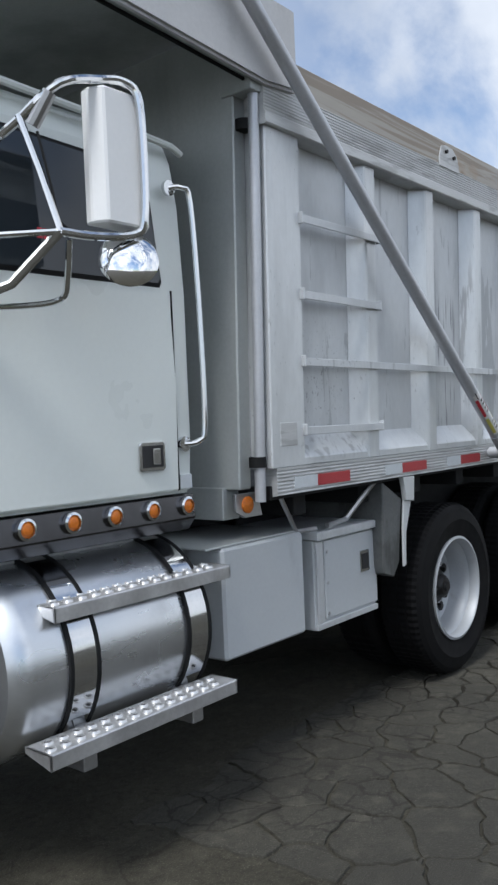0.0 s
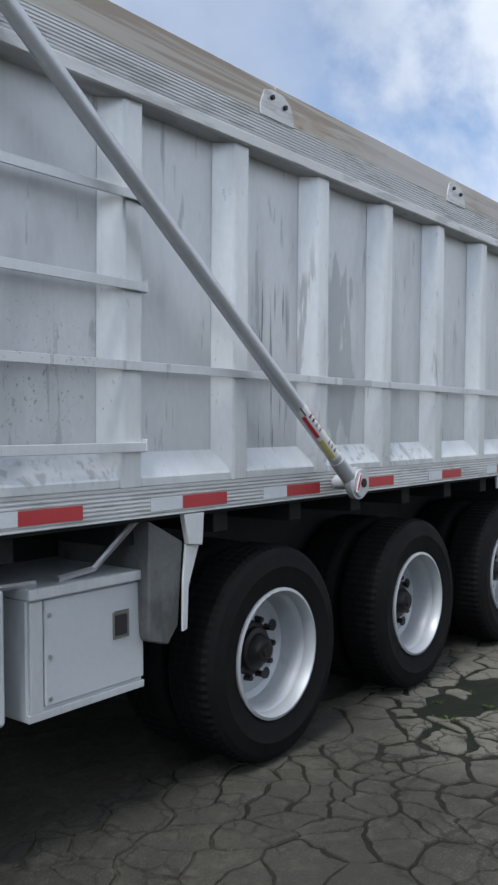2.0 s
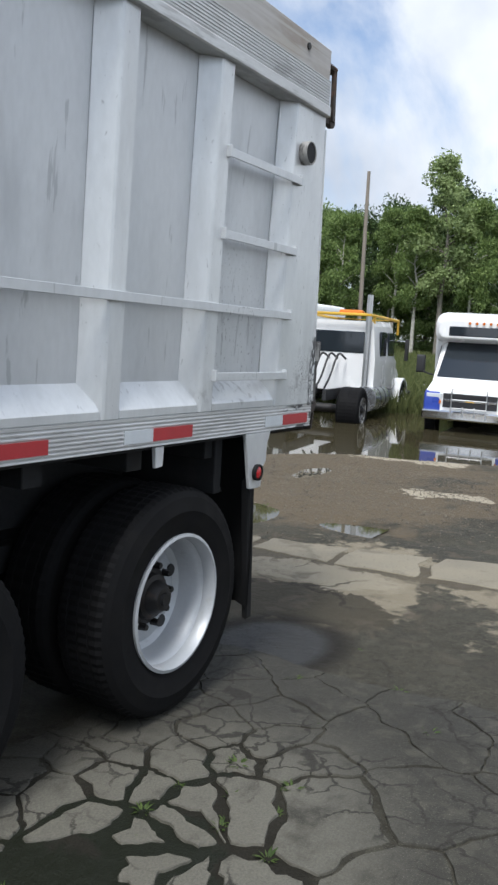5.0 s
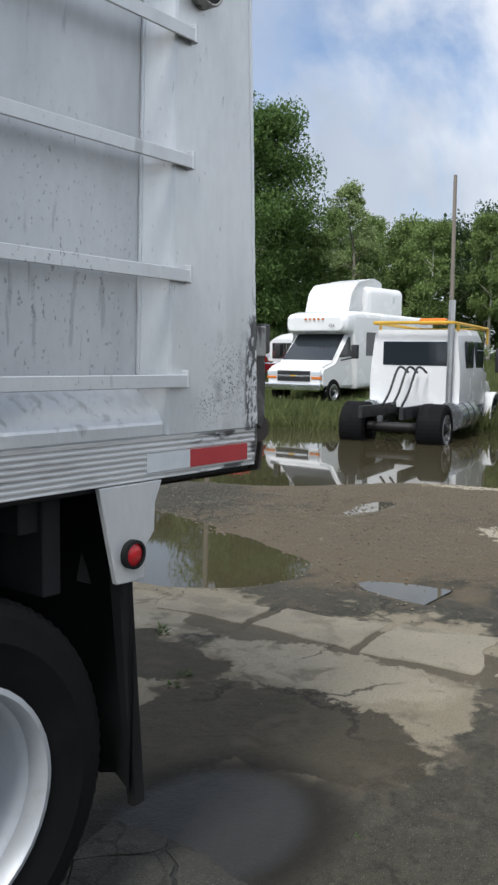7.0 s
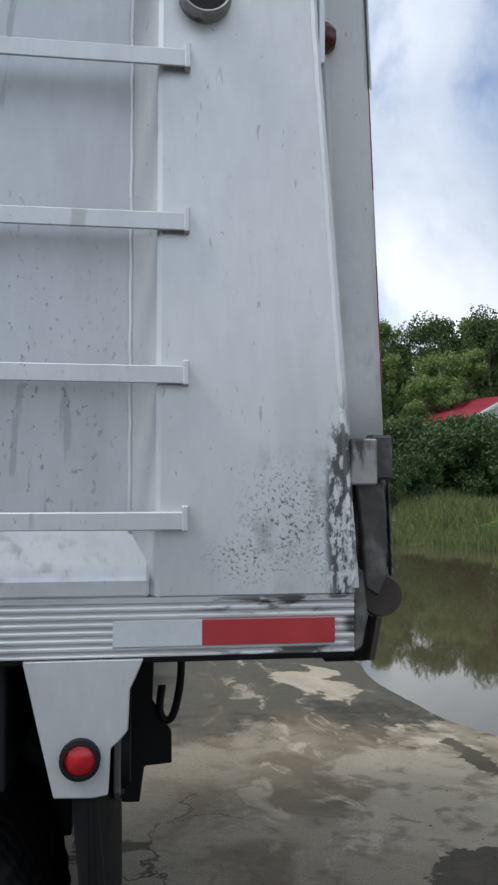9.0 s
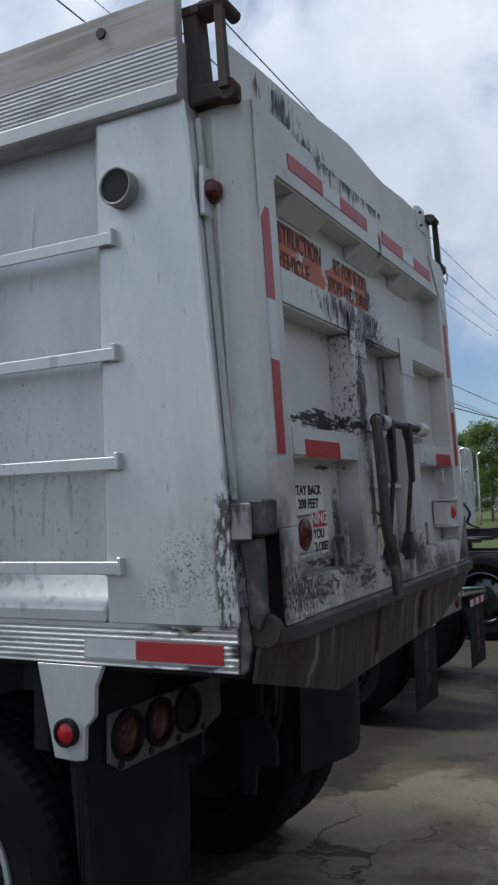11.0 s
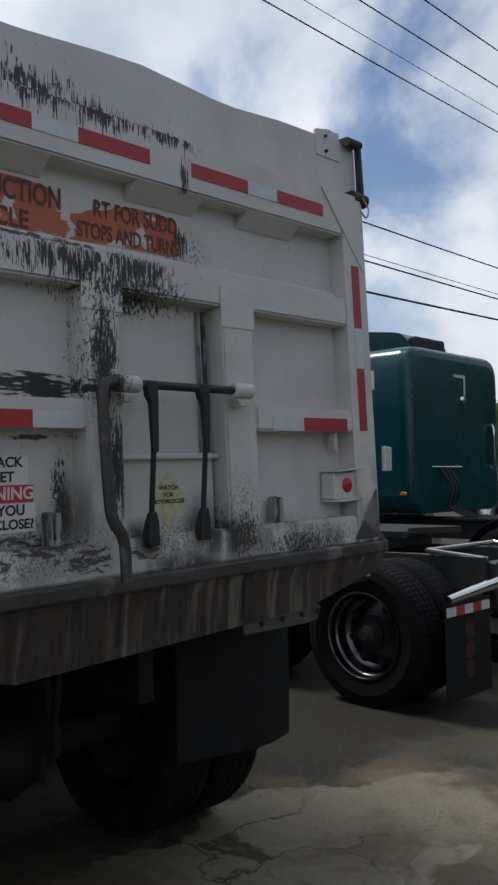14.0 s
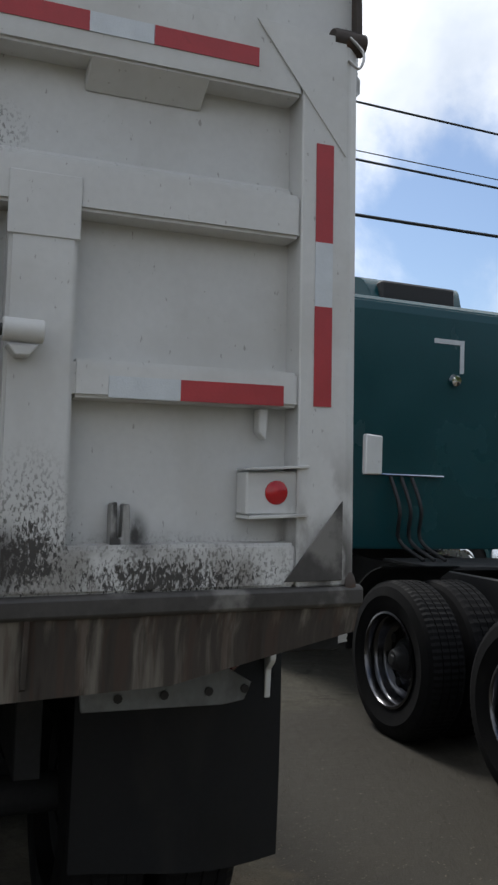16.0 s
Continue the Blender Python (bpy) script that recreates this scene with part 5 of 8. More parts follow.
part("amber_lamp", lathe(B(), [(0.001, 0.016), (0.025, 0.015), (0.036, 0.008), (0.036, 0), (0.001, 0)], (-5.735, 0.12, 1.185), (0, -1, 0), 24, False), M_AMBER, lb, "amber round lamp")
part("amber_lamp", lathe(B(), [(0.001, 0.016), (0.025, 0.015), (0.036, 0.008), (0.036, 0), (0.001, 0)], (-5.3, 0.3, 1.15), (0, -1, 0), 24, False), M_AMBER, lb, "amber round lamp")

# ---- cab ----
def cab_section(x, inset=0.0):
    """Outline of the cab across the truck at x, from the sill up over the roof."""
    half = [(0.13, 1.27), (0.115, 1.5), (0.115, 2.05), (0.135, 2.4), (0.165, 2.58), (0.2, 2.66), (0.32, 2.73), (0.6, 2.78)]
    pts = [(y + inset, z - inset * 0.7 * (z > 1.4)) for y, z in half]
    return [(x, y, z) for y, z in pts] + [(x, WID - y, z) for y, z in pts[::-1]]


cab = part("cab_shell", loft(B(), [cab_section(-6.055, 0.03), cab_section(-6.075), cab_section(-6.9), cab_section(-7.55), cab_section(-7.75, 0.06)]), M_WHITE, TRUCK, bev=0.012, seg=2)
# raised door with its shut line
def cab_y(z):
    return 0.115 if z < 2.05 else 0.115 + (z - 2.05) * 0.057


def door_skin():
    bm = B()
    out = [(-7.45, 1.285), (-6.16, 1.285), (-6.15, 1.7), (-6.165, 2.1), (-6.235, 2.5), (-6.26, 2.56), (-7.2, 2.57), (-7.45, 2.1)]
    loft(bm, [[(x, cab_y(z) + 0.01, z) for x, z in out], [(x, cab_y(z) - 0.009, z) for x, z in out]])
    return bm


door = part("cab_door", door_skin(), M_WHITE, TRUCK, bev=0.006, seg=2)
wn = [(-7.3, 2.065), (-6.235, 2.08), (-6.22, 2.1), (-6.255, 2.46), (-6.275, 2.5), (-7.15, 2.53)]
part("window_rubber", loft(B(), [[(x + (0.02 if x > -6.5 else -0.02), cab_y(z) - 0.006, z + (0.02 if z > 2.3 else -0.02)) for x, z in wn], [(x, cab_y(z) - 0.014, z) for x, z in wn]]), M_FLAP, door)
part("door_glass", loft(B(), [[(x, cab_y(z) - 0.008, z) for x, z in wn], [(x, cab_y(z) - 0.016, z) for x, z in wn]]), M_GLASS, door)
pbox("shut_line", M_FLAP, door, -6.158, -6.15, 0.1125, 0.1165, 1.285, 2.06, 0)
part("gutter", tube(B(), [(-6.04, 0.14, 2.615), (-6.1, 0.13, 2.63), (-6.5, 0.145, 2.665), (-7.4, 0.16, 2.7)], 0.014, 8), M_WHITE, TRUCK)
part("gutter", tube(B(), [(-6.06, 0.3, 2.655), (-6.05, 1.13, 2.72), (-6.06, WID - 0.3, 2.655)], 0.014, 8), M_WHITE, TRUCK)
fr = part("latch_frame", prism(B(), [(-6.365, 1.37), (-6.25, 1.37), (-6.24, 1.38), (-6.24, 1.47), (-6.25, 1.48), (-6.365, 1.48), (-6.375, 1.47), (-6.375, 1.38)], "y", 0.094, 0.106), M_CHROME, door, bev=0.003)
pbox("latch_cup", M_BLACK, door, -6.36, -6.255, 0.091, 0.0945, 1.385, 1.467, 0.001)
pbox("latch_handle", M_CHROME, door, -6.315, -6.275, 0.082, 0.0915, 1.395, 1.455, 0.003)
pbox("sticker", M_SILVER, TRUCK, -6.15, -6.085, 0.108, 0.128, 1.29, 1.345, 0.001, "faded pinkish sticker")
# chrome grab rail
g = part("grab_rail", tube(B(), smooth_path([(-6.15, 0.11, 2.455), (-6.11, 0.07, 2.455), (-6.085, 0.055, 2.40), (-6.06, 0.055, 2.0), (-6.055, 0.055, 1.55), (-6.075, 0.07, 1.475), (-6.12, 0.11, 1.465)], 4), 0.0125, 10), M_CHROME, TRUCK)
for x, z in ((-6.15, 2.455), (-6.12, 1.465)):
    part("flange", cyl(B(), (x, 0.115, z), (x, 0.1, z), 0.03, seg=16), M_CHROME, g)
# lamp strip under the cab
strip = part("lamp_strip", prism(B(), [(0.125, 1.265), (0.118, 1.17), (0.16, 1.12), (0.3, 1.12), (0.3, 1.265)], "x", -7.6, -6.06), M_DARKCHROME, TRUCK, bev=0.004)
for k in range(7):
    x = -6.115 - 0.19 * k
    part("lamp_bezel", lathe(B(), [(0.037, 0), (0.037, 0.016), (0.028, 0.02), (0.027, 0.0)], (x, 0.121, 1.221), (0, -1, 0), 24), M_CHROME, strip)
    part("amber_lens", lathe(B(), [(0.001, 0.022), (0.018, 0.02), (0.027, 0.012), (0.027, 0), (0.001, 0)], (x, 0.121, 1.221), (0, -1, 0), 24, False), M_AMBER, strip, "amber marker lens")
pbox("cab_floor_skirt", M_GREYBOX, TRUCK, -7.6, -6.08, 0.3, WID - 0.3, 0.95, 1.27)
# hood and front, ahead of the cab
part("hood", loft(B(), [[(-7.7, 0.2, 1.2), (-7.7, 0.2, 1.9), (-7.7, 0.5, 2.05), (-7.7, WID - 0.5, 2.05), (-7.7, WID - 0.2, 1.9), (-7.7, WID - 0.2, 1.2)], [(-9.6, 0.45, 1.0), (-9.6, 0.45, 1.6), (-9.6, 0.6, 1.72), (-9.6, WID - 0.6, 1.72), (-9.6, WID - 0.45, 1.6), (-9.6, WID - 0.45, 1.0)]]), M_WHITE, TRUCK, bev=0.05, seg=2)
for y, sd in ((0.08, -1), (WID - 0.08, 1)):
    wheel(TRUCK, (-8.9, y, 0.505), sd, dish=0.06, name="front_wheel")
# fuel tank with straps, cap and two tread steps
tank_c = V(0, 0.37, 0.755)
prof = [(0.02, 0.0), (0.2, 0.004), (0.3, 0.02), (0.335, 0.06), (0.34, 0.1), (0.34, 0.84), (0.335, 0.875), (0.3, 0.905), (0.2, 0.915), (0.02, 0.92)]
tank = part("fuel_tank", lathe(B(), prof, V(-7.02, 0.37, 0.755), (1, 0, 0), 48, False), M_POLISH, TRUCK)
for x in (-6.78, -6.22):
    part("tank_strap", lathe(B(), [(0.341, 0), (0.349, 0), (0.349, 0.1), (0.341, 0.1)], V(x, 0.37, 0.755), (1, 0, 0), 48), M_CHROME, tank)
    for dx in (-0.014, 0.1):
        part("strap_liner", lathe(B(), [(0.34, 0), (0.352, 0), (0.352, 0.015), (0.34, 0.015)], V(x + dx, 0.37, 0.755), (1, 0, 0), 48), M_FLAP, tank)
part("filler_cap", lathe(B(), [(0.045, 0), (0.05, 0.02), (0.05, 0.045), (0.03, 0.055), (0.001, 0.055)], (-6.52, 0.37, 1.085), (0, -0.2, 1), 20, False), M_STEEL, tank)


def tread_step(x0, x1, y0, y1, z):
    st = part("tread_step", prism(B(), [(y0, z - 0.052), (y0, z - 0.004), (y0 + 0.004, z), (y1, z), (y1, z - 0.004), (y0 + 0.006, z - 0.006), (y0 + 0.006, z - 0.052)], "x", x0, x1), M_TREAD, TRUCK, bev=0.001)
    n = int((x1 - x0) / 0.062)
    first = []
    for r in (0, 1):
        for k in range(n):
            at = V(x0 + 0.03 + (k + 0.5 * r) * (x1 - x0 - 0.06) / n, y0 + (y1 - y0) * (0.3 + 0.4 * r), z)
            if not first:
                first.append(part("grip_ring", lathe(B(), [(0.021, -0.001), (0.017, 0.008), (0.013, 0.007), (0.012, -0.001)], (0, 0, 0), (0, 0, 1), 10), M_TREAD, st))
                first.append(part("grip_hole", cyl(B(), (0, 0, 0.0005), (0, 0, 0.0015), 0.0125, seg=8), M_BLACK, st))
                pair = first
            else:
                pair = [new("grip_ring", first[0].data), new("grip_hole", first[1].data)]
            for ob in pair:
                ob.parent, ob.location = st, at
    for x in (x0, x1 - 0.006):
        part("end_plate", prism(B(), [(y0, z - 0.052), (y0, z), (y1, z), (y1, z - 0.02)], "x", x, x + 0.006), M_TREAD, st)
    for x in (x0 + 0.22, x1 - 0.2):
        part("step_bracket", prism(B(), [(y0 + 0.02, z - 0.008), (y1 + 0.12, z - 0.008), (y1 + 0.12, z - 0.06), (y0 + 0.05, z - 0.05)], "x", x, x + 0.05), M_STEEL, st)


tread_step(-6.85, -5.98, 0.02, 0.15, 0.972)
tread_step(-6.95, -6.06, -0.06, 0.07, 0.545)
pbox("step_hanger", M_STEEL, TRUCK, -6.75, -6.69, 0.03, 0.2, 0.40, 0.53)
pbox("step_hanger", M_STEEL, TRUCK, -6.22, -6.16, 0.03, 0.2, 0.40, 0.53)

# mirror on its tube frame
MY = -0.2
mir = part("mirror_bracket", tube(B(), smooth_path([(-7.05, 0.1, 2.35), (-6.985, -0.08, 2.45), (-6.91, MY, 2.555), (-6.74, MY, 2.615), (-6.675, MY - 0.03, 2.615), (-6.64, MY - 0.05, 2.57), (-6.63, MY - 0.052, 2.4), (-6.635, MY - 0.05, 2.2), (-6.66, MY - 0.03, 2.145), (-6.8, MY, 2.125), (-6.935, MY, 2.12)], 5), 0.014, 10), M_CHROME, TRUCK)
arms = B()
tube(arms, [(-6.985, -0.1, 2.47), (-6.955, -0.15, 2.3), (-6.93, MY, 2.12)], 0.011, 8)
tube(arms, [(-6.93, MY, 2.12), (-7.0, -0.05, 1.98), (-7.15, 0.1, 1.9)], 0.016, 8)
tube(arms, [(-6.93, MY, 2.12), (-7.1, -0.1, 2.1), (-7.3, 0.1, 2.08)], 0.01, 8)
tube(arms, smooth_path([(-6.9, MY, 2.1), (-6.87, MY + 0.05, 2.0), (-6.86, MY + 0.1, 1.94), (-6.93, 0.0, 1.925), (-7.1, 0.1, 1.92)], 4), 0.01, 8)
part("mirror_arm", arms, M_CHROME, mir)
cyl_b = cyl(B(), (-6.955, -0.125, 2.44), (-6.93, -0.18, 2.53), 0.022, seg=10)
part("clamp", cyl_b, M_STEEL, mir)
head = part("mirror_head", prism(B(), [(-6.79, MY + 0.02), (-6.765, MY - 0.03), (-6.60, MY - 0.035), (-6.56, MY + 0.02), (-6.565, MY + 0.06), (-6.78, MY + 0.06)], "z", 2.17, 2.585), M_CABWHITE, mir, "tall white mirror housing", bev=0.006)
pbox("mirror_glass", M_MIRROR, head, -6.775, -6.57, MY + 0.058, MY + 0.063, 2.18, 2.575, 0.001)
cx = part("convex_mirror", lathe(B(), [(0.001, 0.04), (0.05, 0.033), (0.09, 0.013), (0.098, 0.0), (0.085, -0.015), (0.001, -0.02)], (-6.665, MY, 2.072), (-0.55, -0.78, 0.32), 36, False), M_MIRROR, mir, "round convex chrome mirror")
part("mirror_stem", cyl(B(), (-6.66, MY, 2.08), (-6.655, MY, 2.16), 0.012, seg=8), M_BLACK, mir)
part("cable", tube(B(), smooth_path([(-6.95, -0.14, 2.42), (-6.93, -0.17, 2.25), (-6.92, -0.19, 2.15), (-6.84, MY, 2.125)]), 0.004, 6), M_FLAP, mir)
for k, (x, w) in enumerate(((-6.78, 0.02), (-6.755, 0.012), (-6.735, 0.01), (-6.715, 0.006))):
    part("window_mark", box(B(), x, x + w, 0.1045, 0.1055, 2.175, 2.21), M_WARNRED, door, "red window marking")


# ---- tailgate of the dump truck ----
BEFORE_GATE = set(scene.objects)
def gx(z):
    """The outer face of the tailgate, which leans forward towards the top."""
    return 0.098 - 0.04 * (z - 1.33)


def slab(name, y0, y1, z0, z1, out, thick, mat=None, parent=TRUCK, bev=0.008, seg=2, label="", slope=0.0):
    """A flat member of the gate: out is how far its face stands before the gate's face."""
    a = [(gx(z0) + out, y0, z0), (gx(z0) + out, y1, z0), (gx(z1) + out - slope, y1, z1), (gx(z1) + out - slope, y0, z1)]
    b = [(x - thick, y, z) for x, y, z in ((gx(z0) + out, y0, z0), (gx(z0) + out, y1, z0), (gx(z1) + out, y1, z1), (gx(z1) + out, y0, z1))]
    return part(name, loft(B(), [a, b]), mat or M_GATE, parent, label, bev, seg)


def plate(name, pts, out, thick, mat, parent=TRUCK, bev=0.0, label=""):
    """A flat plate on the gate: points (y, z)."""
    return part(name, loft(B(), [[(gx(z) + out, y, z) for y, z in pts], [(gx(z) + out - thick, y, z) for y, z in pts]]), mat, parent, label, bev)


REC = -0.085                                  # the recessed skin of the gate
GATE = slab("tailgate_skin", 0.12, 2.135, 1.34, 2.82, REC, 0.02, bev=0)
top = [(0.045, 2.8), (2.235, 2.8), (2.235, 3.05), (2.0, 3.05), (1.75, 3.043), (1.5, 3.022), (1.38, 3.022), (1.24, 3.032), (1.05, 3.042), (0.87, 3.03), (0.6, 3.003), (0.26, 2.987), (0.045, 2.97)]
plate("top_sheet", top, -0.055, 0.012, M_GATE, GATE, 0.003)


def gate_column(y, z0, out=0.0):
    """A box column whose outer corner is folded back."""
    loops = [[(gx(z), y(0.092 - out), z), (gx(z), y(0.2), z), (gx(z) - 0.1, y(0.2), z), (gx(z) - 0.1, y(0.17), z), (gx(z) - 0.16, y(0.17), z), (gx(z) - 0.16, y(0.05 - out), z), (gx(z) - 0.07, y(0.045 - out), z), (gx(z) - 0.02, y(0.062 - out), z)] for z in (z0, 2.80)]
    part("gate_column", loft(B(), loops), M_GATE, GATE, bev=0.004)


gate_column(lambda v: v, 1.6)
# open pocket for the lock at the foot of the near column
part("lock_flange", loft(B(), [[(gx(z), 0.092, z), (gx(z), 0.2, z), (gx(z) - 0.1, 0.2, z), (gx(z) - 0.1, 0.19, z), (gx(z) - 0.012, 0.19, z), (gx(z) - 0.012, 0.092, z)] for z in (1.345, 1.6)]), M_GATE, GATE, bev=0.003)
part("lock_recess", loft(B(), [[(gx(z) - 0.16, 0.15, z), (gx(z) - 0.014, 0.165, z), (gx(z) - 0.014, 0.188, z), (gx(z) - 0.16, 0.188, z)] for z in (1.348, 1.6)]), M_RUST, GATE, "dark greasy recess below the lock")
part("release_rod", tube(B(), [(gx(z) - 0.11, 0.055, z) for z in (1.66, 2.0, 2.45, 2.76)], 0.012, 10), M_GATE, GATE)
gate_column(lambda v: 2.255 - v, 1.345, 0.03)
slab("gate_beam", 0.2, 2.055, 2.615, 2.80, -0.002, 0.1, parent=GATE)
slab("gate_beam", 0.2, 2.055, 2.235, 2.35, -0.004, 0.09, parent=GATE)
plate("beam_slope", [(0.2, 2.345), (2.055, 2.345), (2.055, 2.385), (0.2, 2.385)], -0.055, 0.04, M_GATE, GATE, 0.01)
slab("gate_beam", 0.2, 0.75, 1.795, 1.885, -0.002, 0.09, parent=GATE)
slab("gate_beam", 1.485, 2.055, 1.795, 1.885, -0.002, 0.09, parent=GATE)
slab("gate_beam", 0.2, 2.055, 1.345, 1.455, -0.003, 0.09, parent=GATE)
slab("gate_post", 0.75, 0.885, 1.35, 2.235, -0.001, 0.09, parent=GATE)
slab("gate_post", 1.33, 1.485, 1.35, 2.235, -0.001, 0.09, parent=GATE)
for y0, y1 in ((0.74, 0.895), (1.325, 1.49)):
    slab("patch_plate", y0, y1, 2.16, 2.31, 0.003, 0.006, parent=GATE, bev=0.002, seg=1)
for y in (0.36, 0.98, 1.5):
    gus = [[(gx(2.615) - 0.004, yy, 2.618), (gx(2.615) - 0.084, yy, 2.618), (gx(2.56) - 0.084, yy, 2.56)] for yy in (y, y + 0.3)]
    part("gusset", loft(B(), gus), M_GATE, GATE, bev=0.004)
plate("corner_plate", [(0.08, 2.45), (0.08, 2.80), (0.35, 2.80)], 0.004, 0.004, M_GATE, GATE, 0.001)
plate("corner_plate", [(2.18, 2.47), (2.18, 2.80), (1.92, 2.80)], 0.004, 0.004, M_GATE, GATE, 0.001)
plate("corner_plate", [(2.02, 1.36), (2.18, 1.36), (2.18, 1.56)], 0.006, 0.005, M_GREASE, GATE, 0.001, "dark greasy corner plate")
plate("corner_plate", [(0.08, 1.36), (0.28, 1.36), (0.08, 1.58)], 0.005, 0.004, M_GATE, GATE, 0.001)
# conspicuity tape
for y in (0.31, 0.752, 1.214, 1.65):
    plate("red_tape", [(y, 2.672), (y + 0.278, 2.672), (y + 0.278, 2.722), (y, 2.722)], 0.0006, 0.002, M_RED, GATE)
for y in (0.588, 1.492):
    plate("white_tape", [(y, 2.672), (y + 0.16, 2.672), (y + 0.16, 2.722), (y, 2.722)], 0.0006, 0.002, M_SILVER, GATE)
for y in (0.0945, 2.095):
    for z0, z1, mt in ((2.23, 2.495, M_RED), (2.06, 2.23, M_SILVER), (1.80, 2.06, M_RED)):
        plate("red_tape" if mt is M_RED else "white_tape", [(y, z0), (y + 0.05, z0), (y + 0.05, z1), (y, z1)], 0.0025, 0.002, mt, GATE)
for y0, y1, mt in ((0.292, 0.565, M_RED), (0.565, 0.735, M_SILVER), (1.568, 1.742, M_SILVER), (1.742, 2.012, M_RED)):
    plate("red_tape" if mt is M_RED else "white_tape", [(y0, 1.797), (y1, 1.797), (y1, 1.848), (y0, 1.848)], 0.0006, 0.002, mt, GATE)


def gate_text(words, y, z, size, mat, out, parent, label="", tall=1.0, bold=0.0011):
    m = Matrix(((0, 0, 1, gx(z) + out), (1, 0, 0, y), (0, tall, 0, z), (0, 0, 0, 1)))
    return text_part("lettering", words, mat, parent, m, size, label, bold)


# weathered orange banner under the top beam
o = REC + 0.003
ban = plate("orange_banner", [(0.205, 2.375), (0.5, 2.39), (0.6, 2.384), (0.66, 2.4), (0.74, 2.39), (0.95, 2.4), (1.18, 2.4), (1.22, 2.42), (1.19, 2.46), (1.2, 2.53), (1.12, 2.545), (0.98, 2.54), (0.9, 2.51), (0.84, 2.5), (0.8, 2.48), (0.72, 2.47), (0.69, 2.54), (0.6, 2.55), (0.205, 2.545)], o, 0.002, M_ORANGE, GATE, label="torn orange vinyl banner with black lettering")
gate_text("CONSTRUCTION", 0.485, 2.507, 0.064, M_FADEDINK, o + 0.0012, ban, tall=1.45, bold=0.0016)
gate_text("VEHICLE", 0.49, 2.42, 0.068, M_FADEDINK, o + 0.0012, ban, tall=1.15, bold=0.0016)
gate_text("RT FOR SUDD", 1.03, 2.507, 0.056, M_FADEDINK, o + 0.0012, ban, tall=1.4, bold=0.0012)
gate_text("STOPS AND TURNS", 1.0, 2.43, 0.048, M_FADEDINK, o + 0.0012, ban, tall=1.5, bold=0.0012)
# warning stickers
s1 = plate("sticker", [(0.345, 1.637), (0.595, 1.637), (0.595, 1.72), (0.345, 1.72)], o, 0.002, M_STICKER, GATE, label="white sticker with black lettering")
gate_text("STAY BACK", 0.47, 1.70, 0.041, M_INK, o + 0.0012, s1)
gate_text("200 FEET", 0.47, 1.658, 0.041, M_INK, o + 0.0012, s1)
s2 = plate("sticker", [(0.37, 1.585), (0.61, 1.585), (0.61, 1.635), (0.37, 1.635)], o, 0.002, M_WARNRED, GATE, label="red sticker with white lettering")
gate_text("WARNING", 0.49, 1.61, 0.05, M_STICKER, o + 0.0012, s2)
s3 = plate("sticker", [(0.37, 1.5), (0.615, 1.5), (0.615, 1.583), (0.37, 1.583)], o, 0.002, M_STICKER, GATE, label="white sticker with black lettering")
gate_text("ARE YOU", 0.495, 1.562, 0.041, M_INK, o + 0.0012, s3)
gate_text("TOO CLOSE?", 0.495, 1.522, 0.039, M_INK, o + 0.0012, s3)
dm = plate("sticker", [(1.02, 1.565), (1.105, 1.47), (1.19, 1.565), (1.105, 1.66)], REC + 0.0225, 0.002, M_PALEYELLOW, GATE, label="faded yellow diamond sticker")
gate_text("WATCH", 1.105, 1.605, 0.022, M_INK, REC + 0.0237, dm, bold=0.0004)
gate_text("FOR", 1.105, 1.582, 0.022, M_INK, REC + 0.0237, dm, bold=0.0004)
gate_text("MOTORCYCLES", 1.105, 1.56, 0.019, M_INK, REC + 0.0237, dm, bold=0.0004)
# lamps set into the lower bays
def gate_lamp(y, z, r, mat, w):
    bz = plate("lamp_box", [(y - w, z - 0.055), (y + w, z - 0.055), (y + w, z + 0.055), (y - w, z + 0.05)], -0.01, 0.07, M_GATE, GATE, 0.004)
    plate("lamp_visor", [(y - w, z + 0.055), (y + w, z + 0.062), (y + w, z + 0.07), (y - w, z + 0.06)], 0.012, 0.09, M_GATE, GATE, 0.001)
    plate("lamp_visor", [(y - w, z - 0.065), (y + w, z - 0.06), (y + w, z - 0.053), (y - w, z - 0.057)], 0.012, 0.09, M_GATE, GATE, 0.001)
    part("lamp_lens", lathe(B(), [(0.001, 0.016), (r * 0.6, 0.014), (r, 0.006), (r, 0), (0.001, 0)], (gx(z) - 0.012, y, z), (1, 0, 0), 24, False), mat, bz, "red round lamp")


gate_lamp(2.0, 1.58, 0.03, M_REDLENS, 0.08)
gate_lamp(0.26, 1.575, 0.046, M_DARKLENS, 0.07)
for y in (1.62, 0.655):
    plate("fork_tab", [(y - 0.03, 1.43), (y + 0.02, 1.42), (y + 0.015, 1.55), (y, 1.55), (y - 0.002, 1.47), (y - 0.012, 1.47), (y - 0.015, 1.555), (y - 0.03, 1.55)], -0.03, 0.04, M_DULL, GATE, 0.003)
plate("fork_tab", [(1.96, 1.73), (1.98, 1.71), (1.985, 1.79), (1.96, 1.79)], -0.03, 0.04, M_GATE, GATE, 0.003)
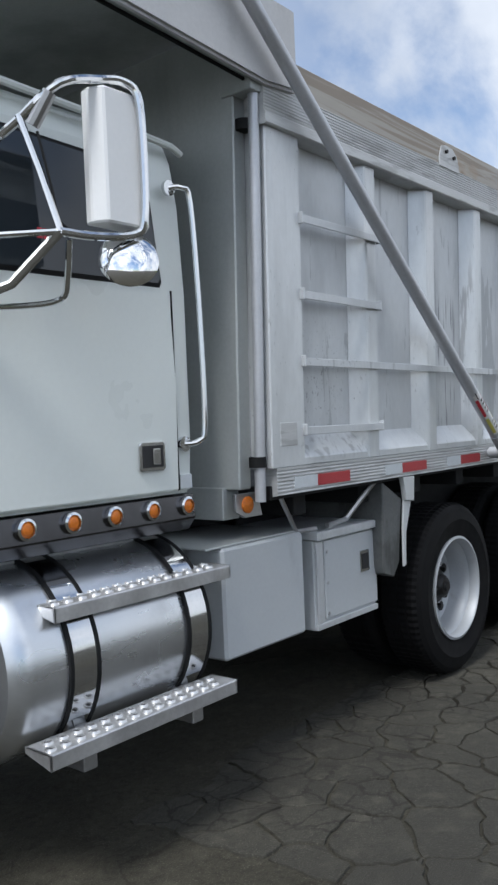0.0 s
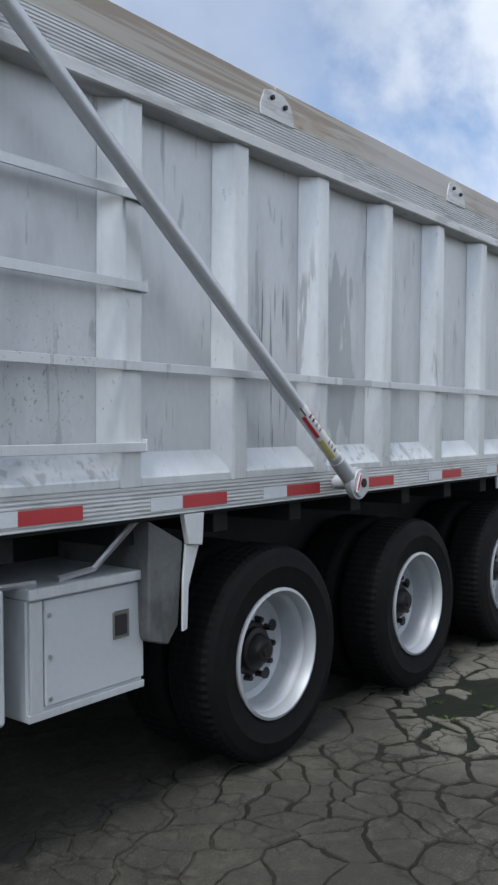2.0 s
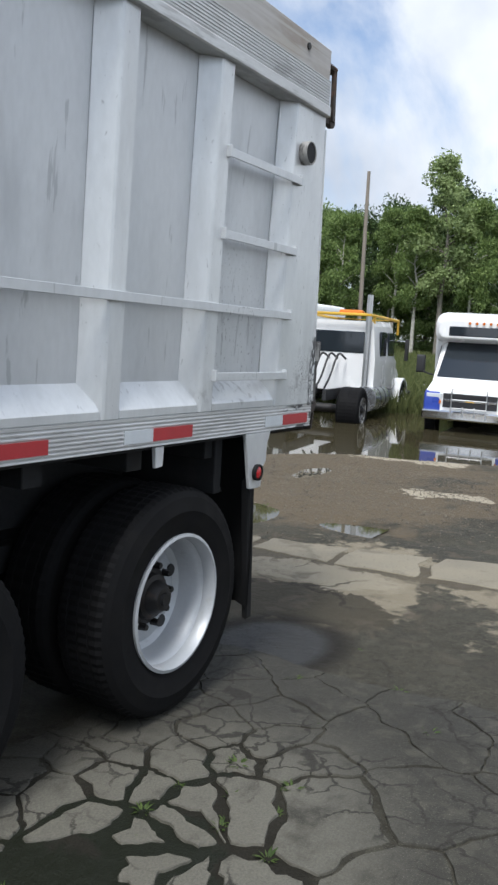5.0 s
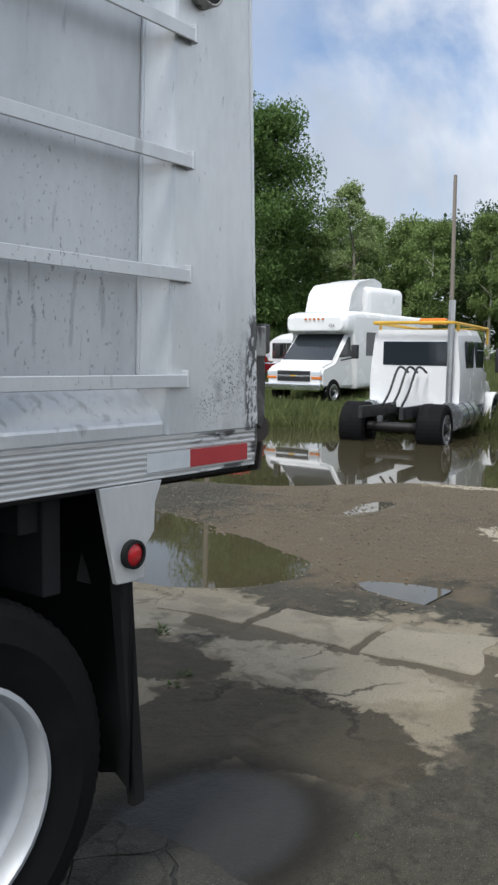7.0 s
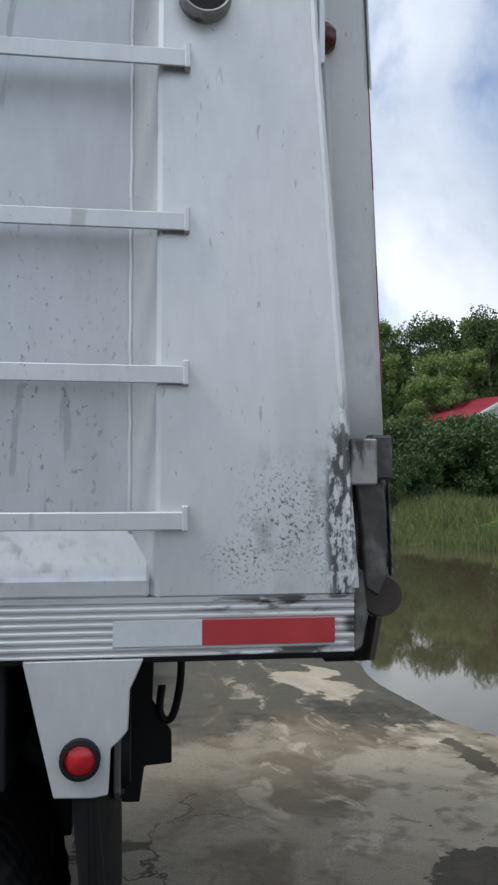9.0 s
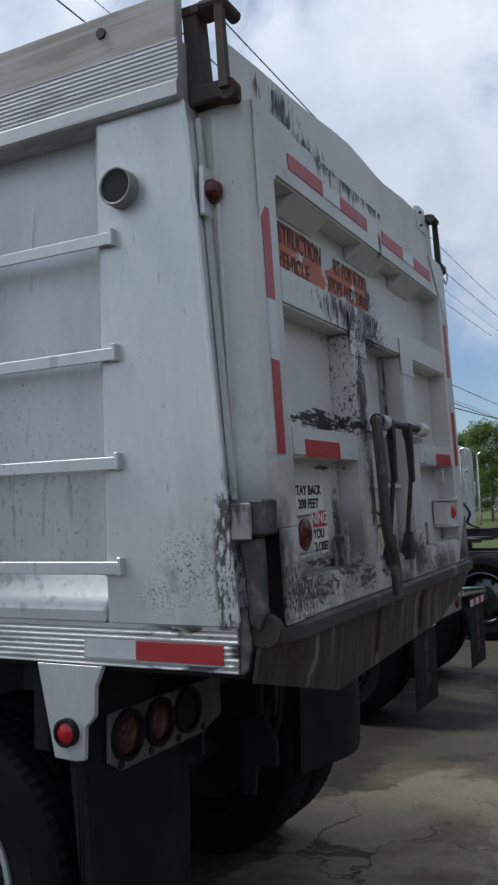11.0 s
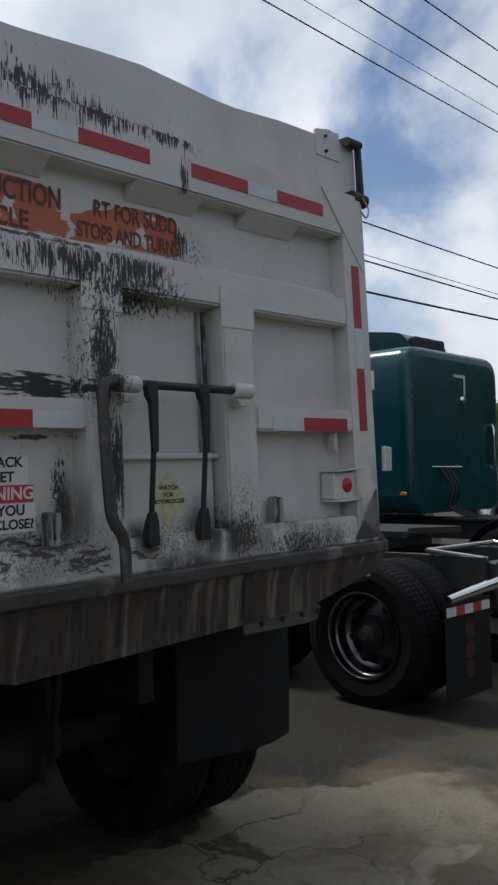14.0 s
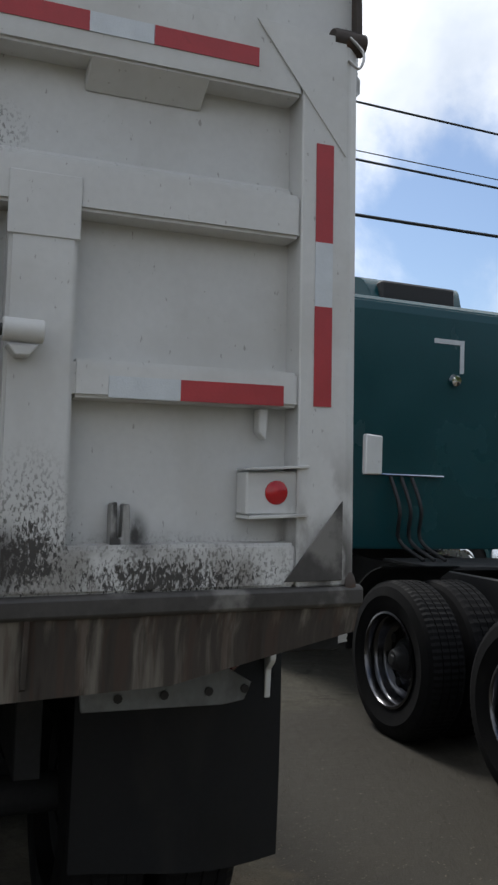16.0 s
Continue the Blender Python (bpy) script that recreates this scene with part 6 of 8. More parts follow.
# chute door with its lever gear
slab("chute_door", 0.9, 1.315, 1.40, 1.72, REC + 0.02, 0.015, parent=GATE, bev=0.004, seg=1)
slab("chute_bar", 0.89, 1.325, 1.70, 1.715, REC + 0.045, 0.03, parent=GATE, bev=0.003, seg=1)
slab("chute_sill", 0.89, 1.33, 1.36, 1.40, REC + 0.06, 0.06, mat=M_GREASE, parent=GATE, bev=0.006, seg=1)
# channel edges beside the post; the soiled tone stands for their shade
for y0, y1 in ((1.272, 1.28), (1.3, 1.312)):
    slab("door_track", y0, y1, 1.45, 2.22, REC + 0.018, 0.018, mat=M_DULL, parent=GATE, bev=0.002, seg=1)
xb = gx(1.93) + 0.045
lever = part("lever_shaft", cyl(B(), (xb, 0.83, 1.932), (xb, 1.40, 1.93), 0.014, seg=12), M_BLACK, GATE, "black steel lever shaft")
for y0, y1 in ((0.82, 0.91), (1.32, 1.41)):
    part("shaft_sleeve", cyl(B(), (xb, y0, 1.932), (xb, y1, 1.93), 0.027, seg=16), M_GATE, lever, bev=0.003)
    part("sleeve_saddle", prism(B(), [(y0 + 0.01, 1.9), (y1 - 0.01, 1.9), (y1 - 0.03, 1.875), (y0 + 0.03, 1.875)], "x", xb - 0.05, xb + 0.012), M_GATE, lever, bev=0.003)
part("lever_handle", tube(B(), smooth_path([(xb, 0.84, 1.932), (xb + 0.01, 0.785, 1.93), (xb + 0.02, 0.762, 1.9), (xb + 0.03, 0.762, 1.75), (xb + 0.035, 0.772, 1.58), (xb + 0.04, 0.782, 1.52), (xb + 0.045, 0.815, 1.46), (xb + 0.05, 0.82, 1.34)], 4), 0.018, 8), M_GREASE, lever)
for y in (0.965, 1.185):
    part("lever_crank", loft(B(), [[(xb + 0.016, y - 0.03, 1.945), (xb + 0.016, y + 0.014, 1.945), (xb - 0.016, y + 0.014, 1.945), (xb - 0.016, y - 0.03, 1.945)], [(xb + 0.018, y - 0.026, 1.9), (xb + 0.018, y + 0.014, 1.9), (xb - 0.014, y + 0.014, 1.9), (xb - 0.014, y - 0.026, 1.9)], [(xb + 0.018, y - 0.014, 1.875), (xb + 0.018, y + 0.014, 1.875), (xb - 0.01, y + 0.014, 1.875), (xb - 0.01, y - 0.014, 1.875)], [(xb + 0.02, y - 0.01, 1.72), (xb + 0.02, y + 0.012, 1.72), (xb, y + 0.012, 1.72), (xb, y - 0.01, 1.72)]]), M_BLACK, lever, bev=0.004)
    part("lever_link", tube(B(), [(xb + 0.005, y, 1.74), (xb - 0.02, y + 0.008, 1.52)], 0.009, 8), M_BLACK, lever)
    part("clevis", loft(B(), [[(xb, y - 0.002, 1.535), (xb, y + 0.016, 1.535), (xb - 0.03, y + 0.016, 1.535), (xb - 0.03, y - 0.002, 1.535)], [(xb, y - 0.012, 1.5), (xb, y + 0.026, 1.5), (xb - 0.035, y + 0.026, 1.5), (xb - 0.035, y - 0.012, 1.5)], [(xb, y - 0.016, 1.43), (xb, y + 0.03, 1.43), (xb - 0.05, y + 0.03, 1.43), (xb - 0.05, y - 0.016, 1.43)]]), M_BLACK, lever, bev=0.004)
# bumper beam and rusty apron
part("rear_beam", loft(B(), [[(x * k, y, z) for x, z in ((0.0, 1.30), (0.098, 1.292), (0.108, 1.30), (0.108, 1.338), (0.096, 1.346), (0.0, 1.346))] for y, k in ((0.035, 0.6), (0.2, 1.0), (WID - 0.02, 1.0))]), M_GREASE, TRUCK, bev=0.003)
ap = [(0.01, 1.298), (0.2, 1.298), (WID - 0.02, 1.298), (WID - 0.02, 1.222), (1.75, 1.12), (0.52, 1.085), (0.01, 1.21)]
part("rear_apron", loft(B(), [[((0.09 if z > 1.29 else 0.062) * (0.6 if y < 0.1 else 1), y, z) for y, z in ap], [((0.077 if z > 1.29 else 0.049) * (0.55 if y < 0.1 else 1), y, z) for y, z in ap]]), M_APRON, TRUCK)
for y in (0.86, 1.4):
    part("apron_rib", prism(B(), [(0.04, 1.12), (0.075, 1.14), (0.1, 1.298), (0.04, 1.298)], "y", y, y + 0.012), M_APRON, TRUCK)
part("spreader_plate", prism(B(), [(1.56, 1.13), (1.93, 1.13), (2.02, 1.075), (2.0, 1.03), (1.94, 1.022), (1.57, 1.032)], "x", -0.1, -0.088), M_FENDER, TRUCK, bev=0.002)
for y in (1.68, 1.8, 1.92, 2.02):
    part("bolt", cyl(B(), (-0.089, y - 0.02, 1.06), (-0.083, y - 0.02, 1.06), 0.012, seg=8), M_HUB, TRUCK)
for y in (1.78, 1.95):
    part("tail_lamp", lathe(B(), [(0.001, 0.02), (0.05, 0.016), (0.06, 0.006), (0.06, 0), (0.001, 0)], (-0.13, y, 1.15), (1, 0, 0), 24, False), M_DARKLENS, TRUCK)
# hinge gear at the top corners
for y, sd in ((0.02, -1), (WID - 0.075, 1)):
    post = part("hinge_post", loft(B(), [[(-0.105, y - 0.03, 2.78), (-0.05, y - 0.03, 2.78), (-0.05, y + 0.03, 2.78), (-0.105, y + 0.03, 2.78)], [(-0.125, y - 0.03, 3.07), (-0.075, y - 0.03, 3.07), (-0.075, y + 0.03, 3.07), (-0.125, y + 0.03, 3.07)]]), M_RUST, TRUCK, bev=0.004)
    post.location = (-0.012, 0.015, 0.0) if sd < 0 else (0.0, 0.0, 0.0)
    pbox("hinge_cap", M_RUST, post, -0.125, 0.0, y - 0.035, y + 0.035, 3.045, 3.075, 0.004)
    pbox("hinge_foot", M_RUST, post, -0.105, 0.03, y - 0.035, y + 0.035, 2.78, 2.835, 0.006)
    part("hinge_arm", tube(B(), [(-0.06, y + sd * 0.03, 3.06), (0.012, y + sd * 0.04, 3.05)], 0.016, 8), M_RUST, post)
    part("hinge_link", loft(B(), [[(-0.01, y + sd * 0.03, 3.06), (0.015, y + sd * 0.03, 3.06), (0.015, y + sd * 0.05, 3.06), (-0.01, y + sd * 0.05, 3.06)], [(0.0, y + sd * 0.03, 2.8), (0.03, y + sd * 0.03, 2.8), (0.03, y + sd * 0.05, 2.8), (0.0, y + sd * 0.05, 2.8)]]), M_RUST, post, bev=0.002)
    part("hinge_pin", cyl(B(), (0.02, y - 0.04, 2.80), (0.02, y + 0.035 * sd + 0.02, 2.80), 0.03, seg=14), M_RUST, post)
    part("hinge_pin", cyl(B(), (0.005, y - 0.04, 3.05), (0.005, y + 0.05, 3.05), 0.02, seg=14), M_RUST, post)
    lp = pbox("side_lamp_plate", M_RIB, TRUCK, -0.085, -0.07, y - 0.03, y + 0.055, 2.46, 2.6, 0.003)
    part("side_lamp", lathe(B(), [(0.001, 0.036), (0.022, 0.03), (0.034, 0.012), (0.034, 0), (0.001, 0)], (-0.071, y + 0.012, 2.535), (1, 0, 0), 20, False), M_DARKLENS, lp)
    if sd < 0:
        pbox("lock_block", M_GREASE, TRUCK, 0.03, 0.078, y - 0.015, y + 0.07, 1.585, 1.68, 0.006)
        pbox("lock_shoe", M_DULL, TRUCK, -0.018, 0.042, y - 0.024, y - 0.012, 1.575, 1.672, 0.004)
        pbox("lock_wall", M_GREASE, TRUCK, -0.03, 0.02, y + 0.05, y + 0.06, 1.35, 1.6, 0.002)
    part("lock_hook", lathe(B(), [(0.001, -0.015), (0.042, -0.015), (0.046, 0), (0.042, 0.015), (0.001, 0.015)], (0.06, y + 0.02, 1.34), (0, 1, 0), 20, False), M_RUST, TRUCK)
    part("lock_arm", prism(B(), [(0.0, 1.58), (0.062, 1.58), (0.068, 1.5), (0.066, 1.38), (0.05, 1.34), (0.02, 1.36), (0.016, 1.46)], "y", y - 0.005, y + 0.02), M_GREASE, TRUCK, bev=0.004)
    part("rail_end_block", prism(B(), [(-0.01, 1.225), (0.012, 1.235), (0.025, 1.3), (0.015, 1.40), (-0.01, 1.40)], "y", y - 0.01, y + 0.03), M_GREASE, TRUCK, bev=0.006)
    part("channel_strip", loft(B(), [[(xr(z) + 0.005, y + sd * 0.0, z), (xr(z) + 0.02, y, z), (xr(z) + 0.02, y + 0.012, z), (xr(z) + 0.005, y + 0.012, z)] for z in (1.68, 2.75)]), M_RIB, TRUCK)
plate("hinge_cheek", [(1.97, 2.96), (2.13, 2.96), (2.13, 3.09), (2.1, 3.085), (2.06, 3.09), (1.97, 3.07)], -0.05, 0.012, M_GATE, GATE, 0.002)
for z in (2.985, 3.05):
    part("bolt", cyl(B(), (gx(z) - 0.05, 2.03, z), (gx(z) - 0.04, 2.03, z), 0.007, seg=8), M_HUB, GATE)
part("hook_wire", tube(B(), smooth_path([(0.05, WID - 0.075, 2.80), (0.055, WID - 0.035, 2.76), (0.05, WID - 0.045, 2.72), (0.045, WID - 0.075, 2.74)]), 0.004, 6), M_STEEL, TRUCK)
part("catch_plate", prism(B(), [(2.24, 1.63), (2.29, 1.63), (2.29, 1.73), (2.24, 1.735)], "x", 0.08, 0.1), M_RIB, TRUCK, bev=0.003)
# the tailgate hangs a little higher on the far side
done = set()
for ob in scene.objects:
    if ob not in BEFORE_GATE and ob.type == "MESH" and ob.data.name not in done:
        done.add(ob.data.name)
        for v in ob.data.vertices:
            v.co.z += 0.022 * (v.co.y - 0.6)


# ---- the road tractors parked beyond ----
def rounded(pts, r, n=3):
    """A polygon with its corners rounded off."""
    out = []
    for i, p in enumerate(pts):
        a, b = Vector(pts[i - 1]), Vector(pts[(i + 1) % len(pts)])
        p = Vector(p)
        u, w = (a - p), (b - p)
        k = min(r, u.length * 0.45, w.length * 0.45)
        s, e = p + u.normalized() * k, p + w.normalized() * k
        for j in range(n + 1):
            t = j / n
            out.append(tuple(s * (1 - t) ** 2 + p * 2 * t * (1 - t) + e * t * t))
    return out


def tractor(label, at, paint, stripe=False, fairing=True, height=3.35, back=-2.55, high=True, cab_top=None):
    """A conventional sleeper tractor heading along -x; its origin is on the ground under the rear drive axle."""
    T = thing("road_tractor", label, "truck", at, group="parked road tractors")
    H = 1.16
    for y in (-0.47, 0.4):
        pbox("frame_rail", M_BLACK, T, -6.9, 0.55, y, y + 0.07, 0.78, 1.02)
    for x in (0.0, -1.33):
        part("axle", cyl(B(), (x, -0.9, 0.5), (x, 0.9, 0.5), 0.08, seg=12), M_BLACK, T)
        for sd in (-1, 1):
            wheel(T, (x, sd * 1.2, 0.505), sd, rim_mat=M_CHROME if stripe else M_DARKCHROME, dish=0.16, hub_out=0.03, hub_mat=M_CHROME if stripe else M_BLACK, holes=8, nuts=0)
            wheel(T, (x, sd * 0.88, 0.505), sd, rim_mat=M_STEEL, name="inner_wheel", holes=0, nuts=0, seg=28)
    for sd in (-1, 1):
        wheel(T, (back - 4.0, sd * 1.15, 0.505), sd, rim_mat=M_CHROME, dish=0.05, name="front_wheel", nuts=0)
    # deck, fifth wheel, quarter fenders
    pbox("deck_plate", M_BLACK, T, back + 0.05, back + 0.75, -0.55, 0.55, 1.02, 1.05)
    fw = part("fifth_wheel", prism(B(), rounded([(-0.1, -0.45), (-1.0, -0.48), (-1.0, 0.48), (-0.1, 0.45), (-0.35, 0.08), (-0.35, -0.08)], 0.12), "z", 1.13, 1.18), M_BLACK, T)
    pbox("fifth_wheel_stand", M_BLACK, fw, -0.85, -0.45, -0.45, 0.45, 1.02, 1.13)
    for sd in (-1, 1):
        for xc, a0, a1 in ((-1.33, 100, 185),):
            arc = [(xc + 0.58 * math.cos(radians(a)), 0.52 + 0.58 * math.sin(radians(a))) for a in range(a0, a1 + 1, 12)]
            inn = [(xc + 0.572 * math.cos(radians(a)), 0.52 + 0.572 * math.sin(radians(a))) for a in range(a1, a0 - 1, -12)]
            part("quarter_fender", prism(B(), arc + inn, "y", sd * 0.58, sd * 1.2), M_BLACK, T)
        # mud flap hanger: tapered chrome tube, striped end, flap below
        hg = part("flap_hanger", cyl(B(), (0.6, sd * 0.42, 0.84), (0.66, sd * 1.16, 0.8), 0.05, 0.03, 18), M_CHROME, T)
        for k in range(5):
            pbox("red_stripe" if k % 2 else "white_stripe", M_RED if k % 2 else M_SILVER, hg, 0.655, 0.662, sd * (0.62 + 0.11 * k), sd * (0.73 + 0.11 * k), 0.69, 0.75, 0)
        fp = pbox("mud_flap", M_FLAP, T, 0.645, 0.655, sd * 0.6, sd * 1.18, 0.14, 0.78, 0.003)
        for z in (0.32, 0.45, 0.58):
            part("flap_emblem", cyl(B(), (0.6552, sd * 0.89, z), (0.658, sd * 0.89, z), 0.062, seg=16), M_EMBLEM, fp, "faded red flap emblem")
    lb = pbox("light_bar", M_BLACK, T, 0.5, 0.62, -0.42, 0.42, 0.68, 0.98, 0.01)
    pbox("light_panel", M_STEEL, lb, 0.62, 0.626, -0.4, 0.4, 0.70, 0.86, 0.002)
    for y in (-0.25, 0.25):
        part("tail_lamp", lathe(B(), [(0.001, 0.02), (0.05, 0.016), (0.06, 0.006), (0.06, 0), (0.001, 0)], (0.626, y, 0.78), (1, 0, 0), 20, False), M_DARKLENS, lb)
    part("crossbar", tube(B(), [(0.55, -0.42, 1.0), (0.1, -0.5, 1.05), (0.1, 0.5, 1.05), (0.55, 0.42, 1.0)], 0.02), M_STEEL, T)
    # sleeper
    h = height
    sec = lambda x, k, top: [(x, y * k, z) for y, z in rounded([(-H, 1.12), (-H, top), (H, top), (H, 1.12)], 0.28, 6)]
    sl = part("sleeper", loft(B(), [sec(back + 0.03, 0.9, h - 0.14), sec(back + 0.015, 0.955, h - 0.06), sec(back - 0.04, 0.99, h - 0.015), sec(back - 0.14, 1.0, h), sec(back - 1.9, 1.0, h + 0.02), sec(back - 2.1, 0.97, h - 0.06)]), paint, T, bev=0.02, seg=2)
    ct = cab_top or h - (0.12 if high else 0.37)
    if fairing:
        f = [(back - 0.35, h - 0.02), (back - 0.5, h + 0.28), (back - 1.3, h + 0.36), (back - 2.6, h + 0.1), (back - 2.9, h - 0.25), (back - 3.1, min(h - 0.3, ct - 0.05)), (back - 2.6, min(h - 0.35, ct - 0.1))]
        rb = prism(B(), rounded(f, 0.12), "y", -H * 0.92, H * 0.92)
        for v in rb.verts:
            v.co.y *= 0.42 + 0.58 * min(1.0, max(0.0, (back - 0.35 - v.co.x) / 1.6))
        rf = part("roof_fairing", rb, paint, T, bev=0.05, seg=2)
        pbox("fairing_recess", M_BLACK, rf, back - 0.48, back - 0.37, -H * 0.33, H * 0.33, h + 0.06, h + 0.23, 0.02)
    sec2 = lambda x, k, top: [(x, y * k, z) for y, z in rounded([(-H * 0.97, 1.05), (-H * 0.97, 1.9), (-H * 0.86, top), (H * 0.86, top), (H * 0.97, 1.9), (H * 0.97, 1.05)], 0.14, 3)]
    cb = part("cab", loft(B(), [sec2(back - 2.1, 1, ct), sec2(back - 3.0, 1, ct - 0.05), sec2(back - 3.25, 0.98, ct - 0.2), sec2(back - 3.75, 0.95, 2.05)]), paint, T, bev=0.02, seg=2)
    sec3 = lambda x, k, top: [(x, y * k, z) for y, z in rounded([(-0.95, 0.85), (-0.95, top - 0.25), (-0.6, top), (0.6, top), (0.95, top - 0.25), (0.95, 0.85)], 0.15, 3)]
    part("hood", loft(B(), [sec3(back - 3.6, 1, 2.02), sec3(back - 4.9, 0.9, 1.8), sec3(back - 5.3, 0.82, 1.65)]), paint, T, bev=0.03, seg=2)
    part("windscreen", loft(B(), [[(back - 3.3 - e, -0.92, ct - 0.24 + e), (back - 3.3 - e, 0.92, ct - 0.24 + e), (back - 3.7 - e, 1.0, 2.1 + e), (back - 3.7 - e, -1.0, 2.1 + e)] for e in (0.0, 0.03)]), M_GLASS, cb)
    part("sun_visor", prism(B(), [(back - 3.2, ct - 0.13), (back - 3.6, ct - 0.22), (back - 3.6, ct - 0.25), (back - 3.2, ct - 0.19)], "y", -1.0, 1.0), paint, cb, bev=0.01)
    gr = pbox("grille", M_BLACK, T, back - 5.33, back - 5.28, -0.5, 0.5, 0.95, 1.5, 0.02)
    for k in range(9):
        pbox("grille_bar", M_CHROME, gr, back - 5.345, back - 5.33, -0.46 + k * 0.11, -0.43 + k * 0.11, 0.97, 1.48, 0.003)
    for sd in (-1, 1):
        pbox("headlight", M_SILVER, T, back - 5.34, back - 5.2, sd * 0.6, sd * 0.82, 1.0, 1.2, 0.03)
    pbox("bumper", M_CHROME, T, back - 5.5, back - 5.3, -1.2, 1.2, 0.4, 0.8, 0.03)
    for sd in (-1, 1):
        pbox("door_window", M_GLASS, cb, back - 3.2, back - 2.4, sd * H * 0.9, sd * (H * 0.975), 1.95, min(2.6, ct - 0.15), 0.02)
        part("fuel_tank", cyl(B(), (back - 3.4, sd * 0.85, 0.72), (back - 1.0, sd * 0.85, 0.72), 0.33, seg=28), M_POLISH, T)
        pbox("side_reflector", M_SILVER, sl, back - 0.62, back - 0.52, sd * (H - 0.004), sd * (H + 0.004), h - 0.55, h - 0.3, 0.002)
        pbox("side_marker", M_AMBER, sl, back - 0.16, back - 0.06, sd * (H - 0.004), sd * (H + 0.008), 1.36, 1.4, 0.002)
        part("mirror", prism(B(), rounded([(back - 3.35, 1.9), (back - 3.2, 1.9), (back - 3.2, 2.5), (back - 3.35, 2.5)], 0.03), "y", sd * 1.35, sd * 1.42), M_CHROME, T)
        part("mirror_arm", tube(B(), [(back - 3.25, sd * 1.1, 2.4), (back - 3.28, sd * 1.38, 2.4)], 0.012), M_CHROME, T)
        # exhaust stack at the rear corner
        st = part("exhaust_pipe", tube(B(), smooth_path([(back + 0.16, sd * (H - 0.12), 1.1), (back + 0.16, sd * (H - 0.12), 2.2), (back + 0.16, sd * (H - 0.12), h - 0.3), (back + 0.19, sd * (H - 0.12), h - 0.19), (back + 0.27, sd * (H - 0.12), h - 0.15)], 3), 0.036, 14), M_FENDER if not stripe else M_CHROME, T) if sd == 1 or stripe else None
        part("fender", prism(B(), [(back - 4.0 + 0.66 * math.cos(radians(a)), 0.5 + 0.66 * math.sin(radians(a))) for a in range(0, 181, 15)] + [(back - 4.0 + 0.6 * math.cos(radians(a)), 0.5 + 0.6 * math.sin(radians(a))) for a in range(180, -1, -15)], "y", sd * 0.75, sd * 1.2), paint, T)
    # back wall fittings
    pbox("corner_mark", M_SILVER, sl, back + 0.03, back + 0.036, -0.1, 0.2, h - 0.36, h - 0.32, 0.001, "white reflective corner mark")
    pbox("corner_mark", M_SILVER, sl, back + 0.03, back + 0.036, 0.16, 0.2, h - 0.6, h - 0.36, 0.001, "white reflective corner mark")
    part("work_lamp", lathe(B(), [(0.001, 0.07), (0.045, 0.06), (0.055, 0.02), (0.03, 0), (0.001, 0)], (back + 0.02, 0.1, h - 0.66), (1, 0, -0.2), 16, False), M_CHROME, sl)
    part("grab_handle", tube(B(), smooth_path([(back + 0.02, H - 0.3, 2.3), (back + 0.09, H - 0.3, 2.28), (back + 0.09, H - 0.3, 1.75), (back + 0.02, H - 0.3, 1.72)], 3), 0.014), M_CHROME, sl)
    part("hose_rail", tube(B(), [(back + 0.06, -0.75, 1.72), (back + 0.06, 0.0, 1.72)], 0.012), M_CHROME, sl)
    for k, y in enumerate((-0.5, -0.4, -0.3)):
        part("air_hose", tube(B(), smooth_path([(back + 0.05, y, 1.7), (back + 0.2, y, 1.45), (back + 0.12, y + 0.05, 1.2), (back + 0.4, y + 0.1, 1.06)]), 0.016), M_BLACK, T)
    if stripe:
        for sd in (-1, 1):
            pbox("side_stripe", M_BLACK, sl, back - 2.05, back - 0.02, sd * (H - 0.004), sd * (H + 0.004), 1.55, 1.82, 0.001, "black side stripe")
            pbox("side_stripe", M_BLACK, cb, back - 3.4, back - 2.12, sd * (H * 0.97 - 0.004), sd * (H * 0.97 + 0.006), 1.55, 1.82, 0.001, "black side stripe")
            for z in (1.52, 1.85):
                pbox("pinstripe", M_CHROME, sl, back - 2.05, back - 0.02, sd * (H - 0.004), sd * (H + 0.006), z, z + 0.015, 0)
            part("side_hatch", prism(B(), rounded([(back - 1.25, 1.3), (back - 0.6, 1.3), (back - 0.6, 2.5), (back - 1.25, 2.5)], 0.12), "y", sd * (H - 0.004), sd * (H + 0.01)), paint, sl, bev=0.004)
        part("roof_rack_lamp", prism(B(), [(back - 2.5, ct), (back - 2.3, ct), (back - 2.35, ct + 0.1), (back - 2.45, ct + 0.1)], "y", -0.6, 0.6), M_CHROME, cb)
    return T


tractor("dark teal sleeper tractor with bare rear frame, parked", (-1.4, 5.25, 0.04), M_TEAL, height=3.2)
tractor("dark teal sleeper tractor with chrome wheels, parked further off", (-1.15, 9.5, 0.055), M_TEAL, back=-2.65, height=3.3)
tractor("white sleeper tractor with a black side stripe, parked", (-1.1, 20.6, 0.05), M_CABWHITE, stripe=True, fairing=False, height=3.25, back=-3.0, high=False)


# ---- vehicles parked in the meadow; each heads along its own +x ----
def bare_wheel(parent, c, side, r, w, rim_mat):
    return wheel(parent, c, side, r, w, rim=r * 0.58, rim_mat=rim_mat, dish=0.08, nuts=0, holes=0, seg=20)


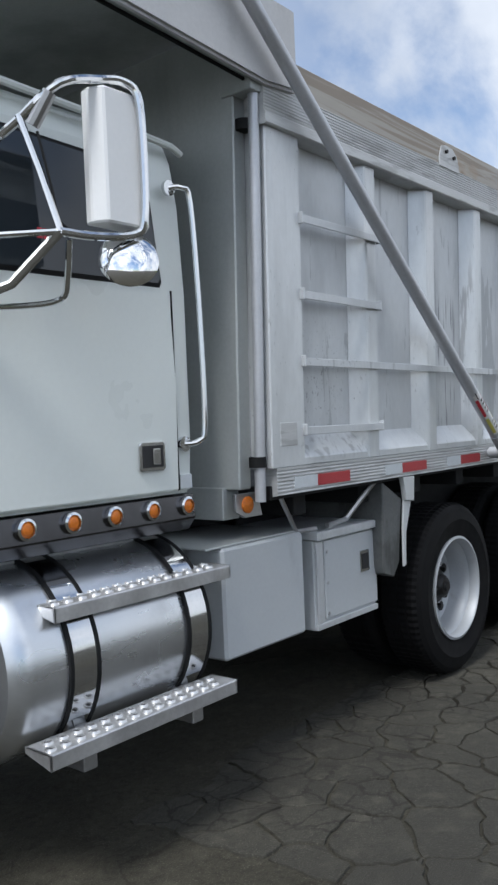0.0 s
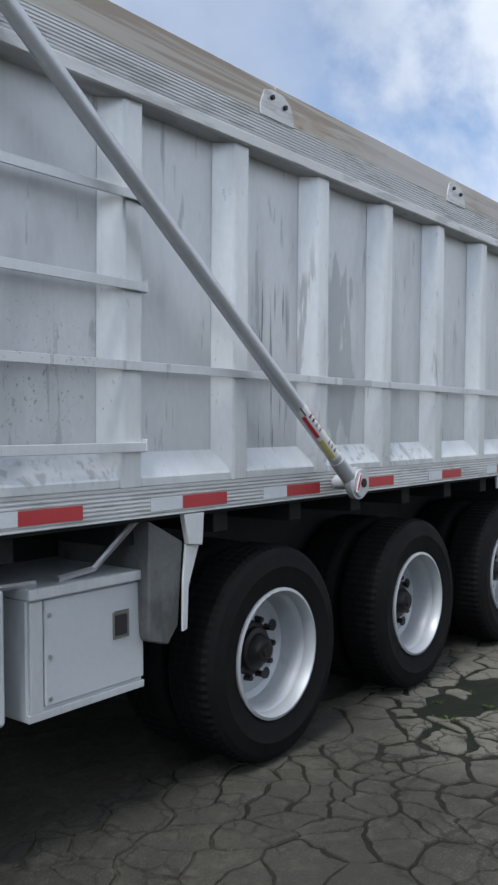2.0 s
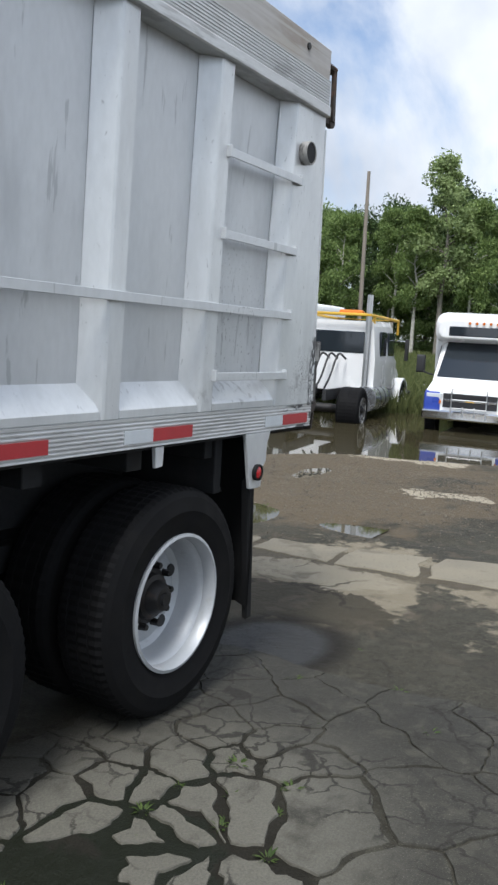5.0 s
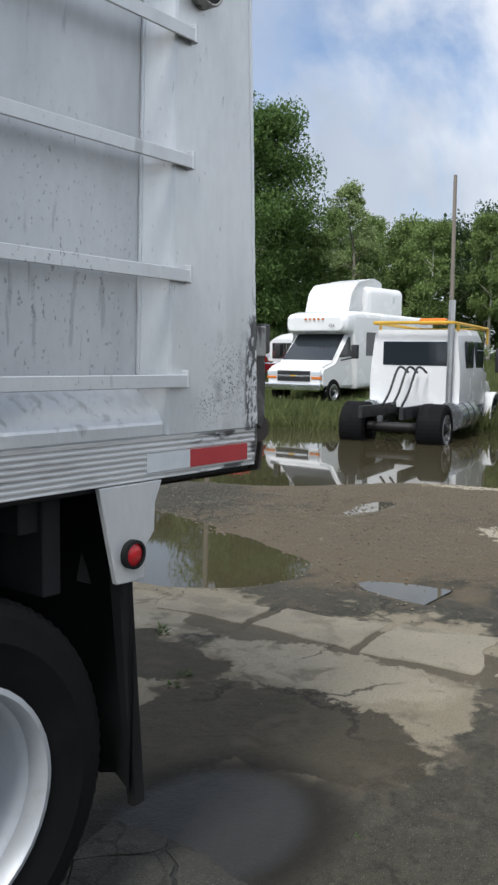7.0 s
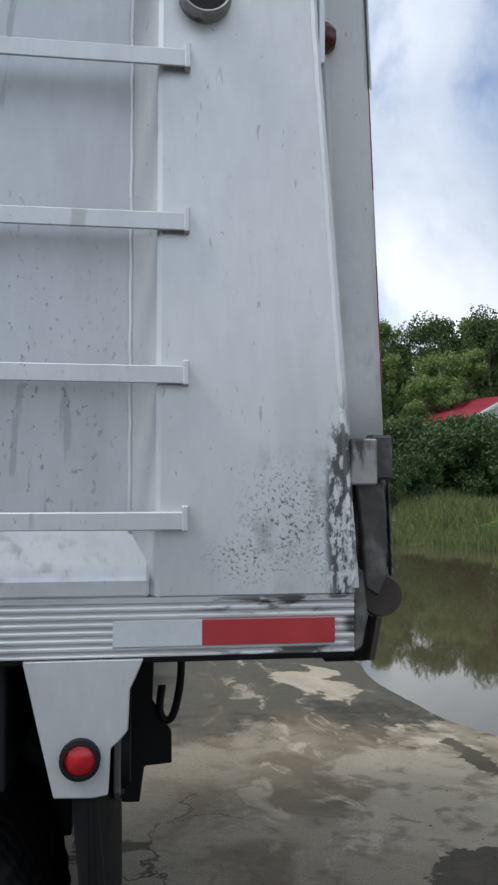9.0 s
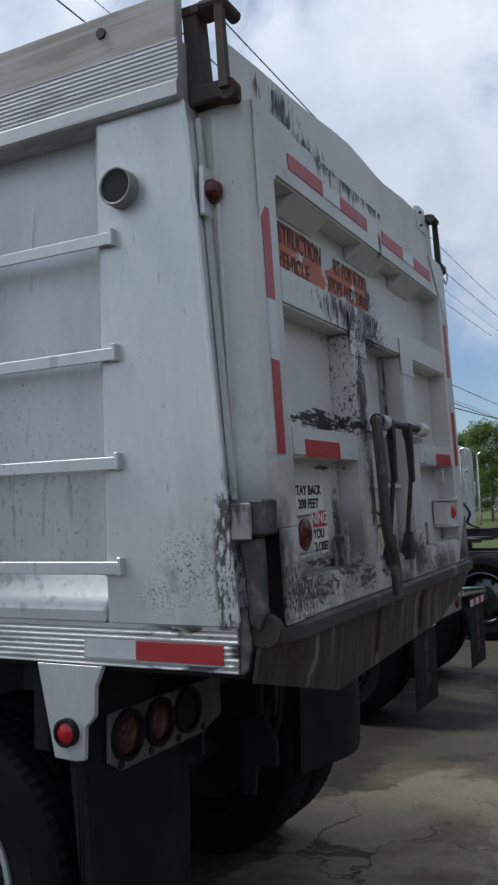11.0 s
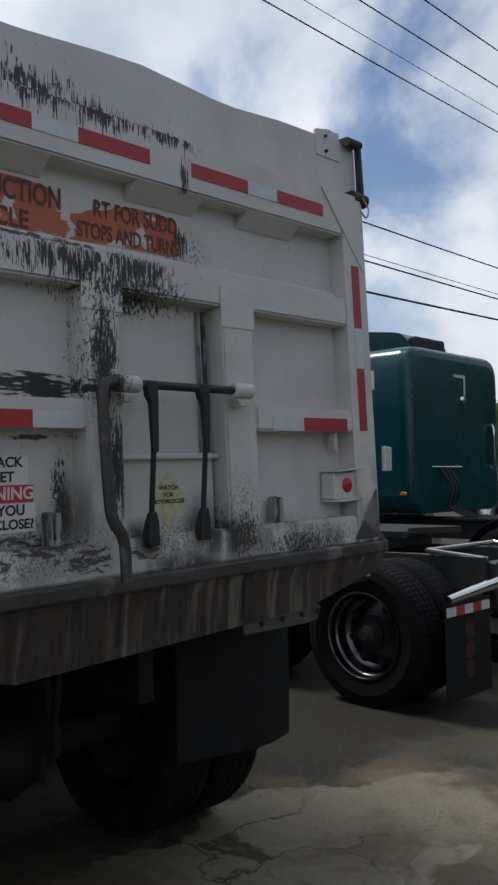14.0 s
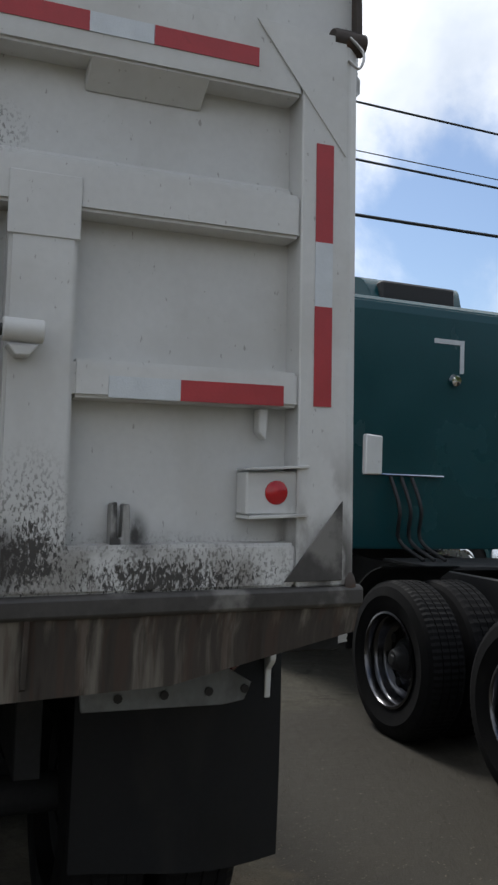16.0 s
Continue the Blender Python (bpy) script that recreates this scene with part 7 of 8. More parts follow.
def shuttle_bus(at, turn, label, trim, mark, guard):
    """A cutaway shuttle bus: a van nose under a tall passenger box."""
    T = thing("shuttle_bus", label, "bus", at, turn, group="parked shuttle buses")
    W = 1.12
    sec = lambda x, w, z0, z1: [(x, y, z) for y, z in rounded([(-w, z0), (-w, z1), (w, z1), (w, z0)], 0.18, 3)]
    bd = part("passenger_box", loft(B(), [sec(-5.0, W, 0.45, 2.75), sec(0.0, W, 0.45, 2.75), sec(0.3, W * 0.98, 2.06, 2.72), sec(0.6, W * 0.95, 2.1, 2.66), sec(0.74, W * 0.86, 2.16, 2.55)]), M_CABWHITE, T, bev=0.02, seg=2)
    nose = [(0.0, 0.5), (1.75, 0.5), (1.8, 0.9), (1.72, 1.08), (1.12, 1.25), (0.3, 2.1), (0.0, 2.1)]
    ns = part("nose", prism(B(), nose, "y", -0.95, 0.95), M_CABWHITE, T, bev=0.07, seg=3)
    part("windscreen", loft(B(), [[(1.09, -0.86, 1.29), (1.09, 0.86, 1.29), (0.33, 0.8, 2.07), (0.33, -0.8, 2.07)], [(1.115, -0.86, 1.30), (1.115, 0.86, 1.30), (0.355, 0.8, 2.08), (0.355, -0.8, 2.08)]]), M_GLASS, ns)
    for sd in (-1, 1):
        part("cab_window", loft(B(), [[(x, sd * 0.945, z) for x, z in ((0.05, 1.42), (0.9, 1.38), (0.36, 1.98), (0.05, 1.98))], [(x, sd * 0.958, z) for x, z in ((0.05, 1.42), (0.9, 1.38), (0.36, 1.98), (0.05, 1.98))]]), M_GLASS, ns)
        for k in range(4):
            pbox("side_window", M_GLASS, bd, -4.6 + k * 1.1, -3.7 + k * 1.1, sd * (W - 0.01), sd * (W + 0.008), 1.45, 2.15, 0.02)
        bare_wheel(T, (1.15, sd * 0.98, 0.38), sd, 0.38, 0.22, M_STEEL)
        bare_wheel(T, (-3.0, sd * 1.05, 0.38), sd, 0.38, 0.4, M_STEEL)
        hl = pbox("headlight", M_SILVER, ns, 1.74, 1.80, sd * 0.58, sd * 0.93, 0.83, 0.97, 0.02)
        pbox("turn_signal", M_AMBER, ns, 1.745, 1.805, sd * 0.6, sd * 0.93, 0.75, 0.82, 0.01)
        part("side_mirror", prism(B(), rounded([(0.55, 1.35), (0.7, 1.35), (0.7, 1.75), (0.55, 1.75)], 0.04), "y", sd * 1.25, sd * 1.42), M_BLACK, T)
        part("mirror_arm", tube(B(), [(0.75, sd * 0.95, 1.3), (0.65, sd * 1.3, 1.38)], 0.02), M_BLACK, T)
        if trim:
            pbox("lower_trim", M_BLUE, ns, 0.9, 1.72, sd * 0.93, sd * 0.962, 0.55, 1.02, 0.01)
            pbox("lower_trim", M_BLUE, bd, -4.95, -0.05, sd * (W - 0.01), sd * (W + 0.008), 0.5, 1.0, 0.01)
    if trim:
        for sd in (-1, 1):
            part("blue_corner", prism(B(), [(1.05, 0.55), (1.79, 0.55), (1.815, 0.8), (1.78, 1.0), (1.05, 1.08)], "y", sd * 0.62, sd * 0.966), M_BLUE, ns, bev=0.03)
    for k in range(5):
        part("roof_marker", cyl(B(), (0.74, -0.3 + 0.15 * k, 2.5), (0.79, -0.3 + 0.15 * k, 2.49), 0.03, seg=8), M_AMBER, bd)
    if mark:
        pbox("destination_window", M_GLASS, bd, 0.62, 0.755, -0.75, 0.75, 2.2, 2.42, 0.02)
    gr = pbox("grille", M_BLACK, ns, 1.76, 1.815, -0.56, 0.56, 0.68, 0.98, 0.01)
    pbox("grille_bar", M_CHROME, gr, 1.812, 1.825, -0.56, 0.56, 0.81, 0.86, 0.003)
    part("grille_emblem", prism(B(), [(-0.09, 0.82), (0.09, 0.82), (0.09, 0.86), (-0.09, 0.86)], "x", 1.825, 1.83), M_SAFETY, gr, "small gold grille emblem")
    pbox("bumper", M_CHROME, T, 1.72, 1.92, -0.98, 0.98, 0.42, 0.62, 0.03)
    if guard:
        g = part("grille_guard", tube(B(), [(1.95, -0.36, 0.5), (1.95, -0.36, 1.08), (1.93, 0.36, 1.08), (1.95, 0.36, 0.5)], 0.018), M_STEEL, T)
        for y in (-0.12, 0.12):
            part("guard_bar", tube(B(), [(1.95, y, 0.5), (1.95, y, 0.72)], 0.014), M_STEEL, g)
        for z in (0.68, 0.86):
            part("guard_bar", tube(B(), [(1.95, -0.36, z), (1.95, 0.36, z)], 0.014), M_STEEL, g)
    else:
        text_part("fleet_number", "436", M_INK, bd, Matrix(((0, 0, 1, 0.79), (1, 0, 0, 0.62), (0, 1, 0, 2.3), (0, 0, 0, 1))), 0.14)
    return T


def cab_truck(name, at, turn, label, paint, rack, old):
    """A medium work truck: sloping hood, cab, bare frame or crew body."""
    T = thing(name, label, "truck", at, turn, group="parked work trucks")
    for y in (-0.45, 0.37):
        pbox("frame_rail", M_BLACK, T, -4.2, 2.6, y, y + 0.08, 0.72, 0.95)
    cl = 1.45 if old else 2.1
    sec = lambda x, w, z0, z1: [(x, y, z) for y, z in rounded([(-w, z0), (-w, 1.6), (-w * 0.9, z1), (w * 0.9, z1), (w, 1.6), (w, z0)], 0.12, 3)]
    cb = part("cab", loft(B(), [sec(-cl, 0.98, 0.85, 2.5), sec(-0.3, 1.0, 0.85, 2.55), sec(0.1, 0.98, 0.85, 2.42), sec(0.45, 0.96, 0.85, 1.62)]), paint, T, bev=0.02, seg=2)
    part("windscreen", loft(B(), [[(0.44, -0.84, 1.68), (0.44, 0.84, 1.68), (0.14, 0.8, 2.34), (0.14, -0.8, 2.34)], [(0.47, -0.84, 1.69), (0.47, 0.84, 1.69), (0.17, 0.8, 2.35), (0.17, -0.8, 2.35)]]), M_GLASS, cb)
    hs = lambda x, w, top: [(x, y, z) for y, z in rounded([(-w, 0.8), (-w, top - 0.2), (-w * 0.7, top), (w * 0.7, top), (w, top - 0.2), (w, 0.8)], 0.12, 3)]
    hd = part("hood", loft(B(), [hs(0.4, 0.9, 1.62), hs(1.7, 0.78, 1.5), hs(1.95, 0.74, 1.4)]), paint, T, bev=0.03, seg=2)
    gr = pbox("grille", M_STEEL, hd, 1.93, 1.98, -0.52, 0.52, 0.85, 1.32, 0.02)
    for k in range(7):
        pbox("grille_slat", M_BLACK, gr, 1.975, 1.988, -0.48, 0.48, 0.88 + k * 0.062, 0.905 + k * 0.062, 0)
    pbox("bumper", M_CABWHITE if old else M_BLACK, T, 2.0, 2.15, -1.1, 1.1, 0.5, 0.75, 0.03)
    for sd in (-1, 1):
        for x0, x1 in (((-0.75, -0.02),) if old else ((-0.75, -0.02), (-1.6, -0.95))):
            pbox("side_window", M_GLASS, cb, x0, x1, sd * 0.92, sd * 0.99, 1.68, 2.28, 0.03)
        part("fender", prism(B(), [(1.15 + 0.62 * math.cos(radians(a)), 0.5 + 0.62 * math.sin(radians(a))) for a in range(0, 181, 15)] + [(1.15 + 0.56 * math.cos(radians(a)), 0.5 + 0.56 * math.sin(radians(a))) for a in range(180, -1, -15)], "y", sd * 0.65, sd * 1.08), paint, T, bev=0.01)
        bare_wheel(T, (1.15, sd * 1.05, 0.5), sd, 0.5, 0.26, M_CABWHITE)
        bare_wheel(T, (-3.25, sd * 1.05, 0.5), sd, 0.5, 0.5, M_DULL)
        pbox("headlight", M_SILVER, hd, 1.9, 1.97, sd * 0.56, sd * 0.74, 1.0, 1.2, 0.02)
        part("mirror", prism(B(), rounded([(0.15, 1.6), (0.28, 1.6), (0.28, 2.15), (0.15, 2.15)], 0.03), "y", sd * 1.22, sd * 1.3), M_CABWHITE if old else M_BLACK, T)
        part("mirror_arm", tube(B(), [(0.2, sd * 0.98, 2.1), (0.2, sd * 1.25, 2.1)], 0.012), M_CHROME, T)
        part("side_tank", cyl(B(), (-2.4, sd * 0.85, 0.7), (-0.9, sd * 0.85, 0.7), 0.3, seg=20), M_POLISH, T)
        part("tank_strap", cyl(B(), (-1.9, sd * 0.85, 0.7), (-1.84, sd * 0.85, 0.7), 0.308, seg=20), M_BLACK, T)
        part("tank_strap", cyl(B(), (-1.4, sd * 0.85, 0.7), (-1.34, sd * 0.85, 0.7), 0.308, seg=20), M_BLACK, T)
    part("axle", cyl(B(), (-3.25, -0.6, 0.5), (-3.25, 0.6, 0.5), 0.1), M_HUB, T)
    if rack:
        rk = part("light_rack", tube(B(), [(-2.3, -0.85, 2.64), (0.9, -0.85, 2.62), (0.9, 0.85, 2.62), (-2.3, 0.85, 2.64), (-2.3, -0.85, 2.64)], 0.035), M_SAFETY, T, "yellow tube light rack")
        for x, y in ((0.9, -0.85), (0.9, 0.85), (-1.9, -0.85), (-1.9, 0.85)):
            part("rack_leg", tube(B(), [(x, y, 2.63), (x, y, 2.25 if x > 0 else 2.4)], 0.03), M_SAFETY, rk)
        pbox("beacon", M_AMBER, rk, -0.9, -0.6, -0.3, 0.3, 2.66, 2.8, 0.03)
        part("exhaust_pipe", tube(B(), [(-2.25, -0.8, 0.9), (-2.25, -0.8, 3.1)], 0.07), M_STEEL, T)
        pbox("rear_cab_window", M_GLASS, cb, -cl - 0.02, -cl + 0.01, -0.7, 0.7, 1.75, 2.25, 0.02)
        for k in range(3):
            part("hydraulic_hose", tube(B(), smooth_path([(-2.2, -0.3 + k * 0.2, 1.6), (-2.7, -0.25 + k * 0.2, 1.7), (-3.1, -0.2 + k * 0.2, 1.2), (-3.5, -0.2 + k * 0.2, 0.95)]), 0.025), M_BLACK, T)
    if old:
        pbox("roof_beacon_bar", M_BLACK, T, -0.9, -0.7, -0.4, 0.4, 2.55, 2.63, 0.02)
        pbox("load_bed", M_CABRED, T, -5.3, -2.1, -1.1, 1.1, 0.95, 1.08, 0.02, "rusty red flat bed")
    return T


def pickup(at, turn, label, paint):
    T = thing("pickup_truck", label, "pickup", at, turn)
    side = [(-1.2, 0.6), (2.35, 0.6), (2.45, 0.75), (2.45, 1.2), (2.3, 1.3), (1.1, 1.4), (0.95, 1.42), (0.35, 1.98), (0.1, 2.04), (-0.95, 2.05), (-1.1, 1.95), (-1.15, 1.3)]
    bd = part("body", prism(B(), side, "y", -0.95, 0.95), paint, T, bev=0.07, seg=2)
    for v in bd.data.vertices:
        if v.co.z > 1.45:
            v.co.y *= 1 - 0.16 * (v.co.z - 1.45) / 0.6
    part("windscreen", loft(B(), [[(0.99 + e, -0.82, 1.43 + e), (0.99 + e, 0.82, 1.43 + e), (0.4 + e, 0.74, 1.95 + e), (0.4 + e, -0.74, 1.95 + e)] for e in (-0.01, 0.02)]), M_GLASS, bd)
    for sd in (-1, 1):
        part("side_window", loft(B(), [[(x, sd * (y + e), z) for x, y, z in ((-0.85, 0.94, 1.45), (0.75, 0.94, 1.45), (0.3, 0.83, 1.93), (-0.8, 0.83, 1.93))] for e in (-0.03, 0.006)]), M_GLASS, bd)
        part("side_mirror", prism(B(), rounded([(0.55, 1.4), (0.68, 1.4), (0.68, 1.68), (0.55, 1.68)], 0.03), "y", sd * 1.02, sd * 1.22), M_BLACK, T)
        part("wheel_arch", prism(B(), [(1.55 + 0.52 * math.cos(radians(a)), 0.45 + 0.52 * math.sin(radians(a))) for a in range(0, 181, 20)], "y", sd * 0.93, sd * 0.957), M_BLACK, bd)
        bare_wheel(T, (1.55, sd * 0.98, 0.4), sd, 0.4, 0.26, M_STEEL)
        bare_wheel(T, (-2.0, sd * 0.98, 0.4), sd, 0.4, 0.26, M_STEEL)
        pbox("headlight", M_SILVER, bd, 2.4, 2.47, sd * 0.58, sd * 0.9, 0.95, 1.17, 0.02)
    gr = pbox("grille", M_BLACK, bd, 2.42, 2.47, -0.54, 0.54, 0.78, 1.2, 0.02)
    for z in (0.79, 0.89, 0.99, 1.09, 1.17):
        pbox("grille_bar", M_STEEL, gr, 2.47, 2.485, -0.52, 0.52, z, z + 0.035, 0.004)
    pbox("bumper", M_BLACK, T, 2.42, 2.62, -0.97, 0.97, 0.48, 0.74, 0.03)
    bx = pbox("dump_box", paint, T, -3.4, -1.2, -1.05, 1.05, 0.95, 1.75, 0.02, "red steel dump box with a headboard")
    pbox("box_headboard", paint, bx, -1.3, -1.22, -1.05, 1.05, 1.75, 2.25, 0.01)
    part("box_canopy", prism(B(), [(-1.3, 2.17), (-0.75, 2.2), (-0.75, 2.26), (-1.3, 2.25)], "y", -1.0, 1.0), paint, bx, bev=0.01)
    for k in range(5):
        pbox("box_rib", paint, bx, -3.35 + k * 0.5, -3.28 + k * 0.5, -1.08, 1.08, 0.97, 1.72, 0.01)
    return T


def car(at, turn, label, paint):
    T = thing("car", label, "car", at, turn)
    side = [(-2.1, 0.3), (2.1, 0.3), (2.15, 0.65), (1.0, 0.85), (0.3, 1.38), (-1.0, 1.4), (-1.7, 0.95), (-2.15, 0.85)]
    bd = part("body", prism(B(), side, "y", -0.85, 0.85), paint, T, bev=0.08, seg=2)
    for sd in (-1, 1):
        part("side_window", loft(B(), [[(x, sd * 0.84, z) for x, z in ((-1.3, 0.95), (0.75, 0.92), (0.25, 1.3), (-0.95, 1.32))], [(x, sd * 0.857, z) for x, z in ((-1.3, 0.95), (0.75, 0.92), (0.25, 1.3), (-0.95, 1.32))]]), M_GLASS, bd)
        bare_wheel(T, (1.3, sd * 0.86, 0.31), sd, 0.31, 0.2, M_STEEL)
        bare_wheel(T, (-1.3, sd * 0.86, 0.31), sd, 0.31, 0.2, M_STEEL)
        pbox("headlight", M_SILVER, bd, 2.05, 2.14, sd * 0.45, sd * 0.8, 0.58, 0.7, 0.02)
    return T


def on_ground(x, y, sink=0.0):
    return (x, y, ground_z(x, y) - sink)


shuttle_bus((15.3, 3.1, -0.24), 187, "white shuttle bus with blue lower panels and a grille guard", True, True, True)
shuttle_bus(on_ground(19.8, 12.0, 0.1), 180, "white shuttle bus with a plain white box body", False, False, False)
cab_truck("work_truck", (16.4, 6.75, -0.3), 9, "white work truck with a yellow light rack and bare frame", M_CABWHITE, True, False)
cab_truck("work_truck", on_ground(23.4, 26.6), 190, "old white truck with a slatted grille and a red bed", M_CABWHITE, False, True)
pickup(on_ground(21.8, 18.2, 0.2), 195, "red pickup truck in tall meadow grass", M_CABRED)
t4 = tractor("white sleeper tractor with a tall roof fairing, behind the bus", (0, 0, 0), M_CABWHITE, height=3.62, cab_top=2.62)
t4.matrix_basis = pose(*on_ground(30.0, 14.0, 0.2), 0, 0, -10)
car(on_ground(27.2, 52.5), 215, "dark car parked before the white building", M_DARKCAR)
car(on_ground(24.5, 53.5), 215, "dark car parked beside a hedge", M_DARKCAR)


# ---- buildings beyond the meadow ----
def barn(at, turn):
    T = thing("barn_shed", "small gambrel barn of raw boards with a red metal roof", "shed", at, turn)
    L, W = 7.6, 1.9
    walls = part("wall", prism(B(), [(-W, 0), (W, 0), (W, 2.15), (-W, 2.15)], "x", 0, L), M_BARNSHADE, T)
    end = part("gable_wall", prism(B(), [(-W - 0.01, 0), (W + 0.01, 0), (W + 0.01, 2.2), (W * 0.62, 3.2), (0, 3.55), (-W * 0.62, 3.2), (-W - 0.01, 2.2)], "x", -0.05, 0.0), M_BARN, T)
    for k in range(12):
        y = -W + 0.02 + k * (2 * W / 12)
        pbox("batten", M_BARN, end, -0.075, -0.05, y, y + 0.05, 0, 2.2, 0)
    pbox("loft_trim", M_BARN, end, -0.08, -0.05, -W, W, 2.12, 2.2, 0)
    pbox("gable_vent", M_BLACK, end, -0.08, -0.05, -0.2, 0.2, 2.9, 3.1, 0)
    for sd in (-1, 1):
        for (y0, z0), (y1, z1) in (((W + 0.18, 2.1), (W * 0.62, 3.24)), ((W * 0.62, 3.24), (0, 3.62))):
            part("roof_panel", prism(B(), [(sd * y0, z0), (sd * y1, z1), (sd * y1, z1 + 0.05), (sd * y0, z0 + 0.05)], "x", -0.2, L + 0.2), M_ROOFRED, T)
    return T


BARN = barn(on_ground(21.8, 43.0), 9.6)
BARN.scale = (0.85, 0.85, 0.94)


def white_building(at, turn):
    T = thing("white_building", "long white sided building with a red metal roof", "building", at, turn)
    L, W = 12.0, 3.8
    w = part("wall", prism(B(), [(-W, -0.5), (W, -0.5), (W, 4.0), (0, 5.7), (-W, 4.0)], "x", 0, L), M_SIDING, T)
    for sd in (-1, 1):
        part("roof", prism(B(), [(sd * (W + 0.5), 3.8), (0, 5.73), (0, 5.88), (sd * (W + 0.5), 3.95)], "x", -0.5, L + 0.5), M_ROOFRED, T)
        part("roof_trim", prism(B(), [(sd * (W + 0.55), 3.72), (0, 5.71), (0, 5.98), (sd * (W + 0.55), 3.99)], "x", -0.62, -0.5), M_CABWHITE, T)
    pbox("garage_door", M_GREYBOX, w, -0.06, 0.0, -1.6, 1.2, -0.4, 2.6, 0.01)
    return T


white_building(on_ground(29.2, 61.7), 110)


# ---- trees, grass, weeds, stones ----
def leaf_quads(rng, points, size, flat=0.5):
    """Loose leaves: a bent pair of triangles at each point."""
    verts, faces = [], []
    for p in points:
        n = V(rng.gauss(0, 1), rng.gauss(0, 1), rng.gauss(0, 1) + flat).normalized()
        u, w = frame_of(n)
        a = rng.uniform(0, 6.28)
        d1, d2 = u * math.cos(a) + w * math.sin(a), w * math.cos(a) - u * math.sin(a)
        s = size * rng.uniform(0.6, 1.4)
        k = len(verts)
        verts += [p + d1 * s, p + d2 * s * 0.55 + n * s * 0.12, p - d1 * s, p - d2 * s * 0.55 + n * s * 0.1]
        faces.append((k, k + 1, k + 2, k + 3))
    return verts, faces


def tree(name, label, seed, height, spread, base, leaves, size, leaf, clumps=40, round_top=0.5, bark=None):
    """A tapered trunk with limbs and a ragged crown of many loose leaves in clumps."""
    rng = random.Random(seed)
    T = thing(name, label, "tree", group="trees round the meadow")
    trunk = B()
    sway = [V(rng.uniform(-1, 1), rng.uniform(-1, 1), 0) * 0.03 * height * (k / 6) for k in range(7)]
    spine = [V(0, 0, height * 0.92 * k / 6) + sway[k] for k in range(7)]
    r0 = height * 0.014 + 0.03
    for k in range(6):
        cyl(trunk, spine[k], spine[k + 1], r0 * (1 - k / 6.5), r0 * (1 - (k + 1) / 6.5), 8)
    centres = []
    for k in range(clumps):
        h = base + (1 - base) * (k + rng.random()) / clumps
        q = (h - base) / (1 - base)
        prof = math.sin(math.pi * min(1, 0.12 + q * 0.88)) ** round_top
        i = min(5, int(h * 6 / 0.92)) if h < 0.92 else 5
        org = spine[i].lerp(spine[i + 1], min(1, max(0, h / 0.92 * 6 - i)))
        a = rng.uniform(0, 6.283)
        rr = spread * prof * rng.uniform(0.35, 1.0)
        tip = org + V(math.cos(a) * rr, math.sin(a) * rr, rr * rng.uniform(-0.05, 0.45))
        if k % 2 == 0:
            mid = org.lerp(tip, 0.5) + V(0, 0, -0.03 * height * rng.random())
            cyl(trunk, org - V(0, 0, rr * 0.3), mid, r0 * 0.3 * (1 - q * 0.6), r0 * 0.18, 5)
            cyl(trunk, mid, tip, r0 * 0.18, r0 * 0.06, 5)
        centres.append((tip, spread * rng.uniform(0.16, 0.34)))
    part("trunk", trunk, bark or M_BARK, T)
    pts = []
    for n in range(leaves):
        c, r = centres[rng.randrange(len(centres))]
        d = V(rng.gauss(0, 1), rng.gauss(0, 1), rng.gauss(0, 0.7))
        if d.length > 1.9:
            d *= 1.9 / d.length
        pts.append(c + d * r * 0.66)
    v, f = leaf_quads(rng, pts, size)
    me = bpy.data.meshes.new("crown")
    me.from_pydata(v, [], f)
    me.materials.append(leaf)
    ob = new("crown", me)
    ob.parent = T
    return T


KINDS = [
    tree("tree", "slender green birch at the wood's edge", 1, 11, 2.0, 0.3, 15000, 0.1, M_LEAF, 46, 0.6, M_BIRCH),
    tree("tree", "broad leafy tree at the wood's edge", 2, 10, 3.2, 0.12, 18000, 0.11, M_LEAF, 50, 0.5),
    tree("tree", "pale open aspen above the wood", 3, 13, 2.0, 0.3, 10000, 0.1, M_LEAFPALE, 40, 0.7),
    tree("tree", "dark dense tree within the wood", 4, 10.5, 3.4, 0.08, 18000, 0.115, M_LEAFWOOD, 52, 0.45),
    tree("shrub", "low leafy shrub before the wood", 5, 3.4, 2.2, 0.02, 9000, 0.085, M_LEAF, 30, 0.4),
    tree("tree", "young dead grey sapling with few leaves", 6, 7, 1.2, 0.35, 260, 0.14, M_LEAF, 30, 0.8),
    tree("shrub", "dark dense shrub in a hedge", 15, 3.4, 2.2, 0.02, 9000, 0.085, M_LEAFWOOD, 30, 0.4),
]
MAPLE = tree("tree", "large dark full maple with a dense rounded crown", 7, 14.5, 4.6, 0.1, 85000, 0.1, M_LEAFDARK, 95, 0.42)


def plant(kind, x, y, s=1.0, turn=0.0, tall=1.0):
    m = pose(x, y, ground_z(x, y) - 0.1, 0, 0, turn) @ Matrix.Diagonal((s, s, s * tall, 1))
    return m


rng = random.Random(12)
spots = []
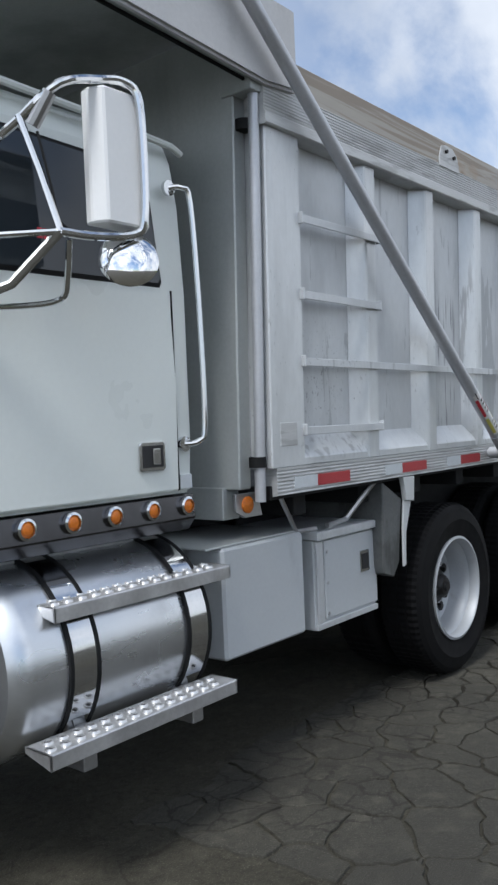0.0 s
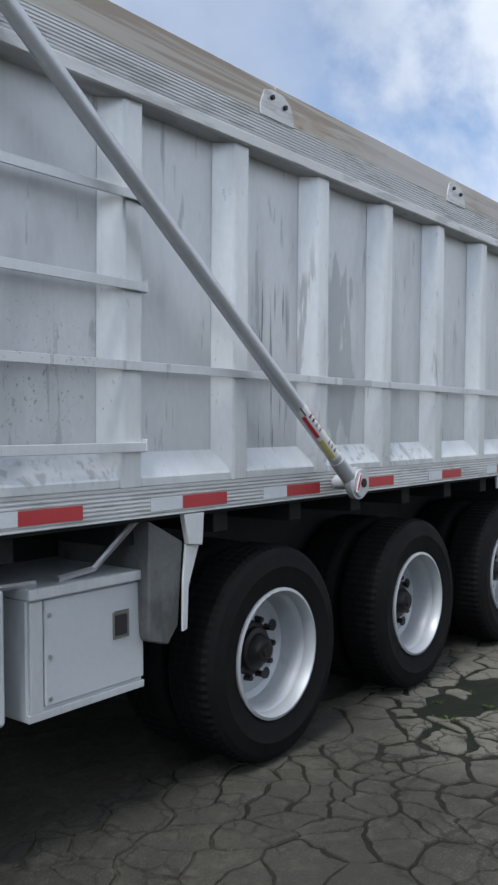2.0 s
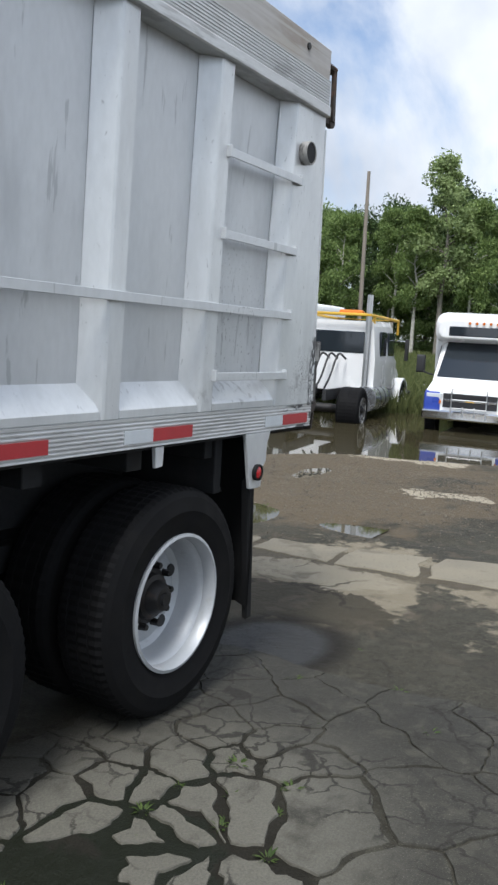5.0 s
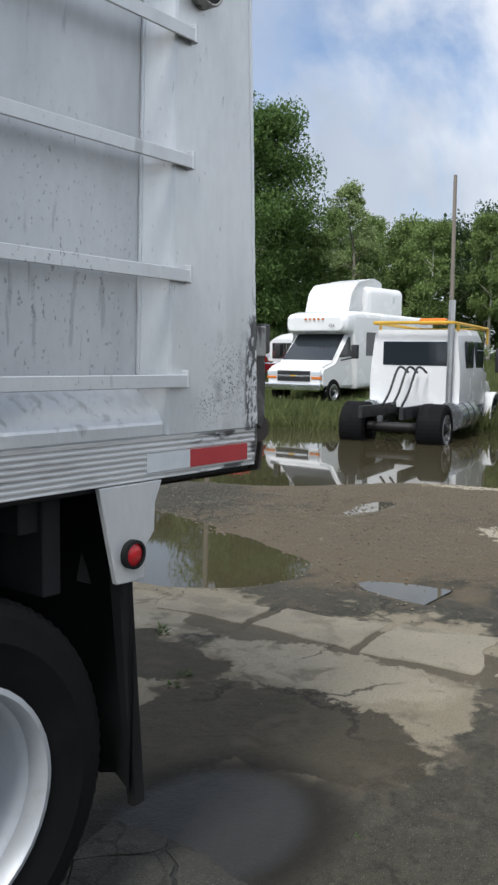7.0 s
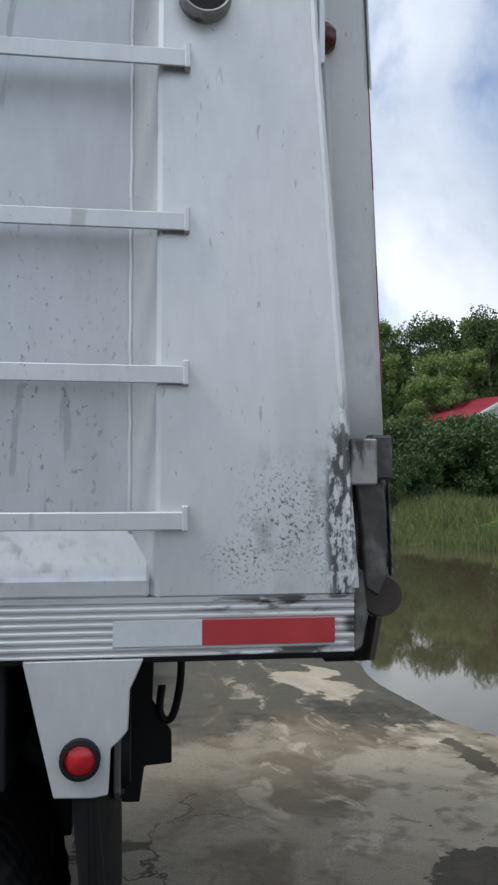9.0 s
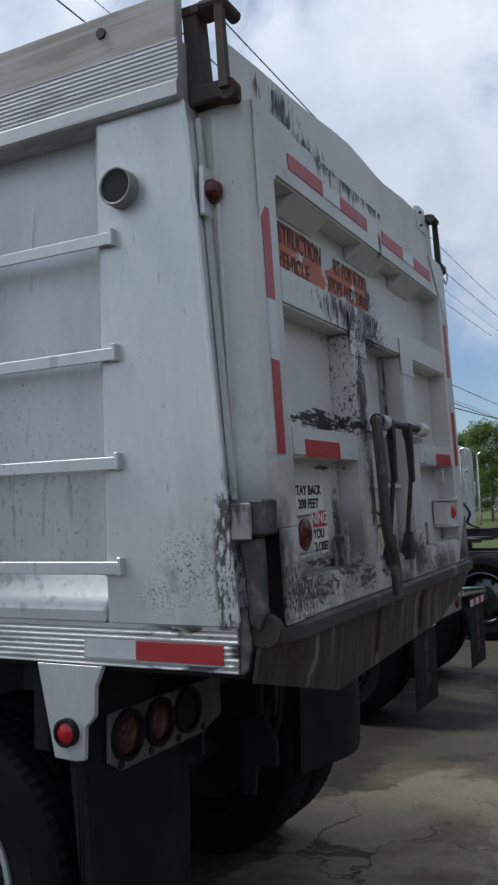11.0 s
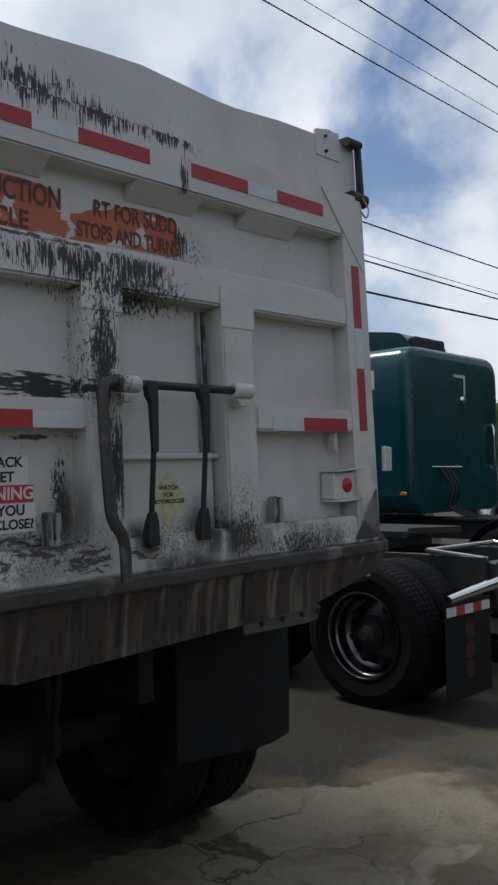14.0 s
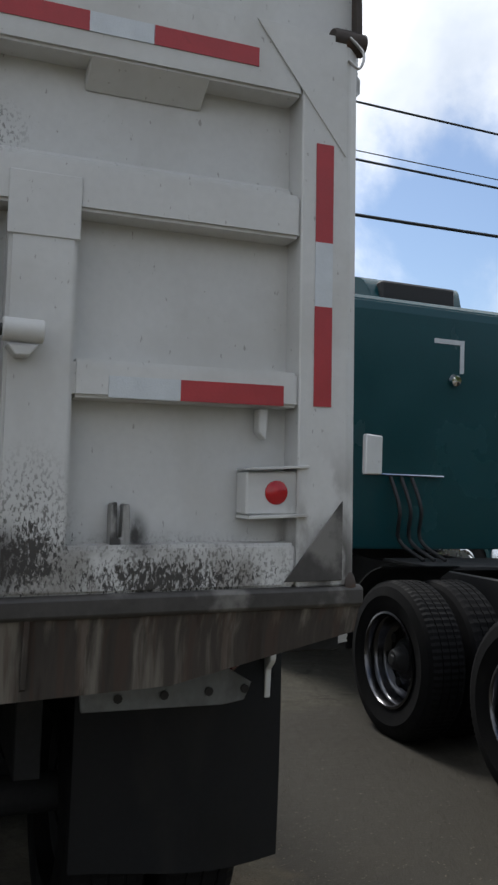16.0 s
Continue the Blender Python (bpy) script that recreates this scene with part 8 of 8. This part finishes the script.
# yaw from +y, negative towards +x; a wood edge round the meadow
for ring, (dist, step) in enumerate(((52, 2.5), (58, 2.4), (66, 2.6))):
    a = -92.0
    while a < 2:
        d = dist + rng.uniform(-2.5, 2.5) + 6 * math.sin(a * 0.11)
        if -38 < a < -8:
            d += 26
        if -8 <= a:
            d += 14
        spots.append((ring, a + rng.uniform(-1, 1), d))
        a += step * 52 / d * (0.8 if a < -55 else 1.0)
used = set()
for ring, a, d in spots:
    x, y = d * math.sin(radians(-a)), d * math.cos(radians(a))
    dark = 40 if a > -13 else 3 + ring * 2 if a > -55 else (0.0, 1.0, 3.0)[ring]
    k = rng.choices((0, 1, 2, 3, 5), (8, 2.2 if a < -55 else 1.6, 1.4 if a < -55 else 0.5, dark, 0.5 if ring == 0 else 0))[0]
    m = plant(KINDS[k], x, y, rng.uniform(0.74, 1.0) * (1.25 if d > 72 else 1.0) * (1.2 if a > -13 else 0.98 if a < -55 else 1.05), rng.uniform(0, 360), rng.uniform(0.9, 1.2))
    if k in used:
        copy_thing(KINDS[k], m)
    else:
        KINDS[k].matrix_basis = m
        used.add(k)
shr = 0
for n in range(46):
    a = rng.uniform(-92, -4)
    d = rng.uniform(44, 50) + (20 if -38 < a < -8 else 0)
    m = plant(KINDS[4], d * math.sin(radians(-a)), d * math.cos(radians(a)), rng.uniform(0.6, 1.1), rng.uniform(0, 360), rng.uniform(0.6, 1.0))
    if shr:
        copy_thing(KINDS[4], m)
    else:
        KINDS[4].matrix_basis = m
    shr += 1
for n in range(12):
    a = radians(13.5 + n * 0.75)
    d = 38 + 2 * math.sin(n * 2.1)
    m = plant(KINDS[6], d * math.sin(a), d * math.cos(a) - 3, 0.92 + 0.1 * math.sin(n * 1.3), n * 47)
    if n:
        copy_thing(KINDS[6], m)
    else:
        KINDS[6].matrix_basis = m
for a, d, s in ((-9, 26, 0.75), (-12, 27, 0.8), (-15, 28, 0.7), (-6, 27, 0.85), (-18.5, 31, 0.6), (-21, 34, 0.55), (-3, 28, 0.8)):
    copy_thing(KINDS[6], plant(KINDS[6], d * math.sin(radians(-a)), d * math.cos(radians(a)), s, a * 37))
copy_thing(KINDS[2], plant(KINDS[2], 48, 15.6, 0.72, 40, 1.0))
copy_thing(KINDS[2], plant(KINDS[2], 49.5, 14.8, 0.62, 140, 1.0))
for n in range(34):
    a, d = radians(rng.uniform(22, 78)), rng.uniform(18.5, 25)
    copy_thing(KINDS[4], plant(KINDS[4], d * math.sin(a), d * math.cos(a), rng.uniform(0.1, 0.2), rng.uniform(0, 360), rng.uniform(0.7, 1.1)))
MAPLE.matrix_basis = plant(MAPLE, 38.2, 28.8, 0.9, 20, 1.1)
# far wooded hill beyond the white tractor
for n in range(26):
    a = 4 + n * 1.35
    d = rng.uniform(95, 125)
    copy_thing(KINDS[rng.choice((0, 1, 1))], pose(-d * math.sin(radians(a)), d * math.cos(radians(a)), 0.0, 0, 0, rng.uniform(0, 360)) @ Matrix.Diagonal((1.3, 1.3, 1.4, 1)))


def meadow():
    """Tall grass on the bank and in the meadow behind the flood water."""
    r = random.Random(5)
    verts, faces = [], []
    def blade(x, y, h, w):
        z = ground_z(x, y) - 0.02
        a = r.uniform(0, 6.28)
        dx, dy = math.cos(a) * w, math.sin(a) * w
        lx, ly = r.gauss(0, 0.22) * h, r.gauss(0, 0.22) * h
        k = len(verts)
        verts.extend([(x - dx, y - dy, z), (x + dx, y + dy, z), (x + dx * 0.6 + lx * 0.4, y + dy * 0.6 + ly * 0.4, z + h * 0.6), (x + lx, y + ly, z + h)])
        faces.append((k, k + 1, k + 2, k + 3))
    n = 0
    while n < 230000:
        a = radians(r.uniform(-88, 2))
        d = 13 + 36 * r.random() ** 1.5
        x, y = -d * math.sin(a), d * math.cos(a)
        s = 0.75 * x + 0.66 * y
        if ground_z(x, y) < -0.11 or s < 16.0 + 0.8 * noise.noise(V(x * 0.4, y * 0.4, 0)) or x < 1:
            continue
        tall = 0.16 + 0.36 * max(0, noise.noise(V(x * 0.25, y * 0.25, 4)) + 0.3) + 0.34 * max(0, noise.noise(V(x * 1.3, y * 1.3, 8)))
        blade(x, y, tall * r.uniform(0.4, 1.15), 0.003 + d * 0.0003)
        n += 1
    me = bpy.data.meshes.new("meadow_grass")
    me.from_pydata(verts, [], faces)
    me.materials.append(M_GRASS)
    return tagged(new("meadow_grass", me), "tall green meadow grass along the flooded edge", "grass", kind="stuff")


meadow()


def flowers():
    r = random.Random(8)
    bm = B()
    for n in range(420):
        a = radians(r.uniform(-80, -8))
        d = r.uniform(19, 40)
        x, y = -d * math.sin(a), d * math.cos(a)
        z = ground_z(x, y) + r.uniform(0.3, 0.7)
        s = r.uniform(0.03, 0.06)
        bm.faces.new([bm.verts.new((x + s * math.cos(t), y + s * math.sin(t), z + 0.01 * math.sin(t * 2))) for t in (0, 1.57, 3.14, 4.71)])
    return tagged(part("wild_flowers", bm, M_STICKER), "white wild flower heads among the grass", "flowers", kind="stuff")


flowers()


def gravel():
    r = random.Random(9)
    verts, faces = [], []
    ico = [(0, 0, 1), (0.9, 0, 0.2), (-0.3, 0.85, 0.1), (-0.5, -0.75, 0.2), (0.1, 0.1, -0.7)]
    fs = [(0, 1, 2), (0, 2, 3), (0, 3, 1), (4, 2, 1), (4, 3, 2), (4, 1, 3)]
    n = 0
    while n < 15000:
        x, y = (r.gauss(5.4, 1.5), r.gauss(2.6, 1.6)) if n % 12 else (r.gauss(-0.9, 0.7), r.gauss(2.8, 0.5))
        z = ground_z(x, y)
        if z < -0.045:
            n += 1
            continue
        s = r.uniform(0.004, 0.015) * (1.6 if r.random() < 0.06 else 1) * (1 if x > 1.5 else 0.4)
        a = r.uniform(0, 6.28)
        c, sn = math.cos(a), math.sin(a)
        k = len(verts)
        verts.extend([(x + s * (px * c - py * sn), y + s * (px * sn + py * c), z + s * 0.6 * pz + s * 0.2) for px, py, pz in ico])
        faces.extend([tuple(k + i for i in f) for f in fs])
        n += 1
    me = bpy.data.meshes.new("gravel")
    me.from_pydata(verts, [], faces)
    me.materials.append(M_STONE)
    return tagged(new("gravel", me), "loose grey brown gravel on the dirt", "gravel", kind="stuff")


gravel()


def crumbs():
    """Clods and pebbles strewn over the worn concrete."""
    r = random.Random(19)
    verts, faces = [], []
    ico = [(0, 0, 1), (0.9, 0, 0.2), (-0.3, 0.85, 0.1), (-0.5, -0.75, 0.2), (0.1, 0.1, -0.7)]
    fs = [(0, 1, 2), (0, 2, 3), (0, 3, 1), (4, 2, 1), (4, 3, 2), (4, 1, 3)]
    hubs = [(r.uniform(0.3, 3.0), r.uniform(-0.5, 4.0)) for _ in range(16)]
    for n in range(500):
        c = hubs[r.randrange(16)]
        x, y = (r.gauss(c[0], 0.2), r.gauss(c[1], 0.2)) if n % 3 else (r.uniform(-0.5, 4.0), r.uniform(-1.5, 6.0))
        s = r.uniform(0.0015, 0.0055) * (2.2 if r.random() < 0.05 else 1)
        a = r.uniform(0, 6.28)
        cc, sn, z, k = math.cos(a), math.sin(a), ground_z(x, y), len(verts)
        if z < -0.045:
            continue
        verts.extend([(x + s * (px * cc - py * sn), y + s * (px * sn + py * cc), z + s * 0.5 * pz + s * 0.2) for px, py, pz in ico])
        faces.extend([tuple(k + i for i in f) for f in fs])
    me = bpy.data.meshes.new("dirt_crumbs")
    me.from_pydata(verts, [], faces)
    me.materials.append(M_CLOD)
    return tagged(new("dirt_crumbs", me), "dark clods and pebbles on the worn concrete", "gravel", kind="stuff")


crumbs()


def weed(seed, x, y, s):
    r = random.Random(seed)
    T = thing("weed", "small green weed growing from a pavement crack", "weed", (x, y, ground_z(x, y) - 0.01), r.uniform(0, 360), group="weeds in the cracks")
    v, f = [], []
    for k in range(r.randrange(16, 30)):
        a, ln = r.uniform(0, 6.28), s * r.uniform(0.5, 1.2)
        d = V(math.cos(a), math.sin(a), 0)
        up, side = V(0, 0, 1), V(-d.y, d.x, 0)
        w = ln * r.uniform(0.06, 0.13)
        base = d * 0.004 + up * ln * 0.15 * r.random()
        lift = r.uniform(0.25, 0.9)
        p = [base, base + d * ln * 0.5 + up * ln * lift * 0.6 + side * w, base + d * ln + up * ln * lift * 0.7, base + d * ln * 0.5 + up * ln * lift * 0.55 - side * w]
        i = len(v)
        v += p
        f.append((i, i + 1, i + 2, i + 3))
    me = bpy.data.meshes.new("leaves")
    me.from_pydata(v, [], f)
    me.materials.append(M_WEED)
    ob = new("leaves", me)
    ob.parent = T
    return T


r = random.Random(77)
for n in range(26):
    weed(100 + n, r.gauss(-1.7, 0.75), r.gauss(-0.42, 0.24), r.uniform(0.02, 0.05))
for n, (x, y) in enumerate(((-2.23, -0.47), (-2.28, -0.5), (-2.64, -0.52), (-2.6, -0.45), (-2.19, -0.85), (-2.22, -0.9), (-2.45, -1.25), (-2.5, -1.2), (-2.66, -0.13), (-2.7, -0.18), (-1.66, -0.57), (-1.7, -0.6), (-2.3, -0.6), (-2.1, -0.75), (-2.8, -0.4), (-1.95, -0.95), (-2.35, -1.1), (-2.4, -0.3))):
    weed(300 + n, x + r.gauss(0, 0.03), y + r.gauss(0, 0.03), r.uniform(0.02, 0.05))
for n, (x, y) in enumerate(((0.72, 1.0), (0.85, 1.05), (1.25, 1.55), (1.3, 1.62), (3.4, 2.1))):
    weed(200 + n, x, y, 0.05)


# ---- poles and wires ----
def utility_pole(x, y, h, arms, label, r=0.15):
    T = thing("utility_pole", label, "utility pole", on_ground(x, y))
    part("pole", cyl(B(), (0, 0, -0.3), (0.0, 0.1, h), r, r * 0.65, 12), M_POLE, T)
    for z in arms:
        ca = pbox("crossarm", M_POLE, T, -1.2, 1.2, -0.06, 0.06, h - z, h - z + 0.11, 0.01)
        for k in (-1.1, -0.45, 0.45, 1.1):
            part("insulator", lathe(B(), [(0.02, 0), (0.05, 0.05), (0.035, 0.1), (0.05, 0.14), (0.001, 0.17)], (k, 0, h - z + 0.11), (0, 0, 1), 10, False), M_STEEL, ca)
    return T


utility_pole(-6.0, 44.0, 11.6, (0.35, 1.0), "wooden utility pole with two crossarms carrying wires")
utility_pole(-16.4, 57.2, 12.6, (0.3,), "far wooden utility pole with one crossarm")
utility_pole(27.3, 22.9, 10.0, (0.3,), "wooden utility pole beside the large maple")
utility_pole(32.6, 13.6, 8.6, (), "bare wooden pole before the wood", 0.115)
part("transformer", cyl(B(), (0.3, 0, 7.9), (0.3, 0, 8.8), 0.22, seg=16), M_STEEL, [o for o in scene.objects if o.name.startswith("utility_pole")][2])


def wire(x, z, r, climb=0.0, drift=0.0):
    """A wire along the row of poles: x and z where it passes y = 10, and how both change along it."""
    pts = [(x + drift * (y - 10), y, z + climb * (y - 10) - 0.12 * (1 - ((y - 10) / 16.0) ** 2) + 0.12) for y in range(-14, 45, 2)]
    ob = part("overhead_wire", tube(B(), pts, r, 6), M_BLACK)
    return tagged(ob, "black overhead wire strung between poles", "wire", "overhead wires")


for x, z, rad, climb, drift in ((-6.7, 9.3, 0.012, 0.03, -0.025), (-6.05, 9.12, 0.006, 0.03, -0.02), (-5.15, 8.83, 0.011, 0.065, -0.05), (-4.5, 8.86, 0.011, 0.1, -0.08),
                                (-5.7, 5.72, 0.012, 0.0, 0.0), (-5.75, 5.22, 0.006, 0.0, 0.0), (-5.7, 5.1, 0.013, 0.0, 0.0), (-5.7, 4.6, 0.018, 0.02, 0.0)):
    wire(x, z, rad, climb, drift)


# ---- broken asphalt slabs along the truck ----
def clip(poly, p, n):
    out = []
    for a, b in zip(poly, poly[1:] + poly[:1]):
        da, db = (a - p).dot(n), (b - p).dot(n)
        if da <= 0:
            out.append(a)
        if (da < 0) != (db < 0) and da != db:
            out.append(a.lerp(b, da / (da - db)))
    return out


def warp(c):
    """Bends straight joints into ragged cracks, alike for neighbours."""
    o = Vector((0, 0))
    for amp, f in ((0.14, 1.7), (0.05, 5.0), (0.018, 16.0), (0.007, 45.0)):
        o += Vector((noise.noise(V(c.x * f, c.y * f, 1.0 + f)), noise.noise(V(c.x * f, c.y * f, 9.0 + f)))) * amp
    return c + o


def slabs():
    r = random.Random(31)
    X0, X1, Y0, Y1 = -6.25, -0.25, -1.9, 0.35
    seeds, tries = [], 0
    while len(seeds) < 330 and tries < 30000:
        tries += 1
        p = Vector((r.uniform(X0, X1), r.uniform(Y0, Y1)))
        q = 0.5 + 0.5 * noise.noise(V(p.x * 1.3, p.y * 1.3, 2))
        gap = (0.12 if -3.5 < p.x < -1.0 and p.y > -1.2 else 0.085) + 0.22 * q * q + r.random() ** 2 * 0.12 + (0.08 if p.x > -1.1 else 0) + (0.06 if p.x < -4.4 else 0) + (0.11 if p.x > -2.0 and p.y < -0.45 else 0)
        if all((p - s).length > gap for s in seeds):
            seeds.append(p)
    for p in seeds:
        poly = [Vector(c) for c in ((X0, Y0), (X1, Y0), (X1, Y1), (X0, Y1))]
        for q in seeds:
            if q is not p and (q - p).length < 1.4:
                poly = clip(poly, (p + q) / 2, (q - p).normalized())
                if len(poly) < 3:
                    break
        if len(poly) < 3:
            continue
        fine = []
        for a, b in zip(poly, poly[1:] + poly[:1]):
            k = max(1, int((b - a).length / 0.03))
            fine += [a.lerp(b, i / k) for i in range(k)]
        fine = [warp(c) for c in fine]
        mid = sum(fine, Vector((0, 0))) / len(fine)
        wet = max(0.0, 1 - math.hypot((mid.x + 2.5) / 0.5, (mid.y + 0.28) / 0.3))
        wide = max(0.0, 1 - math.hypot((mid.x + 2.45) / 1.6, (mid.y + 0.55) / 0.95))
        gap = (r.uniform(0.006, 0.015) if mid.x < -3.2 else r.uniform(0.004, 0.010)) + 0.05 * wide * r.uniform(0.2, 1.6)
        if (wet > 0.2 and r.random() < 0.85) or (wide > 0.45 and r.random() < 0.07):
            continue
        top = []
        for c in fine:
            d = c - mid
            if d.length > 1e-4:
                top.append(mid + d * max(0.35, 1 - gap * (1 + 0.8 * noise.noise(V(c.x * 9, c.y * 9, 3))) / d.length))
        if len(top) < 3:
            continue
        z = r.uniform(-0.003, 0.002)
        tilt = Vector((r.gauss(0, 0.005), r.gauss(0, 0.005)))
        up = [(c.x, c.y, z + tilt.dot(c - mid)) for c in top]
        rim = []
        for c in top:
            d = (c - mid).normalized() * 0.003
            rim.append((c.x + d.x, c.y + d.y, z + tilt.dot(c - mid) - 0.006))
        low = [(x, y, -0.05) for x, y, _ in rim]
        bm = B()
        rows = [[bm.verts.new(q) for q in loop] for loop in (low, rim, up)]
        n = len(top)
        for a, b in zip(rows, rows[1:]):
            for i in range(n):
                bm.faces.new((a[i], a[(i + 1) % n], b[(i + 1) % n], b[i]))
        bm.faces.new(rows[-1])
        part("asphalt_slab", bm, M_SLAB, GROUND)


slabs()


# ---- a row of worn concrete slabs across the yard ----
def concrete_slab(corners, top):
    fine = []
    pts = [Vector(c) for c in corners]
    for a, b in zip(pts, pts[1:] + pts[:1]):
        k = max(2, int((b - a).length / 0.05))
        fine += [a.lerp(b, i / k) for i in range(k)]
    out = []
    for c in fine:
        out.append(c + Vector((noise.noise(V(c.x * 3, c.y * 3, 2)), noise.noise(V(c.x * 3, c.y * 3, 6)))) * 0.05 + Vector((noise.noise(V(c.x * 14, c.y * 14, 4)), noise.noise(V(c.x * 14, c.y * 14, 8)))) * 0.018)
    mid = sum(out, Vector((0, 0))) / len(out)
    rows = [[(c.x, c.y, -0.06) for c in out], [(c.x, c.y, top - 0.006) for c in out], [(mid.x + (c.x - mid.x) * 0.985, mid.y + (c.y - mid.y) * 0.985, top) for c in out]]
    bm = B()
    loops = [[bm.verts.new(q) for q in row] for row in rows]
    n = len(out)
    for a, b in zip(loops, loops[1:]):
        for i in range(n):
            bm.faces.new((a[i], a[(i + 1) % n], b[(i + 1) % n], b[i]))
    bm.faces.new(loops[-1])
    part("concrete_slab", bm, M_CONCRETE, GROUND)


for corners in (
        ((1.66, 1.32), (2.05, 1.36), (1.98, 1.98), (1.6, 1.9)),
        ((1.7, 0.6), (2.18, 0.64), (2.08, 1.28), (1.68, 1.25)),
        ((1.76, -0.05), (2.42, 0.02), (2.22, 0.57), (1.72, 0.54)),
        ((1.92, -0.98), (2.72, -0.9), (2.46, -0.06), (1.8, -0.12)),
        ((2.1, -2.0), (2.9, -1.9), (2.75, -0.98), (1.96, -1.06))):
    concrete_slab(corners, 0.006)
